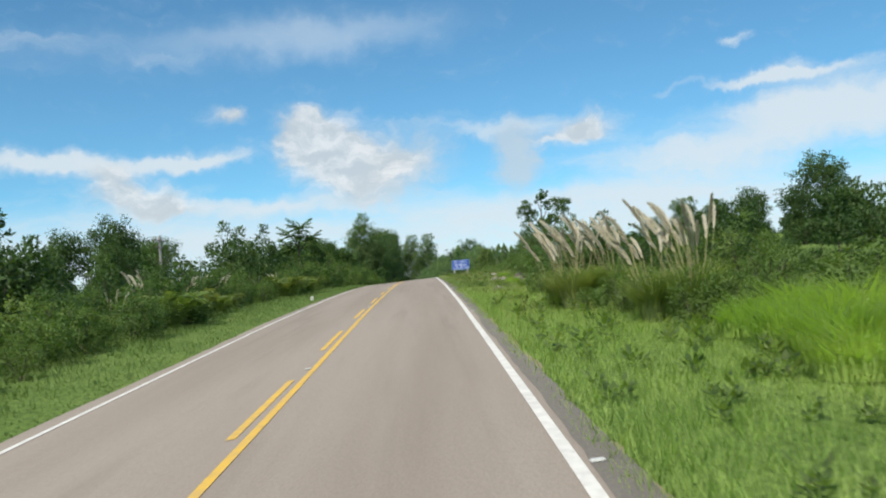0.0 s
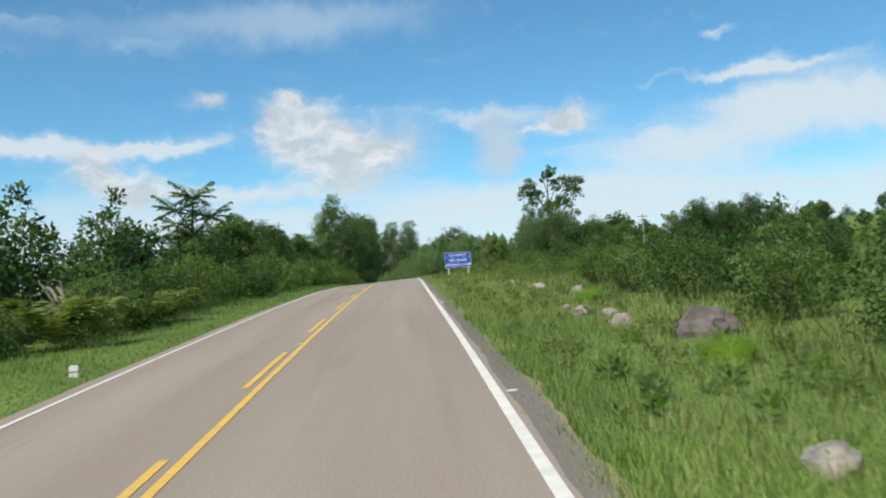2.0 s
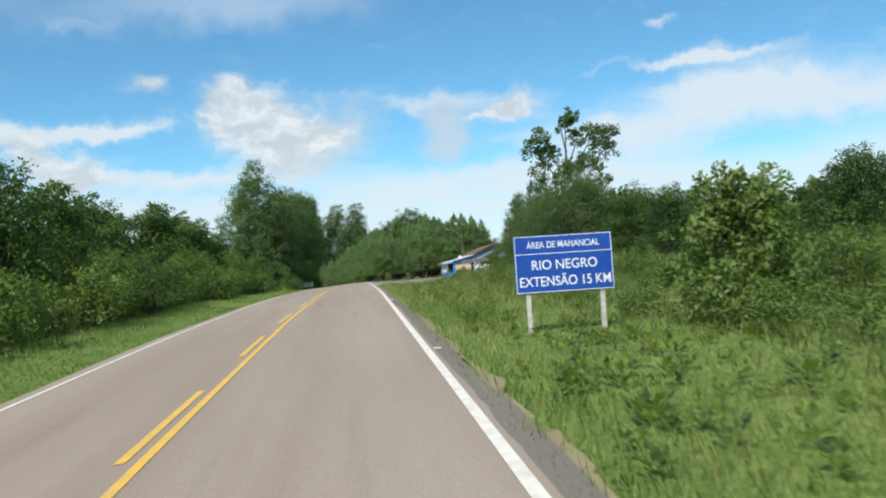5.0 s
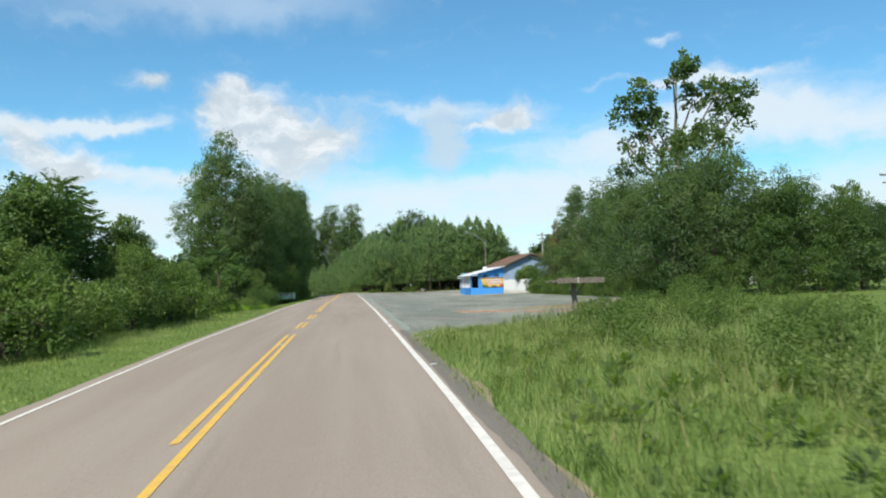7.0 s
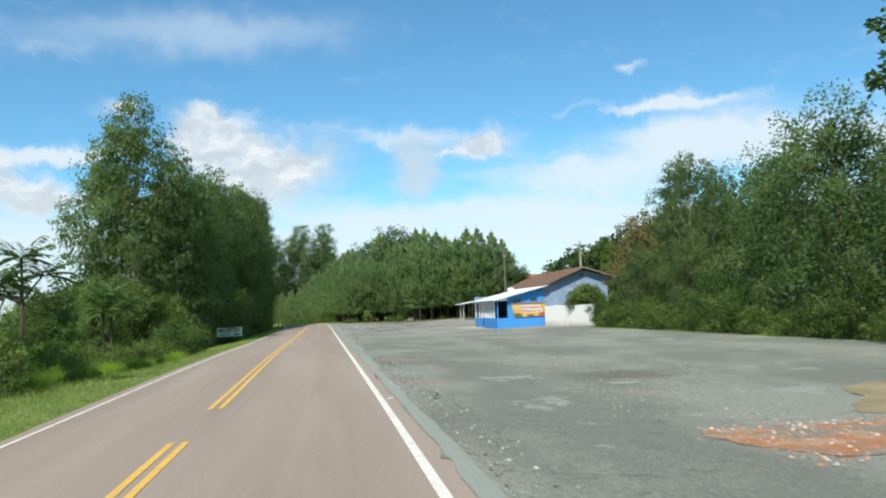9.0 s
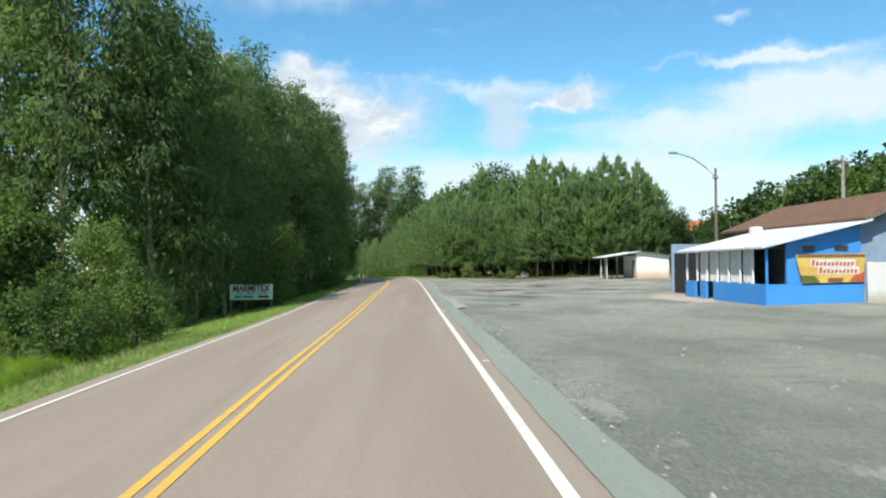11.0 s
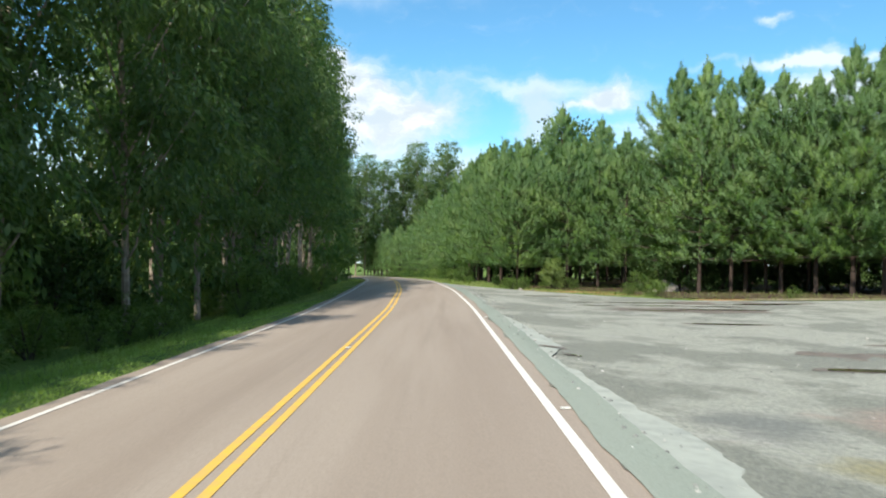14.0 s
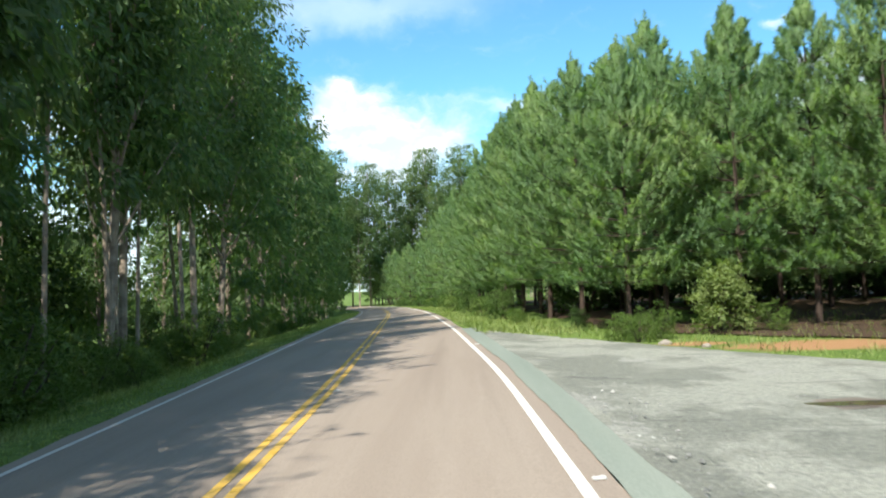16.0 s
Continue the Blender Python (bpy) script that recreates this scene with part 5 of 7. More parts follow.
for n, (x, y, a, b, c, m, lab) in enumerate([
        (7.05, 54.0, .55, .4, .34, M_STONE, "pale angular granite stone in the grass"), (7.5, 53.0, .5, .38, .28, M_STONE, "pale flat granite stone in the grass"),
        (7.15, 50.4, .42, .38, .42, M_STONE, "pale upright granite stone in the grass"), (8.1, 48.0, 1.15, .8, .8, M_STONE_DARK, "large dark brown boulder half sunk in the grass"),
        (5.95, 39.1, .6, .42, .3, M_STONE, "pale rough granite stone in the grass"), (8.5, 61.8, .55, .42, .48, M_STONE, "grey broken granite stone"),
        (7.9, 67.0, .6, .4, .36, M_STONE, "pinkish granite boulder half in grass"), 
        (7.7, 73.2, .5, .3, .25, M_STONE, "mossy low granite stone"), 
        (7.0, 55.9, .25, .2, .18, M_STONE, "small pale stone in the grass"), (19.6, 317.6, 1.9, 1.2, 1.35, M_STONE, "pale boulder before the pines"),
        (18.5, 317.0, .5, .4, .35, M_STONE, "small pale stone before the pines"), (8.6, 319.2, .4, .25, .2, M_STONE, "pale stone by the pines"),
        (21.0, 318.0, .8, .7, .55, M_STONE_DARK, "dark stone before the pines"), (9.4, 317.6, .3, .2, .15, M_STONE, "small pale stone by the pines")]):
    boulder(x, y, a * 0.55, b * 0.55, c * 0.55, m, n + 1, lab, 0.7 if "broken" in lab or "angular" in lab else 0.3)

marker = empty("verge_marker", -4.55, 50.6, lz(-4.55, 50.6) - 0.02, 10)
part("block", box_bm(-0.10, -0.05, -0.1, 0.10, 0.05, 0.20, 0.02), M_STUD, marker, "white painted block")
part("band", box_bm(-0.102, -0.054, 0.05, 0.102, -0.048, 0.08), M_SHOULDER, marker)
tagged(marker, "small white marker block on the grass verge", "marker")


# ---- plants ----
def plant(name, label, category, group, *pieces):
    """An Empty at the foot with the plant's parts: name, vertices, faces, material."""
    top = new(name)
    top.empty_display_size = 0.2
    for pn, v, f, m, *n in pieces:
        put(pn, mesh_of(pn, v, f, m, *n), top)
    return tagged(top, label, category, group)


def shrub_kind(seed, h, w, count, leaf, material, label, stems=5, aspect=0.5, name="shrub"):
    rng = np.random.default_rng(seed)
    lobes = []
    for k in range(9):
        a, r = rng.random() * 6.28, w * 0.5 * math.sqrt(rng.random())
        z = h * (0.22 + 0.58 * rng.random()) * (1 - 0.35 * r / (w * 0.5))
        s = w * (0.20 + 0.16 * rng.random())
        lobes.append((r * math.cos(a), r * math.sin(a), z, s, s, s * (0.75 + 0.5 * rng.random())))
    lobes.append((0, 0, h * 0.78, w * 0.22, w * 0.22, h * 0.24))
    lobes.append((0, 0, h * 0.25, w * 0.42, w * 0.42, h * 0.25))
    for k in range(4):
        a = k * 1.57 + rng.random()
        lobes.append((w * 0.3 * math.cos(a), w * 0.3 * math.sin(a), h * 0.13, w * 0.24, w * 0.24, h * 0.15))
    v, f, nr = crown(rng, lobes, count, leaf, aspect, 0.15)
    v[:, 2] = np.maximum(v[:, 2], 0.02)
    limbs = []
    for k in range(stems):
        q = lobes[k]
        limbs.append(tube([(rng.normal() * 0.08, rng.normal() * 0.08, -0.15), (q[0] * 0.4, q[1] * 0.4, q[2] * 0.55), (q[0], q[1], q[2] + q[5] * 0.8)], [0.035 + h * 0.006, 0.025 + h * 0.003, 0.008], 5))
    # twigs that stand out of the outline
    for k in range(8):
        q = lobes[rng.integers(len(lobes) - 1)]
        d = unit(rng.normal(size=3) + [0, 0, 1.2])
        p = np.array(q[:3])
        limbs.append(tube([tuple(p), tuple(p + d * q[3] * 1.25)], [0.012, 0.004], 4))
    if h < 1.2:
        return plant(name, label, name, "", ("foliage", v, f, material, nr))
    return plant(name, label, name, "", ("stem", *joined(limbs), M_BARK), ("crown", v, f, material, nr))


def fern_kind(seed):
    """A low spread of arching fronds."""
    rng = np.random.default_rng(seed)
    V, F, n = [], [], 0
    for k in range(46):
        a = rng.random() * 6.28
        r0 = 0.5 * rng.random()
        L = 0.9 + 0.7 * rng.random()
        base = np.array([r0 * math.cos(a * 3), r0 * math.sin(a * 3), 0.0])
        hd = np.array([math.cos(a), math.sin(a), 0])
        t = np.linspace(0.15, 1, 11)
        pts = base + np.outer(t * L * 0.75, hd) + np.outer(np.sin(t * 2.1) * L * 0.75, [0, 0, 1])
        sd = np.array([-hd[1], hd[0], 0])
        for s in (-1, 1):
            ln = 0.26 * np.sin(np.clip(t, 0.1, 1) * 2.6) + 0.05
            al = unit(np.tile(sd * s + hd * 0.5 + [0, 0, -0.15], (11, 1)) + rng.normal(size=(11, 3)) * 0.1)
            v, f = blades(pts, al, np.tile(unit(hd + [0, 0, 0.4]), (11, 1)), ln, 0.11, 0.05)
            V.append(v), F.append(f + n)
            n += len(v)
    return plant("fern", "spreading green and rusty fern clump", "fern", "", ("foliage", np.concatenate(V), np.concatenate(F), M_FERN))


def broad_tree(seed, h, w, count, leaf, material, label, clear=0.3, lobes_n=14):
    rng = np.random.default_rng(seed)
    lobes, limbs = [], []
    bend = rng.normal(size=2) * 0.04 * h
    trunk = [(0, 0, -0.3), (bend[0] * 0.3, bend[1] * 0.3, h * 0.3), (bend[0], bend[1], h * 0.62), (bend[0] * 1.2, bend[1] * 1.2, h * 0.92)]
    limbs.append(tube(trunk, [h * 0.018, h * 0.014, h * 0.009, h * 0.002], 8))
    for k in range(lobes_n):
        t = (k + 0.5) / lobes_n
        z = h * (clear + (0.94 - clear) * t)
        prof = math.sin(math.pi * min(0.97, 0.22 + 0.72 * t)) ** 0.8
        a = k * 2.4 + rng.normal() * 0.3
        r = w * 0.5 * prof * (0.45 + 0.5 * rng.random())
        s = w * (0.17 + 0.09 * rng.random())
        x, y = bend[0] * t + r * math.cos(a), bend[1] * t + r * math.sin(a)
        lobes.append((x, y, z, s, s, s * (0.75 + 0.25 * rng.random())))
        zr = max(h * clear * 0.8, z - r * 0.8)
        limbs.append(tube([(bend[0] * zr / h, bend[1] * zr / h, zr), ((x + bend[0] * t) * 0.5, (y + bend[1] * t) * 0.5, z - r * 0.25), (x, y, z)], [h * 0.007, h * 0.005, h * 0.0015], 5))
    lobes.append((bend[0], bend[1], h * 0.66, w * 0.3, w * 0.3, h * 0.22))
    v, f, nr = crown(rng, lobes, count, leaf, 0.55, 0.25, 0.5)
    return plant("tree", label, "tree", "", ("trunk", *joined(limbs), M_BARK), ("crown", v, f, material, nr))


def open_tree(seed, h, heads, count, leaf):
    """A tall tree with few long limbs, each ending in its own flat head of broad leaves (across, up and radius as shares of the height)."""
    rng = np.random.default_rng(seed)
    limbs = [tube([(0, 0, -0.3), (0.15, 0, h * 0.35), (-0.1, 0.1, h * 0.68), (0.1, 0, h * 0.97)], [h * 0.015, h * 0.012, h * 0.008, 0.03], 8)]
    lobes = []
    for a, up, r in heads:
        x, y, z, r = a * h, rng.normal() * 0.06 * h, up * h, r * h
        for q in range(3):
            lobes.append((x + rng.normal() * r * 0.4, y + rng.normal() * r * 0.4, z + rng.normal() * r * 0.3, r * 0.72, r * 0.72, r * 0.5))
        z0 = max(0.4 * h, z - abs(x) * 1.3 - 1.2)
        limbs.append(tube([(0, 0, z0), (x * 0.45, y * 0.45, (z0 + z) / 2 - 0.3), (x, y, z), (x * 1.05, y, z + r * 0.5)], [h * 0.006, h * 0.0045, h * 0.003, 0.01], 6))
    v, f, nr = crown(rng, lobes, count, leaf, 0.6, 0.3, 0.08)
    return plant("tree", "tall sparse tree with open limbs and broad leaves", "tree", "", ("trunk", *joined(limbs), M_EUC_BARK), ("crown", v, f, M_SHRUB, nr))


def euc_kind(seed, h, count, low=0.2, leaf=1.0, spread=0.10):
    """A tall slender eucalypt: a bare pale trunk, steep limbs and hanging sprays of narrow leaves."""
    rng = np.random.default_rng(seed)
    bend = rng.normal(size=2) * 0.5
    limbs = [tube([(0, 0, -0.3), (bend[0] * 0.4, bend[1] * 0.4, h * 0.35), (bend[0], bend[1], h * 0.7), (bend[0] * 1.2, bend[1] * 1.2, h * 0.98)], [h * 0.0078, h * 0.0062, h * 0.004, 0.02], 8)]
    lobes = []
    n = 26
    for k in range(n):
        t = (k + 0.5) / n
        z = h * (low + (0.97 - low) * t)
        prof = (0.75 + 0.45 * math.sin(math.pi * t)) * (1.0 if t < 0.75 else (1 - t) * 3.2 + 0.2)
        a, r = k * 2.4 + rng.normal() * 0.5, h * spread * prof * (0.4 + 0.75 * rng.random())
        s = h * (0.066 + 0.036 * rng.random())
        x, y = bend[0] * t + r * math.cos(a), bend[1] * t + r * math.sin(a)
        lobes.append((x, y, z, s, s, s * 1.45))
        q = float(np.interp(z - r * 1.1, [0, h * 0.35, h * 0.7, h * 0.98], [0, 0.4, 1.0, 1.2]))
        limbs.append(tube([(bend[0] * q, bend[1] * q, z - r * 1.1), ((x + bend[0] * t) / 2, (y + bend[1] * t) / 2, z - r * 0.35), (x, y, z + s * 0.6)], [0.07, 0.05, 0.015], 5))
    c, d, e = tufted(rng, lobes, count, 40, 0.42, -0.75)
    c[:, 2] -= 0.25 * leaf * rng.random(count)
    al = unit(d * 0.35 + e * 0.35 + rng.normal(size=d.shape) * 0.3 + [0, 0, -0.8])
    sd = unit(np.cross(al, rng.normal(size=d.shape)))
    ln = (0.34 + 0.36 * rng.random(count)) * leaf
    v, f = blades(c, al, sd, ln, ln * 0.36, 0.2)
    nr = np.repeat(unit(d * 0.6 + e * 0.4 + [0, 0, 0.3] + rng.normal(size=d.shape) * 0.28), 4, 0)
    v, f, nr = with_mass((v, turned_out(v, f, nr), nr), inner_leaves(rng, lobes, int(count * 0.14), leaf * 0.8, 0.36, 0.8))
    return plant("eucalyptus", "tall dark eucalyptus with hanging leaves and a pale trunk", "tree", "eucalyptus row beside the road",
                 ("trunk", *joined(limbs), M_EUC_BARK), ("crown", v, f, M_EUC, nr))


def pine_kind(seed, h, levels, needles, wide=0.03, plumes=6):
    """A young plantation pine: whorls of branches that end in upswept plumes of long needles, leaders standing up at the top."""
    rng = np.random.default_rng(seed)
    limbs = [tube([(0, 0, -0.3), (0.08, 0, h * 0.4), (0, 0.06, h * 0.95)], [h * 0.0105, h * 0.0065, 0.012], 8)]
    C, D, L = [], [], []
    bulge = 0.8 + 0.4 * rng.random(6)
    for k in range(levels):
        t = k / (levels - 1)
        z = h * (0.165 + 0.765 * t)
        R = h * 0.265 * (1 - t ** 1.6) ** 0.85 * (1.0 if t > 0.12 else 0.8) + 0.14
        nb = 7 if t < 0.75 else 5
        for j in range(nb):
            a = j * 6.28 / nb + k * 0.7 + rng.normal() * 0.2
            r = R * (0.55 + 0.6 * rng.random()) * bulge[int(a / 1.05) % 6]
            hd = np.array([math.cos(a), math.sin(a), 0])
            sd = np.array([-hd[1], hd[0], 0])
            rise = (0.06 + 0.6 * t) * r
            limbs.append(tube([(0, 0, z), tuple(hd * r * 0.55 + [0, 0, z + rise * 0.25]), tuple(hd * r + [0, 0, z + rise])], [0.045 * (1.2 - t), 0.03 * (1.2 - t), 0.008], 4))
            s = 0.22 + 0.78 * rng.random(plumes) ** 0.55
            s[0] = 1.0
            off = rng.normal(size=plumes) * 0.26 * r * (1.3 - s)
            p = hd * (r * s)[:, None] + sd * off[:, None] + np.stack([0 * s, 0 * s, z + rise * s * s + rng.normal(size=plumes) * 0.14], 1)
            C.append(p)
            D.append(unit(hd * (0.75 - 0.45 * t) + sd * (off * 0.35)[:, None] + [0, 0, 0.62 + 0.5 * t] + rng.normal(size=(plumes, 3)) * 0.22))
            L.append((0.75 + 0.5 * rng.random(plumes)) * h / 15 * (1.0 - 0.45 * t * t))
    for q in range(5):
        C.append(np.array([[rng.normal() * 0.22 * (q > 0), rng.normal() * 0.22 * (q > 0), h * (0.955 - 0.022 * q)]]))
        D.append(unit(np.array([[rng.normal() * 0.12, rng.normal() * 0.12, 1.0]])))
        L.append(np.array([1.25 - 0.12 * q]))
    C, D, L = np.concatenate(C), np.concatenate(D), np.concatenate(L)
    n = len(C)
    c, d, ln = np.repeat(C, needles, 0), np.repeat(D, needles, 0), np.repeat(L, needles)
    s = rng.random(n * needles) ** 0.8
    rad = ball_dirs(rng, n * needles)
    rad = unit(rad - d * np.sum(rad * d, 1)[:, None])
    root = c + d * (ln * (s - 0.35))[:, None] + rad * 0.02
    al = unit(d * (0.55 + 0.5 * s)[:, None] + rad * (1.0 - 0.35 * s)[:, None] + rng.normal(size=rad.shape) * 0.2)
    long = ((0.22 + 0.16 * rng.random(n * needles)) * (1.05 - 0.3 * s))[:, None] * (1.0 if needles > 40 else 1.3)
    v, f = spikes(root, root + al * long, unit(np.cross(al, rng.normal(size=al.shape))), wide)
    nr = np.repeat(unit(rad * 0.65 + al * 0.25 + unit(c * [1, 1, 0]) * 0.35 + [0, 0, 0.45]), 3, 0)
    f = turned_out(v, f, nr)
    return plant("pine", "green plantation pine with whorled tufted branches", "tree", "pines behind the stop",
                 ("trunk", *joined(limbs), M_PINE_BARK), ("crown", v, f, M_PINE, nr))


def pampas_kind(seed, h, plumes):
    rng = np.random.default_rng(seed)
    n = 620
    a = rng.random(n) * 6.28
    hd = np.stack([np.cos(a), np.sin(a), 0 * a], 1)
    base = hd * (0.35 * rng.random(n) ** 0.5)[:, None]
    L = h * (0.38 + 0.42 * rng.random(n))
    sp = 0.25 + 0.55 * rng.random(n)
    sd = np.stack([-hd[:, 1], hd[:, 0], 0 * a], 1)
    V, F, k = [], [], 0
    pts = []
    for t in (0, 0.35, 0.7, 1.0):
        pts.append(base + hd * (L * sp * t * t)[:, None] * 1.15 + np.stack([0 * a, 0 * a, L * (t - 0.42 * t ** 3)], 1))
    wd = 0.028
    for i in range(3):
        p, q = pts[i], pts[i + 1]
        w0, w1 = wd * (1, 0.9, 0.6)[i], wd * (0.9, 0.6, 0.05)[i]
        v = np.stack([p - sd * w0 / 2, p + sd * w0 / 2, q + sd * w1 / 2, q - sd * w1 / 2], 1).reshape(-1, 3)
        f = np.arange(n)[:, None] * 4 + [0, 1, 2, 3]
        V.append(v), F.append(f + k)
        k += len(v)
    top = plant("pampas_grass", "tall pampas grass clump with cream feathery plumes", "grass clump", "pampas grass on the verge",
                ("leaf_tuft", np.concatenate(V), np.concatenate(F), M_BLADE))
    for j in range(plumes):
        b = rng.random() * 6.28
        tilt = 0.10 + 0.28 * rng.random()
        r0 = 0.25 * rng.random()
        H = h * (0.75 + 0.3 * rng.random())
        d = np.array([math.cos(b) * tilt, math.sin(b) * tilt, 1.0])
        p0 = np.array([math.cos(b) * r0, math.sin(b) * r0, 0])
        lean = unit(np.array([math.cos(b) * 0.5 - 0.75, math.sin(b) * 0.5 - 0.25, 0.0]))
        p1 = p0 + d * H * 0.72
        q = np.linspace(0, 1, 7)
        head = p1 + np.outer(q * H * 0.27, d) + np.outer(q * q * 0.34, lean) - np.outer(q ** 3 * 0.05, [0, 0, 1])
        stalk = put("stalk", mesh_of("stalk", *tube([tuple(p0), tuple((p0 + p1) / 2 - lean * 0.03), tuple(p1), *[tuple(r) for r in head[2::2]]], [0.011, 0.009, 0.007, 0.005, 0.004, 0.002], 5), M_STALK), top)
        m = 300
        t = rng.random(m)
        c = np.stack([np.interp(t, q, head[:, i]) for i in range(3)], 1)
        al = unit(d * 1.0 + ball_dirs(rng, m) * 0.28 + lean * (0.35 + 0.75 * rng.random(m))[:, None] + [0, 0, -0.25])
        sd2 = unit(np.cross(al, rng.normal(size=al.shape)))
        ln = 0.19 * (0.35 + np.sin(np.pi * np.clip(0.12 + 0.8 * t, 0.05, 0.95)))
        v, f = blades(c, al, sd2, ln, 0.015, 0.1)
        put("plume", mesh_of("plume", v, f, M_PLUME), stalk, "cream feathery plume")
    return top


def lush_kind(seed):
    """A mound of long arching bright grass."""
    rng = np.random.default_rng(seed)
    n = 1500
    a = rng.random(n) * 6.28
    hd = np.stack([np.cos(a), np.sin(a), 0 * a], 1)
    far = rng.random(n) ** 0.5
    b = a + rng.normal(size=n) * 0.7
    base = np.stack([np.cos(b), np.sin(b), 0 * b], 1) * (0.75 * far)[:, None]
    L = (0.75 + 0.85 * rng.random(n)) * (1.15 - 0.55 * far)
    V, F, N, k = [], [], [], 0
    prev = base
    sd = np.stack([-hd[:, 1], hd[:, 0], 0 * a], 1)
    for i, t in enumerate((0.5, 1.0)):
        q = base + hd * (L * 0.55 * t * t)[:, None] + np.stack([0 * a, 0 * a, L * (t - 0.3 * t ** 3)], 1)
        w0, w1 = ((0.016, 0.014), (0.014, 0.002))[i]
        v = np.stack([prev - sd * w0 / 2, prev + sd * w0 / 2, q + sd * w1 / 2, q - sd * w1 / 2], 1).reshape(-1, 3)
        V.append(v), F.append(np.arange(n)[:, None] * 4 + [0, 1, 2, 3] + k)
        N.append(np.repeat(unit(hd * 0.5 + [0, 0, 0.9] + rng.normal(size=hd.shape) * 0.25), 4, 0))
        k += len(v)
        prev = q
    V, F, N = np.concatenate(V), np.concatenate(F), np.concatenate(N)
    g = np.cross(V[F[:, 1]] - V[F[:, 0]], V[F[:, 2]] - V[F[:, 0]])
    back = (g * N[F[:, 0]]).sum(1) < 0
    F[back] = F[back][:, ::-1]
    return plant("grass_clump", "lush bright green mound of long grass", "grass clump", "", ("inner_tuft", V, F[np.tile(far < 0.6, 2)], M_LUSH, N), ("outer_tuft", V, F[np.tile(far >= 0.6, 2)], M_LUSH, N))


def fan_tree(seed, h):
    """A slim tree with a head of long drooping feather leaves."""
    rng = np.random.default_rng(seed)
    V, F, n = [], [], 0
    limbs = [tube([(0, 0, -0.3), (0.1, 0, h * 0.5), (0, 0.05, h * 0.9)], [0.09, 0.07, 0.04], 7)]
    heads = [(0, 0.05, h * 0.9), (0.8, 0.3, h * 0.78), (-0.8, -0.2, h * 0.74)]
    for hx, hy, hz in heads:
        if hx:
            limbs.append(tube([(0.08, 0, hz - 1.0), (hx * 0.6, hy * 0.6, hz - 0.4), (hx, hy, hz)], [0.05, 0.04, 0.03], 5))
        for k in range(15):
            a = k * 2.4 + rng.normal() * 0.2
            up = 1.5 - 1.9 * k / 15
            hd = np.array([math.cos(a), math.sin(a), 0])
            t = np.linspace(0.12, 1, 12)
            L = 1.0
            pts = np.array([hx, hy, hz]) + np.outer(t * L, hd) + np.outer(t * L * up * 0.7 - t * t * 0.28, [0, 0, 1])
            sd = np.array([-hd[1], hd[0], 0])
            for s in (-1, 1):
                al = unit(np.tile(sd * s + hd * 0.35 + [0, 0, -0.35], (12, 1)) + rng.normal(size=(12, 3)) * 0.12)
                v, f = blades(pts, al, np.tile(hd, (12, 1)), 0.32 * np.sin(t * 2.4) + 0.08, 0.14, 0.05)
                V.append(v), F.append(f + n)
                n += len(v)
    return plant("tree", "slim tree with long drooping feather leaves", "tree", "", ("trunk", *joined(limbs), M_BARK), ("crown", np.concatenate(V), np.concatenate(F), M_SHRUB))


def rosettes(name, count, y0, y1, o0, o1, leaves, size, material, label, seed):
    """Low rosettes of broad leaves, strewn in drifts over the verge."""
    rng = np.random.default_rng(seed)
    y = y0 + (y1 - y0) * rng.random(count)
    x = road_x(y) + o0 + (o1 - o0) * rng.random(count)
    ok = rng.random(count) < 0.3 + 0.7 * (rough(x * 2.2, y * 1.6) > 0.02)
    x, y = x[ok], y[ok]
    n = len(x)
    s = np.repeat(0.6 + 0.9 * rng.random(n), leaves)
    foot = np.repeat(np.stack([x, y, land(x, y) - 0.01], 1), leaves, 0)
    a = rng.random(n * leaves) * 6.28
    up = 0.25 + 1.1 * rng.random(n * leaves)
    hd = np.stack([np.cos(a), np.sin(a), up], 1)
    base = foot + hd * (s * 0.13 * rng.random(n * leaves))[:, None] + np.stack([0 * a, 0 * a, s * 0.10 * rng.random(n * leaves)], 1)
    ln = size * s * (0.7 + 0.6 * rng.random(n * leaves))
    v, f = blades(base, unit(hd), np.stack([-np.sin(a), np.cos(a), 0 * a], 1), ln, ln * 0.5)
    nr = np.repeat(unit(hd * [0.5, 0.5, 1.0] + rng.normal(size=hd.shape) * 0.2), 4, 0)
    return tagged(put(name, mesh_of(name, v, turned_out(v, f, nr), material, nr)), label, "weeds", kind="stuff")


def at_place(x, y, s=1.0, turn=0.0, sz=None, sink=0.0, lean=(0, 0)):
    return pose(x, y, lz(x, y) - 0.03 - sink, lean[0], lean[1], turn) @ Matrix.Diagonal((s, s, sz or s, 1))


used = set()


def grow(kind, x, y, s=1.0, sz=None, turn=None, lean=(0, 0), label=""):
    """The first plant of a kind is the kind itself, the next ones are copies."""
    turn = rnd.random() * 360 if turn is None else turn
    m = at_place(x, y, s, turn, sz, 0.0, lean)
    if kind.name not in used:
        used.add(kind.name)
        kind.matrix_basis = m
        KEEP[kind.name] = m
        ob = kind
    else:
        ob = copy_thing(kind, m @ Matrix.Diagonal((*kind.scale, 1)).inverted())
    if label:
        tagged(ob, label)
    return ob


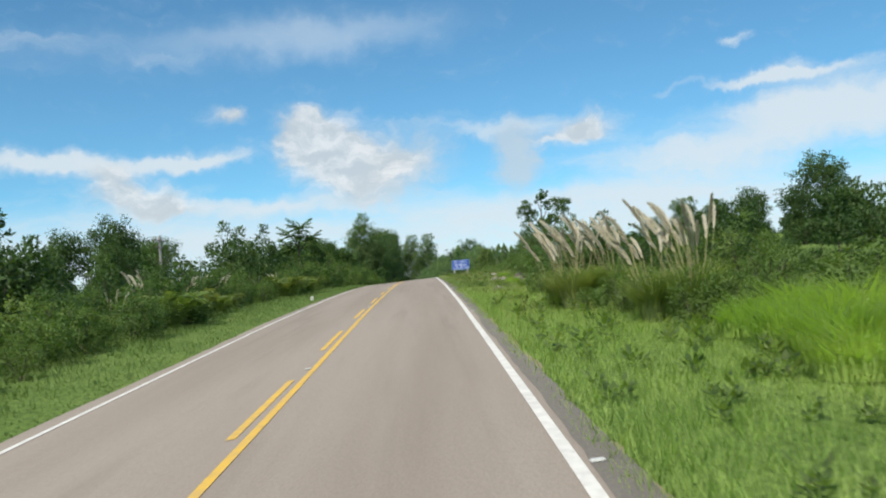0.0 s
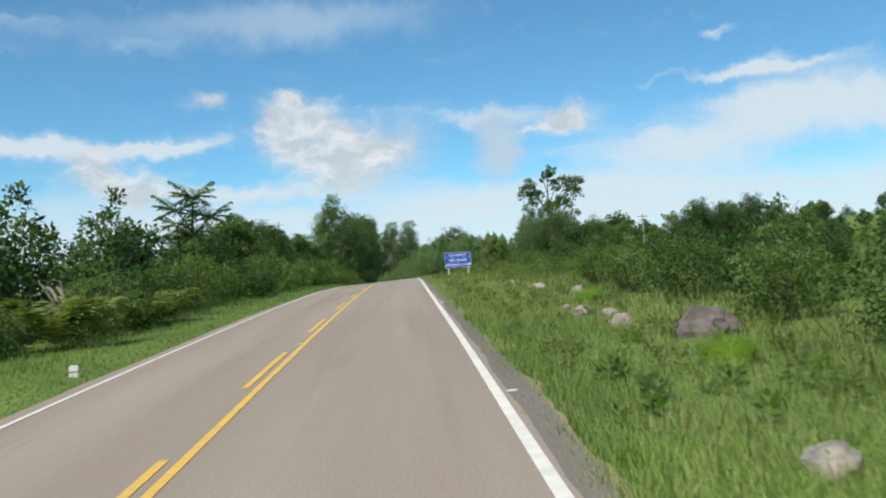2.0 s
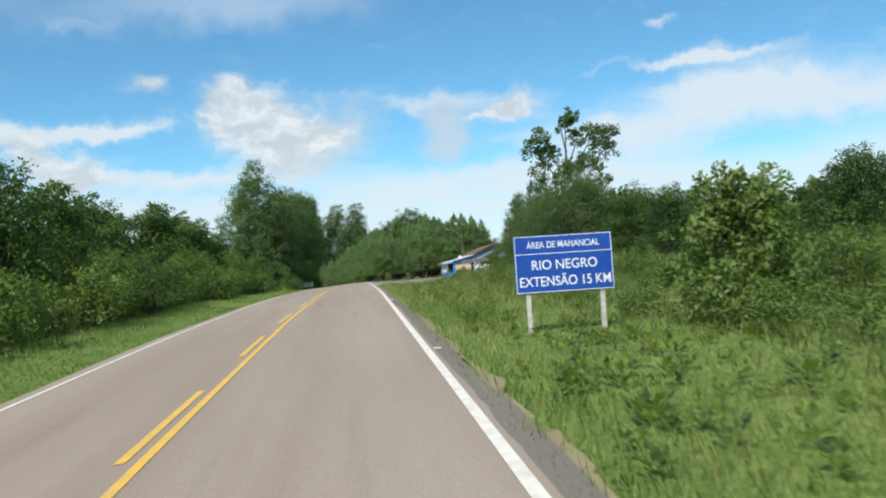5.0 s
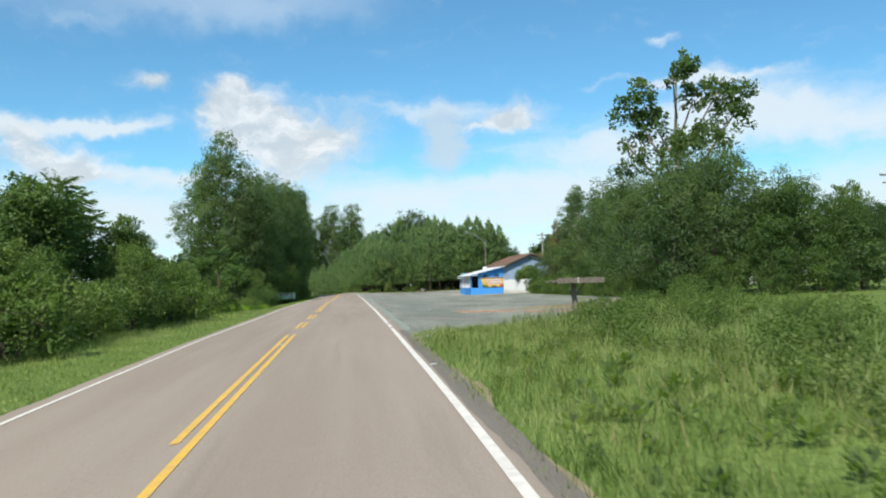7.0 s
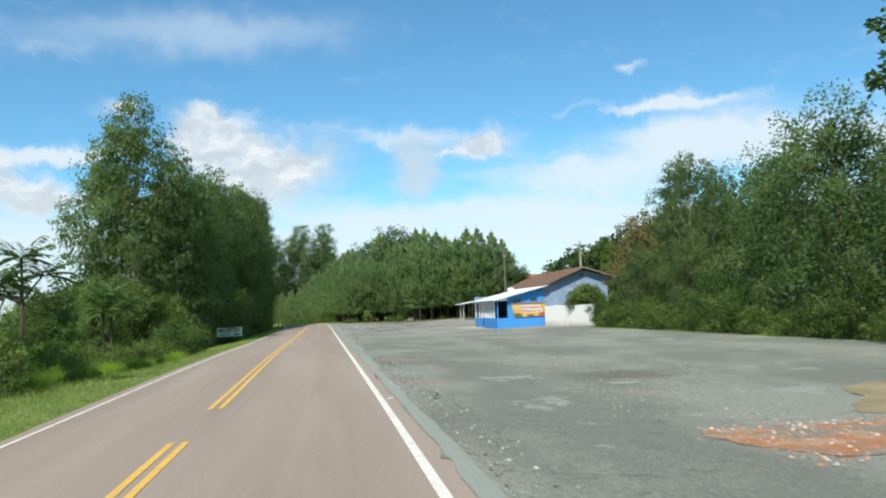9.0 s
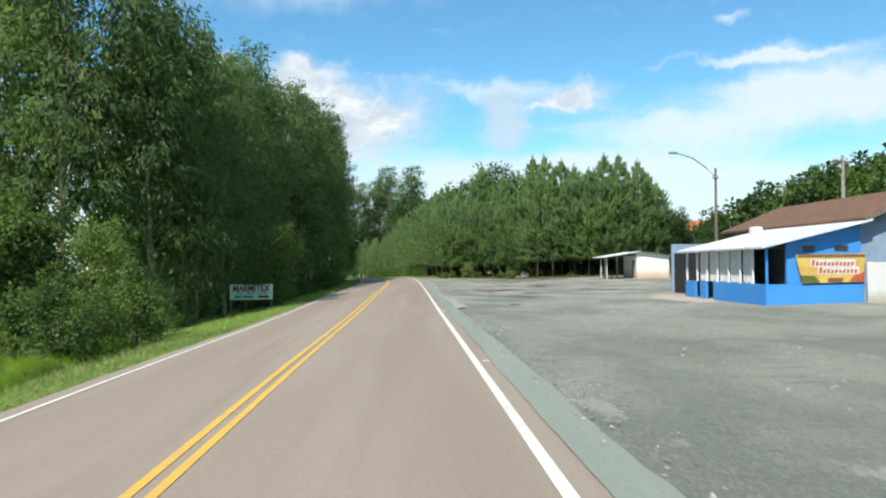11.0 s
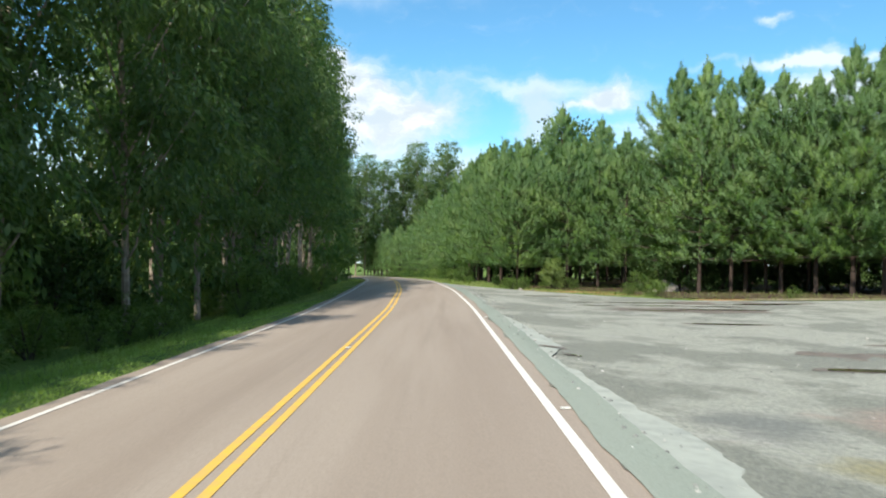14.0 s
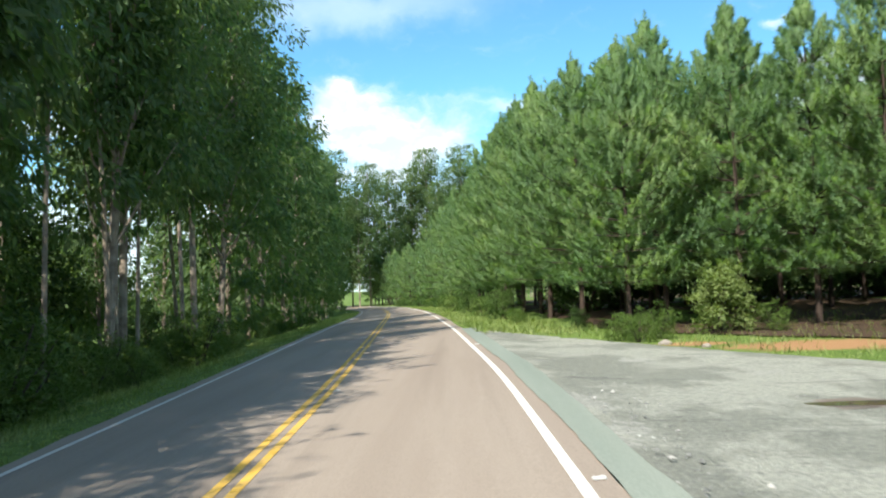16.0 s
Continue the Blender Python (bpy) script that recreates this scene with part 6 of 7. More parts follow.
KEEP = {}
rnd = random.Random(11)
DENSE = shrub_kind(1, 2.6, 2.8, 4200, 0.105, M_SHRUB, "dense dark green shrub beside the verge")
LOOSE = shrub_kind(2, 3.4, 2.6, 4200, 0.112, M_SHRUB, "tall loose green shrub in the roadside thicket", 6)
YOUNG = shrub_kind(3, 2.2, 2.6, 2900, 0.115, M_SHRUB_YELLOW, "bright yellow-green shrub by the roadside")
WISPY = shrub_kind(4, 3.0, 2.4, 2900, 0.165, M_SHRUB_YELLOW, "wispy light green shrub with thin leaves", 7, 0.22)
BIG = shrub_kind(5, 4.6, 4.2, 2500, 0.21, M_TREE, "large dark green bush in the thicket", 7, 0.5, "bush")
BACK_A = shrub_kind(32, 3.0, 2.9, 1500, 0.175, M_SHRUB, "green bush in the depth of the thicket", 4, 0.5, "bush")
BACK_B = shrub_kind(33, 3.4, 2.6, 1500, 0.175, M_TREE, "dark leafy bush in the depth of the thicket", 4, 0.5, "hedge_plant")
WEED = shrub_kind(34, 0.75, 1.7, 800, 0.075, M_WEED, "low leafy weed on the grassy bank", 3, 0.5, "weed")
WEED_DARK = shrub_kind(35, 0.95, 1.5, 800, 0.08, M_SHRUB_YELLOW, "low green leafy weed on the bank", 3, 0.5, "weed")
FERN = fern_kind(6)
TREE_A = broad_tree(7, 8.0, 6.4, 7000, 0.185, M_TREE, "rounded dark green tree", 0.25)
TREE_B = broad_tree(8, 7.0, 4.8, 6000, 0.16, M_SHRUB, "green roadside tree with an uneven crown", 0.2)
TREE_C = broad_tree(31, 9.5, 6.6, 6500, 0.185, M_SHRUB, "dense green tree in the roadside group", 0.12, 18)
ROUND = broad_tree(36, 4.3, 4.5, 9500, 0.20, M_SHRUB_YELLOW, "round bright green tree leaning over the yard wall", 0.5, 22)
TREE_LIGHT = broad_tree(43, 5.6, 4.4, 5600, 0.125, M_SHRUB_YELLOW, "light green young tree at the roadside", 0.12, 18)
ROUND_BUSH = broad_tree(42, 3.05, 2.5, 5200, 0.105, M_WEED, "round bright green bush behind the road sign", 0.06, 22)
TREE_HILL = broad_tree(38, 8.0, 6.4, 2600, 0.27, M_SHRUB_YELLOW, "light green tree on the wooded hill", 0.15, 12)
TREE_FAR = broad_tree(29, 8.0, 6.2, 1500, 0.39, M_TREE, "dark green tree on the wooded hill", 0.18, 11)
TREE_SPARSE = open_tree(9, 18.6, [(0.0, 0.97, 0.075), (-0.06, 0.90, 0.06), (-0.20, 0.78, 0.10), (-0.11, 0.77, 0.08), (0.20, 0.89, 0.105), (0.25, 0.77, 0.09), (0.08, 0.83, 0.065), (0.18, 0.67, 0.09),
                                 (0.29, 0.57, 0.07), (-0.22, 0.63, 0.09), (0.02, 0.62, 0.10), (-0.12, 0.52, 0.10), (0.12, 0.50, 0.10)], 11000, 0.27)
TREE_GREY = broad_tree(41, 9.5, 6.4, 11000, 0.15, M_EUC, "dense olive-green tree in the roadside group", 0.10, 22)
TREE_BROWN = broad_tree(10, 9, 6, 5200, 0.18, M_BROWN, "browning tree with half-dry leaves", 0.15)
FAN = fan_tree(12, 5.6)
EUC_FAR = euc_kind(30, 24, 4200, 0.14, 1.0, 0.085)
EUC_STAND = euc_kind(39, 26, 9000, 0.22, 0.85, 0.085)
EUC_SLIM = euc_kind(40, 19, 1500, 0.5, 1.1, 0.05)
EUC_WIDE = euc_kind(37, 23, 16000, 0.27, 0.66, 0.155)
EUC_A = euc_kind(13, 24, 11000, 0.24, 0.64)
EUC_B = euc_kind(14, 25, 11000, 0.36, 0.64)
EUC_C = euc_kind(15, 22, 11000, 0.16, 0.64)
PINE_A = pine_kind(16, 15, 16, 72, 0.032, 10)
PINE_B = pine_kind(17, 16, 17, 72, 0.032, 10)
PINE_C = pine_kind(18, 14, 15, 72, 0.032, 10)
PINE_FAR = pine_kind(28, 15, 13, 34, 0.055, 5)
LUSH = lush_kind(21)
PAMPAS_A = pampas_kind(19, 2.9, 11)
PAMPAS_B = pampas_kind(20, 2.5, 6)


def ox(off, y):
    return float(road_x(y)) + off


# tall eucalypts on the far verge, two deep, thinning behind
rnd.seed(101)
for k, y in enumerate(np.arange(241, 480, 4.6)):
    if y > 312 and k % 3 == 2:
        continue
    e = (EUC_A, EUC_B)[k % 2] if y > 312 else EUC_C
    grow(e if y < 345 else EUC_FAR, ox(-10.4 + rnd.uniform(-0.7, 0.9) - (2.2 if 254 < y < 284 else 0.0), y), y, rnd.uniform(0.74, 0.83) if y < 265 else rnd.uniform(0.96, 1.08))
    if (y < 280 and k % 2 == 0) or k % 3 == 0:
        grow(EUC_FAR if y > 345 else EUC_C, ox(-15.0 + rnd.uniform(-1, 1), y + 2), y + 2, rnd.uniform(0.72, 0.84))
for x, y, s in ((-12.6, 247, 0.8), (-11.8, 260.5, 0.82), (-11.0, 238.5, 0.88)):
    grow(EUC_C, x, y, s)
grow(EUC_WIDE, -14.9, 236, 1.0, turn=20)
grow(EUC_WIDE, -17.6, 238, 0.84, turn=200)
for y in np.arange(248, 300, 13.0):
    grow(TREE_FAR, ox(-22 + rnd.uniform(-1.5, 1.5), y), y, rnd.uniform(0.9, 1.3))
for y in np.arange(272, 350, 4.2):
    grow((TREE_HILL, BACK_A)[rnd.randrange(2)], ox(rnd.uniform(-24, -18), y), y, rnd.uniform(0.5, 0.8))
for y in np.arange(305, 440, 12.0):
    grow(TREE_FAR, ox(-34 + rnd.uniform(-4, 4), y), y, rnd.uniform(0.7, 1.0))
for k in range(13):
    y = 297 + k * 3.8 + rnd.uniform(-1, 1)
    grow(EUC_SLIM, ox(rnd.uniform(-17, -8.6), y), y, rnd.uniform(0.8, 1.05))
for y in np.arange(284, 372, 3.4):
    grow((TREE_HILL, BIG, TREE_HILL, BACK_A)[rnd.randrange(4)], ox(rnd.uniform(-31, -24), y), y, rnd.uniform(0.85, 1.25))
for y in np.arange(286, 318, 1.9):
    grow((BIG, BACK_B, BIG, BACK_A)[rnd.randrange(4)], ox(rnd.uniform(-17, -11.5), y), y, rnd.uniform(0.9, 1.5))
for x, y, s in ((-16.5, 317, 1.5), (-18.5, 321.5, 1.6), (-17, 326, 1.4), (-20, 330, 1.7), (-22.5, 320, 1.6), (-21.5, 336, 1.8), (-25, 327, 1.8), (-24, 313, 1.7), (-19.5, 313, 1.6)):
    grow(BIG, ox(x + 1.0, y), y, s)
for x, y, s in ((-22.5, 340, 1.15), (-24.9, 348, 1.15), (-24.5, 352, 1.15), (-20.7, 334, 1.15)):
    grow(TREE_A, x, y, s)
# the far stand where the road bends away
rnd.seed(102)
for k in range(16):
    y = 508 + rnd.uniform(0, 50)
    x = -44 + k * 3.4
    grow(EUC_STAND, x + rnd.uniform(-1, 1), y, (1.30 + 0.22 * math.sin(k * 1.9) + (0.12 if k > 9 else 0.0)) * rnd.uniform(0.95, 1.05))
# woods that close the view where the road bends
rnd.seed(103)
for k in range(46):
    x, y = rnd.uniform(-85, 30), rnd.uniform(455, 600)
    if abs(x - float(road_x(y))) < 11:
        x -= 24
    grow((EUC_FAR, EUC_FAR, EUC_FAR, TREE_FAR)[k % 4], x, y, rnd.uniform(0.75, 1.1) * (1.4 if k % 4 > 2 else 1.0))
# low growth that closes the far verges
rnd.seed(140)
for y in np.arange(376, 486, 3.0):
    grow((BACK_A, YOUNG, BACK_A)[rnd.randrange(3)], ox(rnd.uniform(7.6, 9.6), y), y, rnd.uniform(0.6, 1.0))
for k in range(26):
    x = -52 + k * 2.6
    y = 478 + rnd.uniform(0, 14)
    if abs(x - float(road_x(y))) > 6.5:
        grow((BIG, BACK_A, TREE_HILL)[k % 3], x, y, rnd.uniform(0.7, 1.1))
# lit growth and slim poles at the edge of the tall trees
rnd.seed(141)
for y in np.arange(294, 340, 1.5):
    grow((WEED, YOUNG, WEED, FERN, WISPY)[rnd.randrange(5)], ox(rnd.uniform(-8.6, -7.0), y), y, rnd.uniform(0.42, 0.62) * (2.2 if rnd.random() < 0.4 else 1.0))
for k in range(7):
    y = 301 + k * 4.6 + rnd.uniform(-0.8, 0.8)
    grow(EUC_SLIM, ox(rnd.uniform(-10.5, -8.4), y), y, rnd.uniform(0.6, 0.8), sz=rnd.uniform(0.9, 1.05))
# understorey below the eucalypts
rnd.seed(104)
for y in np.arange(226, 400, 3.4):
    grow((YOUNG, WISPY, YOUNG, LOOSE)[rnd.randrange(4)] if y < 330 else BACK_A, ox(rnd.uniform(-11.6, -9.0), y), y, rnd.uniform(0.42, 0.85))
    if int(y) % 2:
        grow((BIG, BACK_B)[int(y) % 3 > 0], ox(rnd.uniform(-18, -14), y), y, rnd.uniform(0.6, 0.9))

for y in np.arange(262, 345, 1.9):
    grow((WISPY, YOUNG, FERN, WISPY, YOUNG)[rnd.randrange(5)], ox(rnd.uniform(-13.5, -8.2), y), y, rnd.uniform(0.4, 0.8))
for x, y, s, t in ((-8.1, 260.2, 1.1, TREE_LIGHT), (-7.9, 256.5, 1.45, WISPY), (-8.6, 254.6, 1.2, YOUNG), (-8.8, 258.4, 1.0, YOUNG)):
    grow(t, x, y, s)

# thicket on the far side of the road, up the hill
rnd.seed(105)
for y in np.arange(9, 226, 3.0):
    h = float(np.interp(y, [9, 30, 60, 85, 110, 135, 150, 170, 185, 205, 226], [0.70, 0.92, 1.0, 1.15, 1.2, 1.2, 1.3, 1.35, 0.85, 0.85, 1.0]))
    back = 1.2 if y < 60 else 0.0
    if 98 < y < 178 and rnd.random() < 0.5:
        grow(TREE_LIGHT, ox(-9.2 + rnd.uniform(-0.8, 0.6), y), y, h * rnd.uniform(0.42, 0.58))
    grow((DENSE, LOOSE, WISPY, DENSE, YOUNG, BACK_A)[rnd.randrange(6)] if y < 98 else (YOUNG, WISPY, YOUNG, LOOSE)[rnd.randrange(4)], ox(-8.6 - back + rnd.uniform(-0.8, 0.7), y), y, h * rnd.uniform(0.75, 1.1))
    grow((BACK_A, BIG, BACK_B)[rnd.randrange(3)] if y < 98 else (TREE_LIGHT, TREE_B, BACK_A)[rnd.randrange(3)], ox(-12.2 - back + rnd.uniform(-1, 1), y + 1), y + 1, h * (rnd.uniform(0.9, 1.25) if y < 98 else rnd.uniform(0.62, 0.82)))
    if (y < 70 or int(y) % 3 == 0) and not 172 < y < 212:
        grow((BIG, BACK_B, TREE_FAR if y > 110 else BACK_A)[rnd.randrange(3)], ox(-17 + rnd.uniform(-2, 2), y), y, (0.75 if y < 70 else 0.95) * rnd.uniform(0.85, 1.1))
for y in np.arange(182, 226, 2.6):
    grow(LUSH, ox(rnd.uniform(-8.2, -7.0), y), y, rnd.uniform(0.5, 0.9))
for y in np.arange(8, 70, 2.3):
    if rnd.random() < 0.72:
        continue
    grow(FERN, ox(-7.5 + rnd.uniform(-0.6, 0.5), y), y, rnd.uniform(0.8, 1.25))
for x, y, s, t in ((-6.6, 9.0, 0.45, YOUNG), (-6.9, 11.0, 0.5, WISPY), (-6.7, 13.2, 0.4, FERN), (-6.9, 15.5, 0.42, YOUNG), (-6.6, 17.6, 0.36, WISPY), (-7.2, 20.0, 0.6, YOUNG), (-7.3, 23.0, 0.6, WISPY), (-7.2, 26.5, 0.65, DENSE), (-7.4, 30, 0.6, YOUNG), (-7.3, 33, 0.6, DENSE)):
    grow(t, x, y, s)
for x, y, s, t in ((-25.5, 76, 1.05, TREE_A), (-29, 74, 0.95, TREE_A), (-22, 66, 0.7, TREE_A), (-19, 100, 0.72, TREE_B), (-12.8, 113, 0.95, TREE_B), (-13.5, 119, 1.0, TREE_B), (-11.5, 124, 0.95, TREE_B),
                   (-12, 131, 0.95, TREE_B), (-10.5, 104, 0.75, TREE_B), (-14, 139, 0.85, TREE_A), (-11, 90, 0.62, TREE_B), (-34, 60, 0.9, TREE_A), (-40, 85, 1.0, TREE_A), (-17.8, 96, 0.8, TREE_B),
                   (-13, 150, 0.75, TREE_B), (-12.8, 164, 0.95, TREE_B), (-14.5, 178, 0.8, TREE_B), (-17, 226, 0.95, TREE_LIGHT), (-13.0, 215, 1.1, TREE_LIGHT), (-12.2, 222, 1.1, TREE_LIGHT), (-10.4, 228, 0.9, TREE_LIGHT), (-48, 140, 1, TREE_A), (-12.4, 92, 0.55, TREE_C), (-12.8, 99, 0.6, TREE_C), (-11.8, 108, 0.72, TREE_C), (-10.8, 116, 0.7, TREE_C), (-26.5, 88, 0.9, TREE_A), (-30, 92, 1.0, TREE_A), (-24, 84, 0.72, TREE_C), (-33, 98, 0.9, TREE_C)):
    grow(t, x, y, s)
for x, y, s in ((-9.8, 82.5, 1.25), (-11.3, 84.5, 1.0), (-11.7, 160, 1.25), (-16.4, 174, 1.75), (-14.2, 170, 1.45), (-8.1, 186, 0.95), (-9.6, 188, 0.85), (-8.2, 198, 0.8), (-9.4, 205, 0.9)):
    grow(FAN, x, y, s)
for k in range(9):
    y = 34 + k * 3.6 + rnd.uniform(-1, 1)
    grow(PAMPAS_B, ox(rnd.uniform(-12.5, -8.3), y), y, rnd.uniform(0.7, 0.95))

# near side, from the start to the sign
rnd.seed(106)
for x, y, s in ((6.9, 23.9, 0.93), (7.5, 24.6, 0.95), (6.75, 25.4, 0.82), (8.2, 24.0, 0.95), (7.8, 18.3, 0.86), (8.5, 17.8, 0.93), (9.1, 19.0, 0.92)):
    grow(PAMPAS_A, x, y, s)
for x, y, s in ((8.0, 9.2, 0.8), (8.4, 10.6, 0.95), (9.4, 9.9, 1.05), (8.5, 12.2, 0.95), (9.6, 12.4, 1.15), (10.8, 11.8, 1.2), (8.4, 13.9, 0.8), (9.4, 14.3, 0.9), (8.2, 7.4, 0.85), (6.9, 25.2, 0.5), (7.2, 44.5, 0.5), (8.0, 57.5, 0.5)):
    grow(LUSH, x, y, s)
for x, y, s, t in ((7.9, 16.4, 0.42, WISPY), (8.6, 16.0, 0.5, YOUNG), (9.6, 16.8, 0.6, WISPY), (7.4, 20.8, 0.45, WISPY), (8.2, 21.4, 0.55, YOUNG), (9.2, 20.6, 0.6, DENSE), (6.9, 22.6, 0.32, YOUNG), (10.6, 14.2, 0.70, YOUNG), (10.2, 19.5, 0.75, WISPY), (9.6, 22.4, 0.7, WISPY), (9.9, 26.2, 0.85, DENSE), (7.7, 29.6, 0.78, DENSE), (8.6, 31.5, 0.85, DENSE), (8, 34, 0.68, LOOSE),
                   (9.4, 33, 0.78, LOOSE), (8.9, 36.8, 0.89, DENSE), (10, 38.5, 1.02, DENSE), (10.4, 42, 0.68, LOOSE), (10.4, 45.5, 0.81, DENSE), (9.9, 49, 0.68, WISPY), (11.2, 51.5, 0.85, BACK_A),
                   (10.2, 54.8, 0.72, DENSE), (11.5, 57.5, 0.65, LOOSE), (9.6, 59.2, 0.64, WISPY), (10.8, 62, 0.77, DENSE), (9.9, 65.2, 0.68, WISPY), (11.2, 68, 0.60, LOOSE), (10.8, 71.2, 0.45, WISPY),
                   (11.6, 73.6, 0.5, WISPY), (10.4, 76.4, 0.35, WISPY), (11.4, 79, 0.42, YOUNG), (12.6, 80.5, 0.40, WISPY), (13.1, 90.2, 0.85, DENSE), (14.6, 89.0, 0.7, LOOSE), (12.6, 100.5, 0.75, WISPY), (13.8, 101.5, 0.7, DENSE), (12.4, 85, 0.36, WISPY), (14.3, 87, 0.40, YOUNG), (13.4, 91, 0.42, WISPY),
                   (14.2, 95, 0.45, YOUNG), (13.4, 100, 0.45, WISPY), (9.75, 98.5, 1.0, ROUND_BUSH), (12.6, 107, 0.6, YOUNG), (12.8, 114, 0.6, YOUNG)):
    grow(t, ox(x, y), y, s)
for k in range(34):
    y = 26 + k * 3.6
    grow((BIG, BACK_A, BACK_B, BACK_A)[rnd.randrange(4)] if y < 72 else (YOUNG, WISPY, BACK_A)[rnd.randrange(3)], ox(rnd.uniform(14, 19) if y < 72 else rnd.uniform(15, 22), y), y, rnd.uniform(0.42, 0.62) * (1.0 if y < 60 else 0.72))
for k in range(20):
    y = 28 + k * 7.5
    grow((BIG, TREE_FAR, TREE_FAR)[rnd.randrange(3)], ox(rnd.uniform(21, 33), y), y, rnd.uniform(0.4, 0.55) * (1.0 if y < 66 else 0.4 if y < 130 else 0.65))
for x, y, s, t in ((37, 70, 0.95, TREE_A), (33, 66, 0.55, TREE_A), (34.5, 80, 0.72, TREE_A), (22, 60, 0.62, TREE_B), (24.3, 61, 0.6, TREE_B), (24.2, 140, 0.62, TREE_A), (45, 153, 0.8, TREE_A), (43, 148, 0.95, TREE_A), (47.5, 150, 0.9, TREE_A), (50.5, 146, 0.95, TREE_A)):
    grow(t, x, y, s)
# leafy weeds in the verge
rnd.seed(107)
rosettes("weeds", 900, 3, 142, 4.3, 9.2, 26, 0.10, M_WEED, "small broad-leaved weeds among the verge grass", 61)
rosettes("weeds", 420, 3, 142, 4.6, 9.6, 30, 0.12, M_SHRUB_YELLOW, "darker leafy weeds among the verge grass", 62)
# low weeds on the bank before the stop
rnd.seed(108)
for k in range(170):
    y = rnd.uniform(76, 158)
    lo = 8.6 if y < 140 else 7.5 + 0.45 * (y - 140)
    if 88 < y < 101:
        lo = 9.5
    grow((WEED, WEED_DARK, WEED)[k % 3], ox(lo + 8.5 * rnd.random() ** 1.3, y), y, rnd.uniform(0.5, 1.0))
for k in range(26):
    y = 104 + k * 1.9
    grow((YOUNG, WISPY, FERN, WISPY)[k % 4], ox(rnd.uniform(10.5, 16), y), y, rnd.uniform(0.28, 0.45))
for k in range(16):
    y = 154 + k * 1.3
    grow((YOUNG, WISPY, DENSE)[k % 3], ox(rnd.uniform(13.5 + 0.55 * k, 19 + 0.6 * k), y), y, rnd.uniform(0.3, 0.55))

# the group with the tall open tree, and the bushes down to the yard wall
rnd.seed(109)
grow(TREE_SPARSE, 28.6, 183.0, 1.0, turn=0)
for x, y, s, t in ((25.2, 176, 1.02, TREE_GREY), (28.5, 177, 1.15, TREE_GREY), (32.5, 178, 0.85, TREE_GREY), (24.6, 181, 0.90, TREE_GREY), (36, 180, 0.95, TREE_GREY), (33.5, 174.5, 0.8, TREE_C), (37.0, 175, 0.7, TREE_C), (31, 187, 1.2, TREE_GREY), (26.4, 190, 1.12, TREE_GREY),
                   (38, 172, 0.6, TREE_A), (30, 172, 0.75, TREE_B), (35, 192, 0.95, TREE_A), (29, 199, 1.1, TREE_GREY), (39.4, 309.5, 1.05, TREE_A), (25.8, 205, 0.62, TREE_GREY), (25.6, 213, 0.6, TREE_GREY)):
    grow(t, x, y, s)
for x, y, s in ((27.8, 212, 0.52), (30.2, 211, 0.5), (27.0, 208, 0.5), (33, 214, 0.5)):
    grow(EUC_C, x, y, s)
for x, y, s, t in ((24.6, 172.5, 0.8, YOUNG), (26.6, 171.5, 0.9, DENSE), (29.5, 170.5, 0.9, DENSE), (33, 169, 1.0, YOUNG), (35.5, 170, 0.9, BIG), (38.5, 169, 0.6, BIG), (41.5, 170, 0.5, BIG), (31.2, 171.5, 1.2, LOOSE), (34.5, 173, 1.2, LOOSE), (27.8, 173, 1.1, LOOSE), (44, 172, 0.5, BIG), (24.0, 170.0, 0.7, DENSE), (28.4, 204, 1.1, YOUNG), (27.6, 208.5, 1.0, DENSE), (26.9, 212.2, 1.0, LOOSE), (26.2, 216.2, 1.0, YOUNG),
                   (26.0, 219.8, 0.95, DENSE), (29.2, 200.5, 1.0, LOOSE), (30.0, 207, 1.2, BIG), (25.4, 225.6, 0.72, ROUND)):
    grow(t, x, y, s)
grow(TREE_BROWN, 28.4, 219.5, 0.9)
grow(TREE_BROWN, 31.5, 226, 1.0)
# bushes along the paving's far edge
rnd.seed(110)
for k in range(30):
    y = 177 + k * 1.5
    x = float(np.interp(y, [176, 190, 217, 222], [22.4, 23.0, 23.6, 24.6]))
    grow((YOUNG, YOUNG, WISPY, LOOSE)[rnd.randrange(4)], x + rnd.uniform(0.4, 1.6), y, rnd.uniform(0.5, 0.95))
for k in range(22):
    y = 170 + k * 2.2
    grow((WEED, WEED_DARK)[k % 2], float(np.interp(y, [170, 176, 190, 217], [16.5, 22.4, 22.9, 23.4])) + rnd.uniform(0, 0.8), y, rnd.uniform(0.5, 0.9))
# hedge and scrub on the rise away from the road
rnd.seed(111)
for y in np.arange(24, 118, 3.1):
    grow((BIG, BACK_B, BACK_A)[rnd.randrange(3)], ox(rnd.uniform(27, 36), y), y, rnd.uniform(0.55, 0.8) * (1.0 if y < 66 else 0.3))
for k in range(36):
    y = rnd.uniform(125, 240)
    grow((BIG, BACK_B, TREE_HILL)[k % 3], ox(rnd.uniform(46, 78), y), y, rnd.uniform(0.55, 0.85))
# bushes on the open rise
rnd.seed(131)
for k in range(60):
    y = rnd.uniform(56, 132)
    if y < 76:
        grow((BACK_A, YOUNG, WISPY, BIG)[k % 4], ox(rnd.uniform(16.5, 30), y), y, rnd.uniform(0.3, 0.45))
    else:
        grow((WEED, WEED_DARK, YOUNG)[k % 3], ox(rnd.uniform(15, 34), y), y, rnd.uniform(0.8, 1.3) * (0.28 if k % 3 == 2 else 1.0))
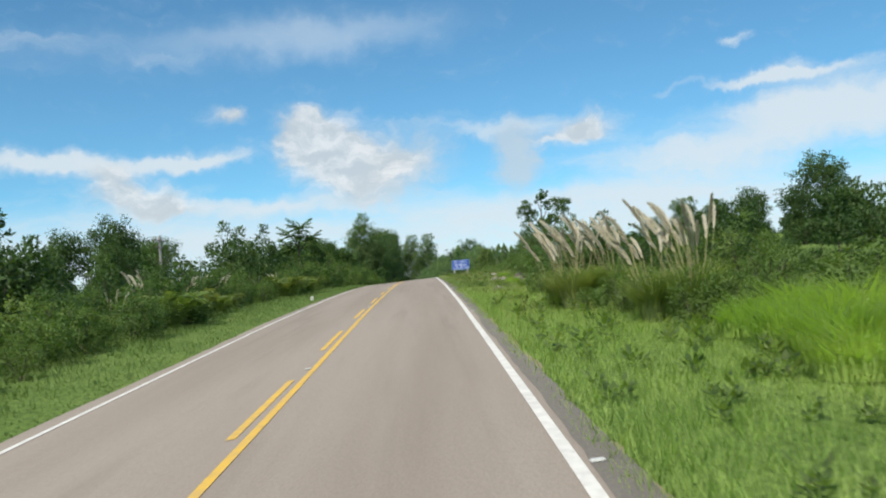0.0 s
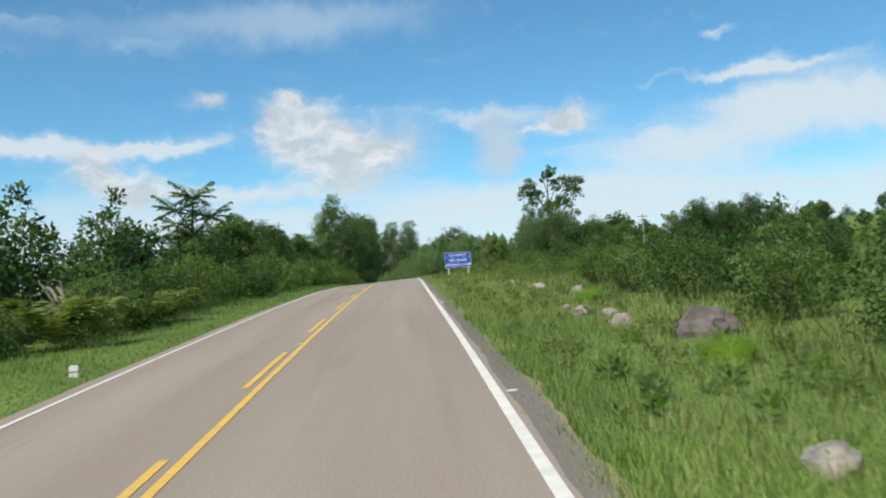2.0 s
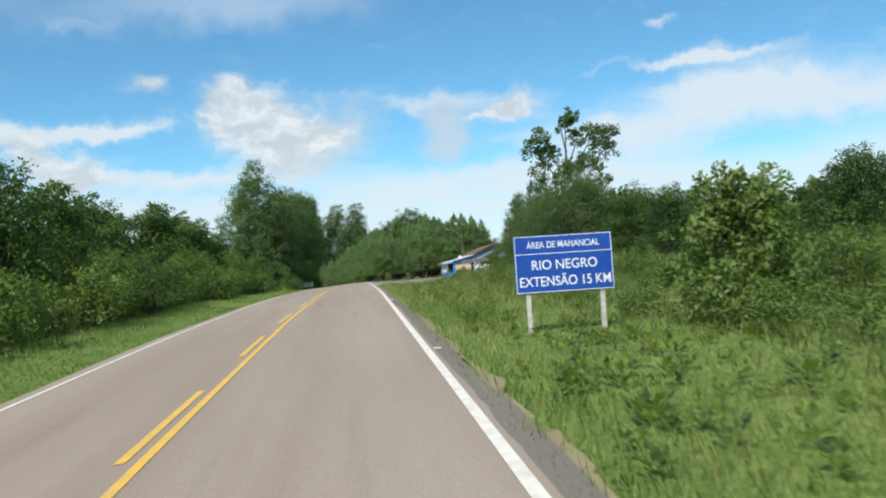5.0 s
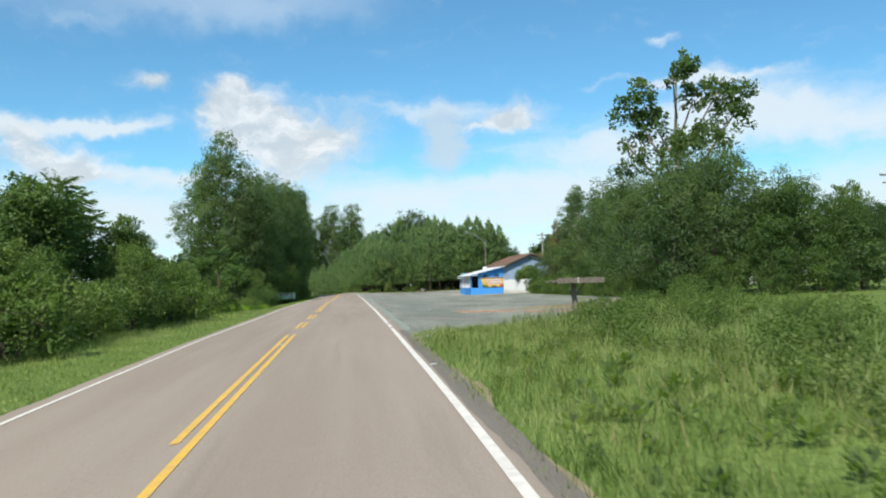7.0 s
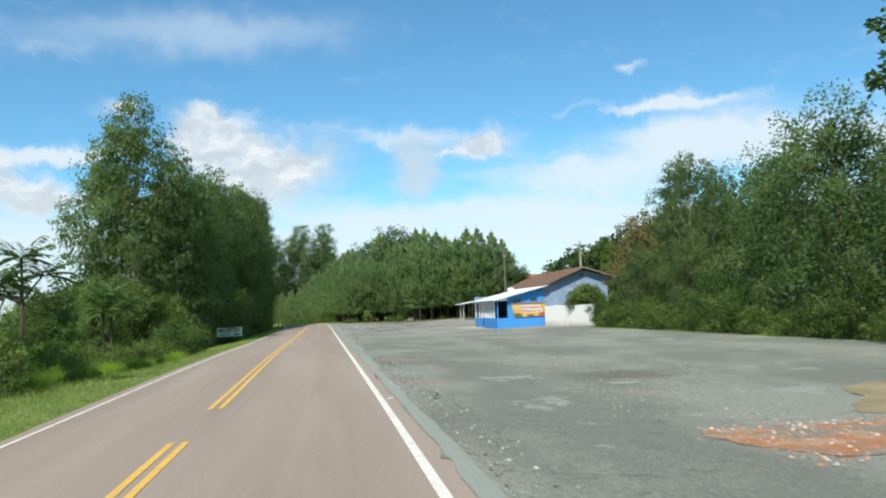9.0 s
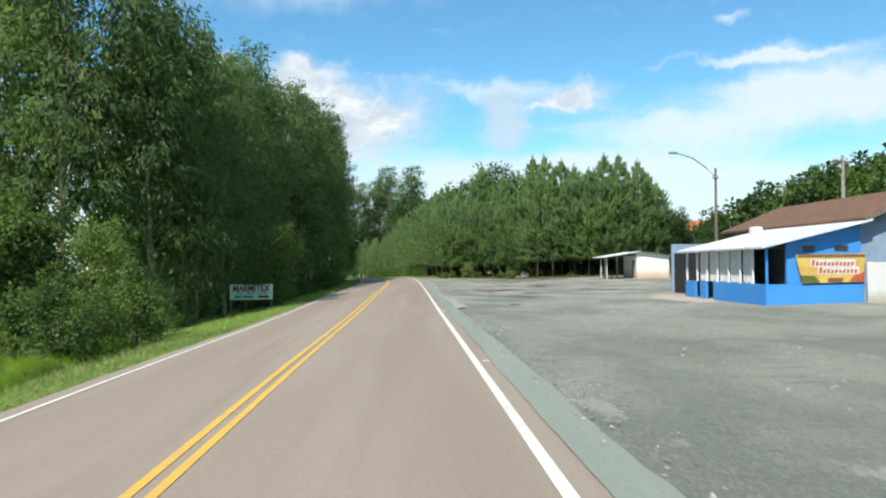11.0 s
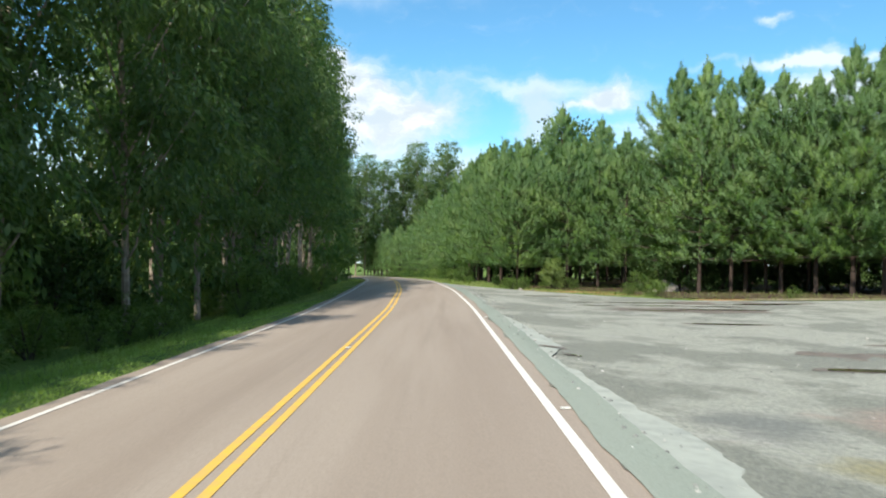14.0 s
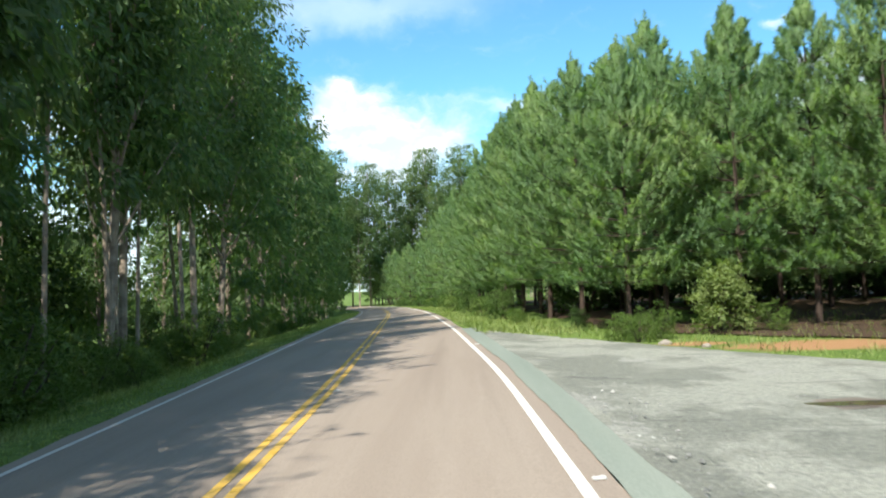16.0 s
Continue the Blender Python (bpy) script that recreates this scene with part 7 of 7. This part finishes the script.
# scrub further off
rnd.seed(112)
for k in range(60):
    y = rnd.uniform(15, 150)
    grow((BIG, BACK_A, BACK_B, TREE_HILL)[k % 4], ox(rnd.uniform(34, 110), y), y, rnd.uniform(0.5, 0.8) * (0.7 if k % 4 == 3 else 1.0))
# thicker growth behind the verge at the start
rnd.seed(113)
for x, y, s, t in ((7.9, 31.0, 0.8, DENSE), (8.6, 33.5, 0.9, LOOSE), (7.7, 35.5, 0.8, YOUNG), (9.4, 30.4, 0.9, LOOSE), (8.8, 38.5, 0.9, DENSE), (7.4, 28.4, 0.5, YOUNG), (7.3, 33.2, 0.5, WISPY)):
    grow(t, x, y, s)
for y in np.arange(10, 62, 2.9):
    grow((DENSE, WISPY, BACK_A, YOUNG, LOOSE)[rnd.randrange(5)], ox(rnd.uniform(-8.8, -7.4), y), y, rnd.uniform(0.35, 0.62))
# wooded hill behind the bar and the shed
rnd.seed(114)
for k in range(40):
    x, y = rnd.uniform(38, 95), rnd.uniform(225, 420)
    if x < 47 and y < 305:
        x += 12
    grow((TREE_FAR, TREE_HILL, BIG, TREE_HILL)[k % 4], x, y, rnd.uniform(0.75, 1.2))
for k in range(64):
    grow((BIG, TREE_HILL, BACK_B, TREE_FAR)[k % 4], rnd.uniform(52, 140), rnd.uniform(165, 330), rnd.uniform(0.6, 0.95))
for k in range(12):
    y = 236 + k * 5.6
    grow((BACK_A, BIG, BACK_B)[k % 3], rnd.uniform(33, 43), y, rnd.uniform(0.8, 1.2))
for k in range(30):
    grow((TREE_FAR, TREE_HILL)[k % 2], 43 + 2.1 * (k % 10) + rnd.uniform(-1, 1), 256 + 15 * (k // 10) + rnd.uniform(-4, 4), rnd.uniform(1.15, 1.5))
for k in range(70):
    y = 120 + 210 * rnd.random()
    grow((TREE_FAR, TREE_FAR, BIG)[k % 3], rnd.uniform(52 if y > 205 else 58, 150), y, rnd.uniform(0.42, 0.7) if y < 215 else rnd.uniform(0.6, 1.05))

# pines: the edge of the plantation, first row and those behind
rnd.seed(115)
front = [(7.3, 339, 12.6), (8.0, 332, 12.4), (9.0, 326.5, 11.2), (10.5, 334.4, 13.8), (10.8, 327.8, 11.8), (13.2, 326, 12.8), (15.6, 324.6, 12.6), (17.6, 323.0, 13.4), (22.9, 319.0, 18.2), (21.6, 321.6, 18.4), (24.8, 315.4, 17.2),
         (26.0, 312.0, 15.8), (27.6, 310.2, 15.2), (29.6, 309.2, 17.0), (31.6, 309, 16.8), (34.4, 309.5, 16.0), (37.4, 311, 13.0)]
for k, (x, y, h) in enumerate(front):
    kind, tall = ((PINE_A, 15), (PINE_B, 16), (PINE_C, 14))[k % 3]
    grow(kind, x, y, h / tall)
for k, y in enumerate(np.arange(344, 440, 4.4)):
    grow((PINE_C, PINE_A, PINE_B)[k % 3] if y < 375 else PINE_FAR, ox(9.5 + rnd.uniform(-0.9, 1.2), y), y, rnd.uniform(0.72, 1.12))
    grow(PINE_FAR, ox(13.6 + rnd.uniform(-0.8, 0.8), y + 2), y + 2, rnd.uniform(0.85, 1.25))
for k in range(40):
    grow(PINE_FAR, 11.5 + (k % 8) * 3.6 + rnd.uniform(-0.8, 0.8), 332 + (k // 8) * 4.6 + rnd.uniform(-1, 1), rnd.uniform(0.80, 0.98) * (0.88 if k % 8 < 4 else 1.08))
for k in range(14):
    grow(PINE_FAR, 20.5 + (k % 7) * 2.9 + rnd.uniform(-0.7, 0.7), 314 + (k // 7) * 6 + rnd.uniform(-1, 1), rnd.uniform(0.85, 1.02))
# added bushes that darken the gaps behind the front pines
for k in range(10):
    grow((BIG, BACK_B)[k % 2], 19.5 + 2.1 * k, 317 + rnd.uniform(-1.5, 1.5), rnd.uniform(0.8, 1.1))
for x, y, s in ((16.6, 354, 1.32), (19.8, 346, 1.14)):
    grow(PINE_B, x, y, s)
for x, y, s in ((23, 389, 3.0), (16, 396, 2.6), (31, 385, 2.4), (38, 395, 2.2)):
    grow(TREE_A, x, y, s)
litter = put("needle_litter", sheet("needle_litter", [(8.6, 325), (12, 321.5), (15.6, 316), (17, 306), (20, 305.2), (28, 304.6), (36, 304.6), (60, 325), (60, 400), (12, 425), (7, 400), (7.5, 350), (8, 328)], 0.03, M_LITTER, 9, 0.3), ground, "brown pine litter under the trees")
for x, y, s in ((40.2, 311, 0.8), (42.6, 304.5, 0.55), (38.5, 314, 0.8), (41.0, 314, 0.85), (43.3, 319, 0.8), (44.5, 311, 0.85), (47, 316, 0.9), (49, 318, 1.0), (52, 312, 0.95)):
    grow(TREE_C if x < 40 else TREE_FAR, x, y, s)
for k, y in enumerate(np.arange(442, 540, 5.5)):
    grow(PINE_FAR, ox(10 + rnd.uniform(-1, 2), y), y, rnd.uniform(0.8, 1.0))
    grow(EUC_FAR, ox(-12 + rnd.uniform(-2, 1), y), y, rnd.uniform(0.6, 0.8))
# bushes added deep under the pines, to make it dark behind the trunks
rnd.seed(116)
for k in range(18):
    grow((BIG, BACK_B)[k % 2], 9.5 + 2.1 * k + rnd.uniform(-0.4, 0.4), 342 + rnd.uniform(-2, 2), rnd.uniform(0.9, 1.2) * (1.0 if k % 2 == 0 else 1.3))
# growth at the foot of the pines
rnd.seed(117)
for x, y, s, t in ((8.1, 320.6, 0.40, WISPY), (7.8, 321.6, 0.45, YOUNG), (9.0, 321.6, 0.45, WISPY), (16.4, 308.5, 0.55, YOUNG), (15.2, 311, 0.4, WISPY), (11.5, 323, 0.85, ROUND_BUSH), (17.9, 317.9, 0.75, WISPY), (24, 305.2, 0.3, WISPY), (7.2, 329, 0.36, DENSE), (6.9, 335, 0.4, YOUNG),
                   (13.2, 322.5, 0.4, WISPY), (6.9, 341, 0.7, LOOSE), (6.6, 350, 0.7, YOUNG), (6.5, 360, 0.8, LOOSE), (6.0, 372, 0.8, YOUNG), (36.5, 303.5, 0.5, YOUNG), (38.5, 306, 0.9, DENSE), (41, 303, 1.0, BIG)):
    grow(t, x if y < 330 else ox(x, y), y, s)


# ---- grass ----
def grass(name, y0, y1, o0, o1, count, h0, h1, width, material, label, seed, keep=None):
    rng = np.random.default_rng(seed)
    y = y0 + (y1 - y0) * rng.random(count)
    t = rng.random(count)
    off = o0 + (o1 - o0) * t
    x = road_x(y) + off
    clump = 0.6 + 0.4 * np.sin(x * 2.3 + 1.7 * np.sin(y * 1.1)) * np.sin(y * 1.9 + x) + 0.25 * rough(x * 1.3, y)
    ok = rng.random(count) < 0.35 + 0.65 * clump
    if keep is not None:
        ok &= keep(x, y)
    x, y, off, clump = x[ok], y[ok], off[ok], clump[ok]
    n = len(x)
    base = np.stack([x, y, land(x, y) - 0.04], 1)
    edge = np.where(off > 0, np.clip((off - 3.5) / 0.45, 0.3, 1), np.clip((-off - 3.6) / 3.2, 0.3, 1))
    edge = np.where((y > 93) & (y < 101.5) & (off > 5.2) & (off < 8.6), 0.55, edge)
    h = (h0 + (h1 - h0) * rng.random(n) ** 1.6) * edge * (0.75 + 0.5 * np.clip(clump, 0, 1))
    d = rng.normal(size=(n, 2)) * 0.34 * h[:, None]
    tip = base + np.stack([d[:, 0], d[:, 1], h], 1)
    a = rng.random(n) * 6.28
    v, f = spikes(base, tip, np.stack([np.cos(a), np.sin(a), 0 * a], 1), width * (0.7 + 0.6 * rng.random(n)))
    nr = np.repeat(unit(np.stack([d[:, 0], d[:, 1], h * 1.1], 1) + rng.normal(size=(n, 3)) * 0.12), 3, 0)
    ob = put(name, mesh_of(name, v, turned_out(v, f, nr), material, nr))
    return tagged(ob, label, "grass", kind="stuff")


not_lot = lambda x, y: (y < 143.5) | (x > np.interp(y, [143.5, 146.5, 156, 160.5, 166, 172], [4.1, 5.9, 9.8, 14.2, 21.2, 24.2]) + 1.2 * (y > 160) * np.random.default_rng(5).random(np.shape(x)) * 4)
grass("grass", -6, 40, 3.62, 9.5, 150000, 0.06, 0.24, 0.012, M_GRASS_FRESH_OR_LIT, "fresh bright green verge grass", 1)
grass("grass", 36, 60, 3.62, 9.5, 75000, 0.06, 0.24, 0.012, M_GRASS, "bright green verge grass", 13)
grass("grass", 60, 150, 3.62, 10.5, 170000, 0.07, 0.27, 0.013, M_GRASS, "bright green verge grass", 2, not_lot)
grass("grass", 143.2, 156, 3.9, 12.0, 60000, 0.08, 0.28, 0.013, M_GRASS, "rank grass creeping over the paving's end", 12,
      lambda x, y: (y < np.interp(x, LOT_X[:6], LOT_Y[:6]) + 0.3 + 0.3 * np.sin(x * 5.0)) & (y > np.interp(x, LOT_X[:6], LOT_Y[:6]) - 1.6))
grass("grass", 5, 175, 8, 18, 60000, 0.18, 0.55, 0.026, M_GRASS_SHADE, "tall rank grass on the bank", 3, not_lot)
grass("grass", 4, 130, -8.2, -4.02, 80000, 0.08, 0.32, 0.02, M_GRASS_BANK, "green grass between road and thicket", 4)
grass("grass", 130, 226, -8.4, -4.02, 54000, 0.08, 0.32, 0.022, M_GRASS, "green grass between road and trees", 5)
# the brighter green stands in for sunlight on this verge
grass("grass", 226, 300, -8.8, -4.02, 60000, 0.08, 0.26, 0.02, M_GRASS_FRESH_OR_LIT, "green grass at the foot of the tall trees, coloured brighter as if sunlit", 15)
grass("grass", 300, 430, -8.4, -4.02, 50000, 0.1, 0.32, 0.028, M_GRASS, "green grass below the tall trees", 6)
grass("grass", 326, 430, 4.1, 8.2, 30000, 0.1, 0.35, 0.03, M_GRASS, "grass strip before the pines", 7)
grass("grass", 302, 330, 5, 30, 20000, 0.06, 0.3, 0.03, M_GRASS, "thin grass on red earth before the pines", 8, lambda x, y: (y > np.interp(x, [4, 6.9, 9.4, 11.3, 13.2, 17, 24, 34], [328.5, 323, 316.6, 313, 309, 304.3, 302.8, 302.8])) & (np.hypot(x - 13.2, 1.5 * (y - 316.5)) > 2.4 + 1.2 * np.sin(x * 3) * np.sin(y * 4)))

grass("grass", 163, 176, 12.5, 23.5, 9000, 0.05, 0.28, 0.02, M_DRYGRASS, "thin dry grass on bare ground", 9, lambda x, y: x > np.interp(y, [163, 168, 176], [15.5, 13.5, 18.5]))
grass("grass", 20, 150, 4.4, 12.0, 16000, 0.2, 0.6, 0.012, M_DRYGRASS, "thin dry seeding stems in the verge", 21, not_lot)
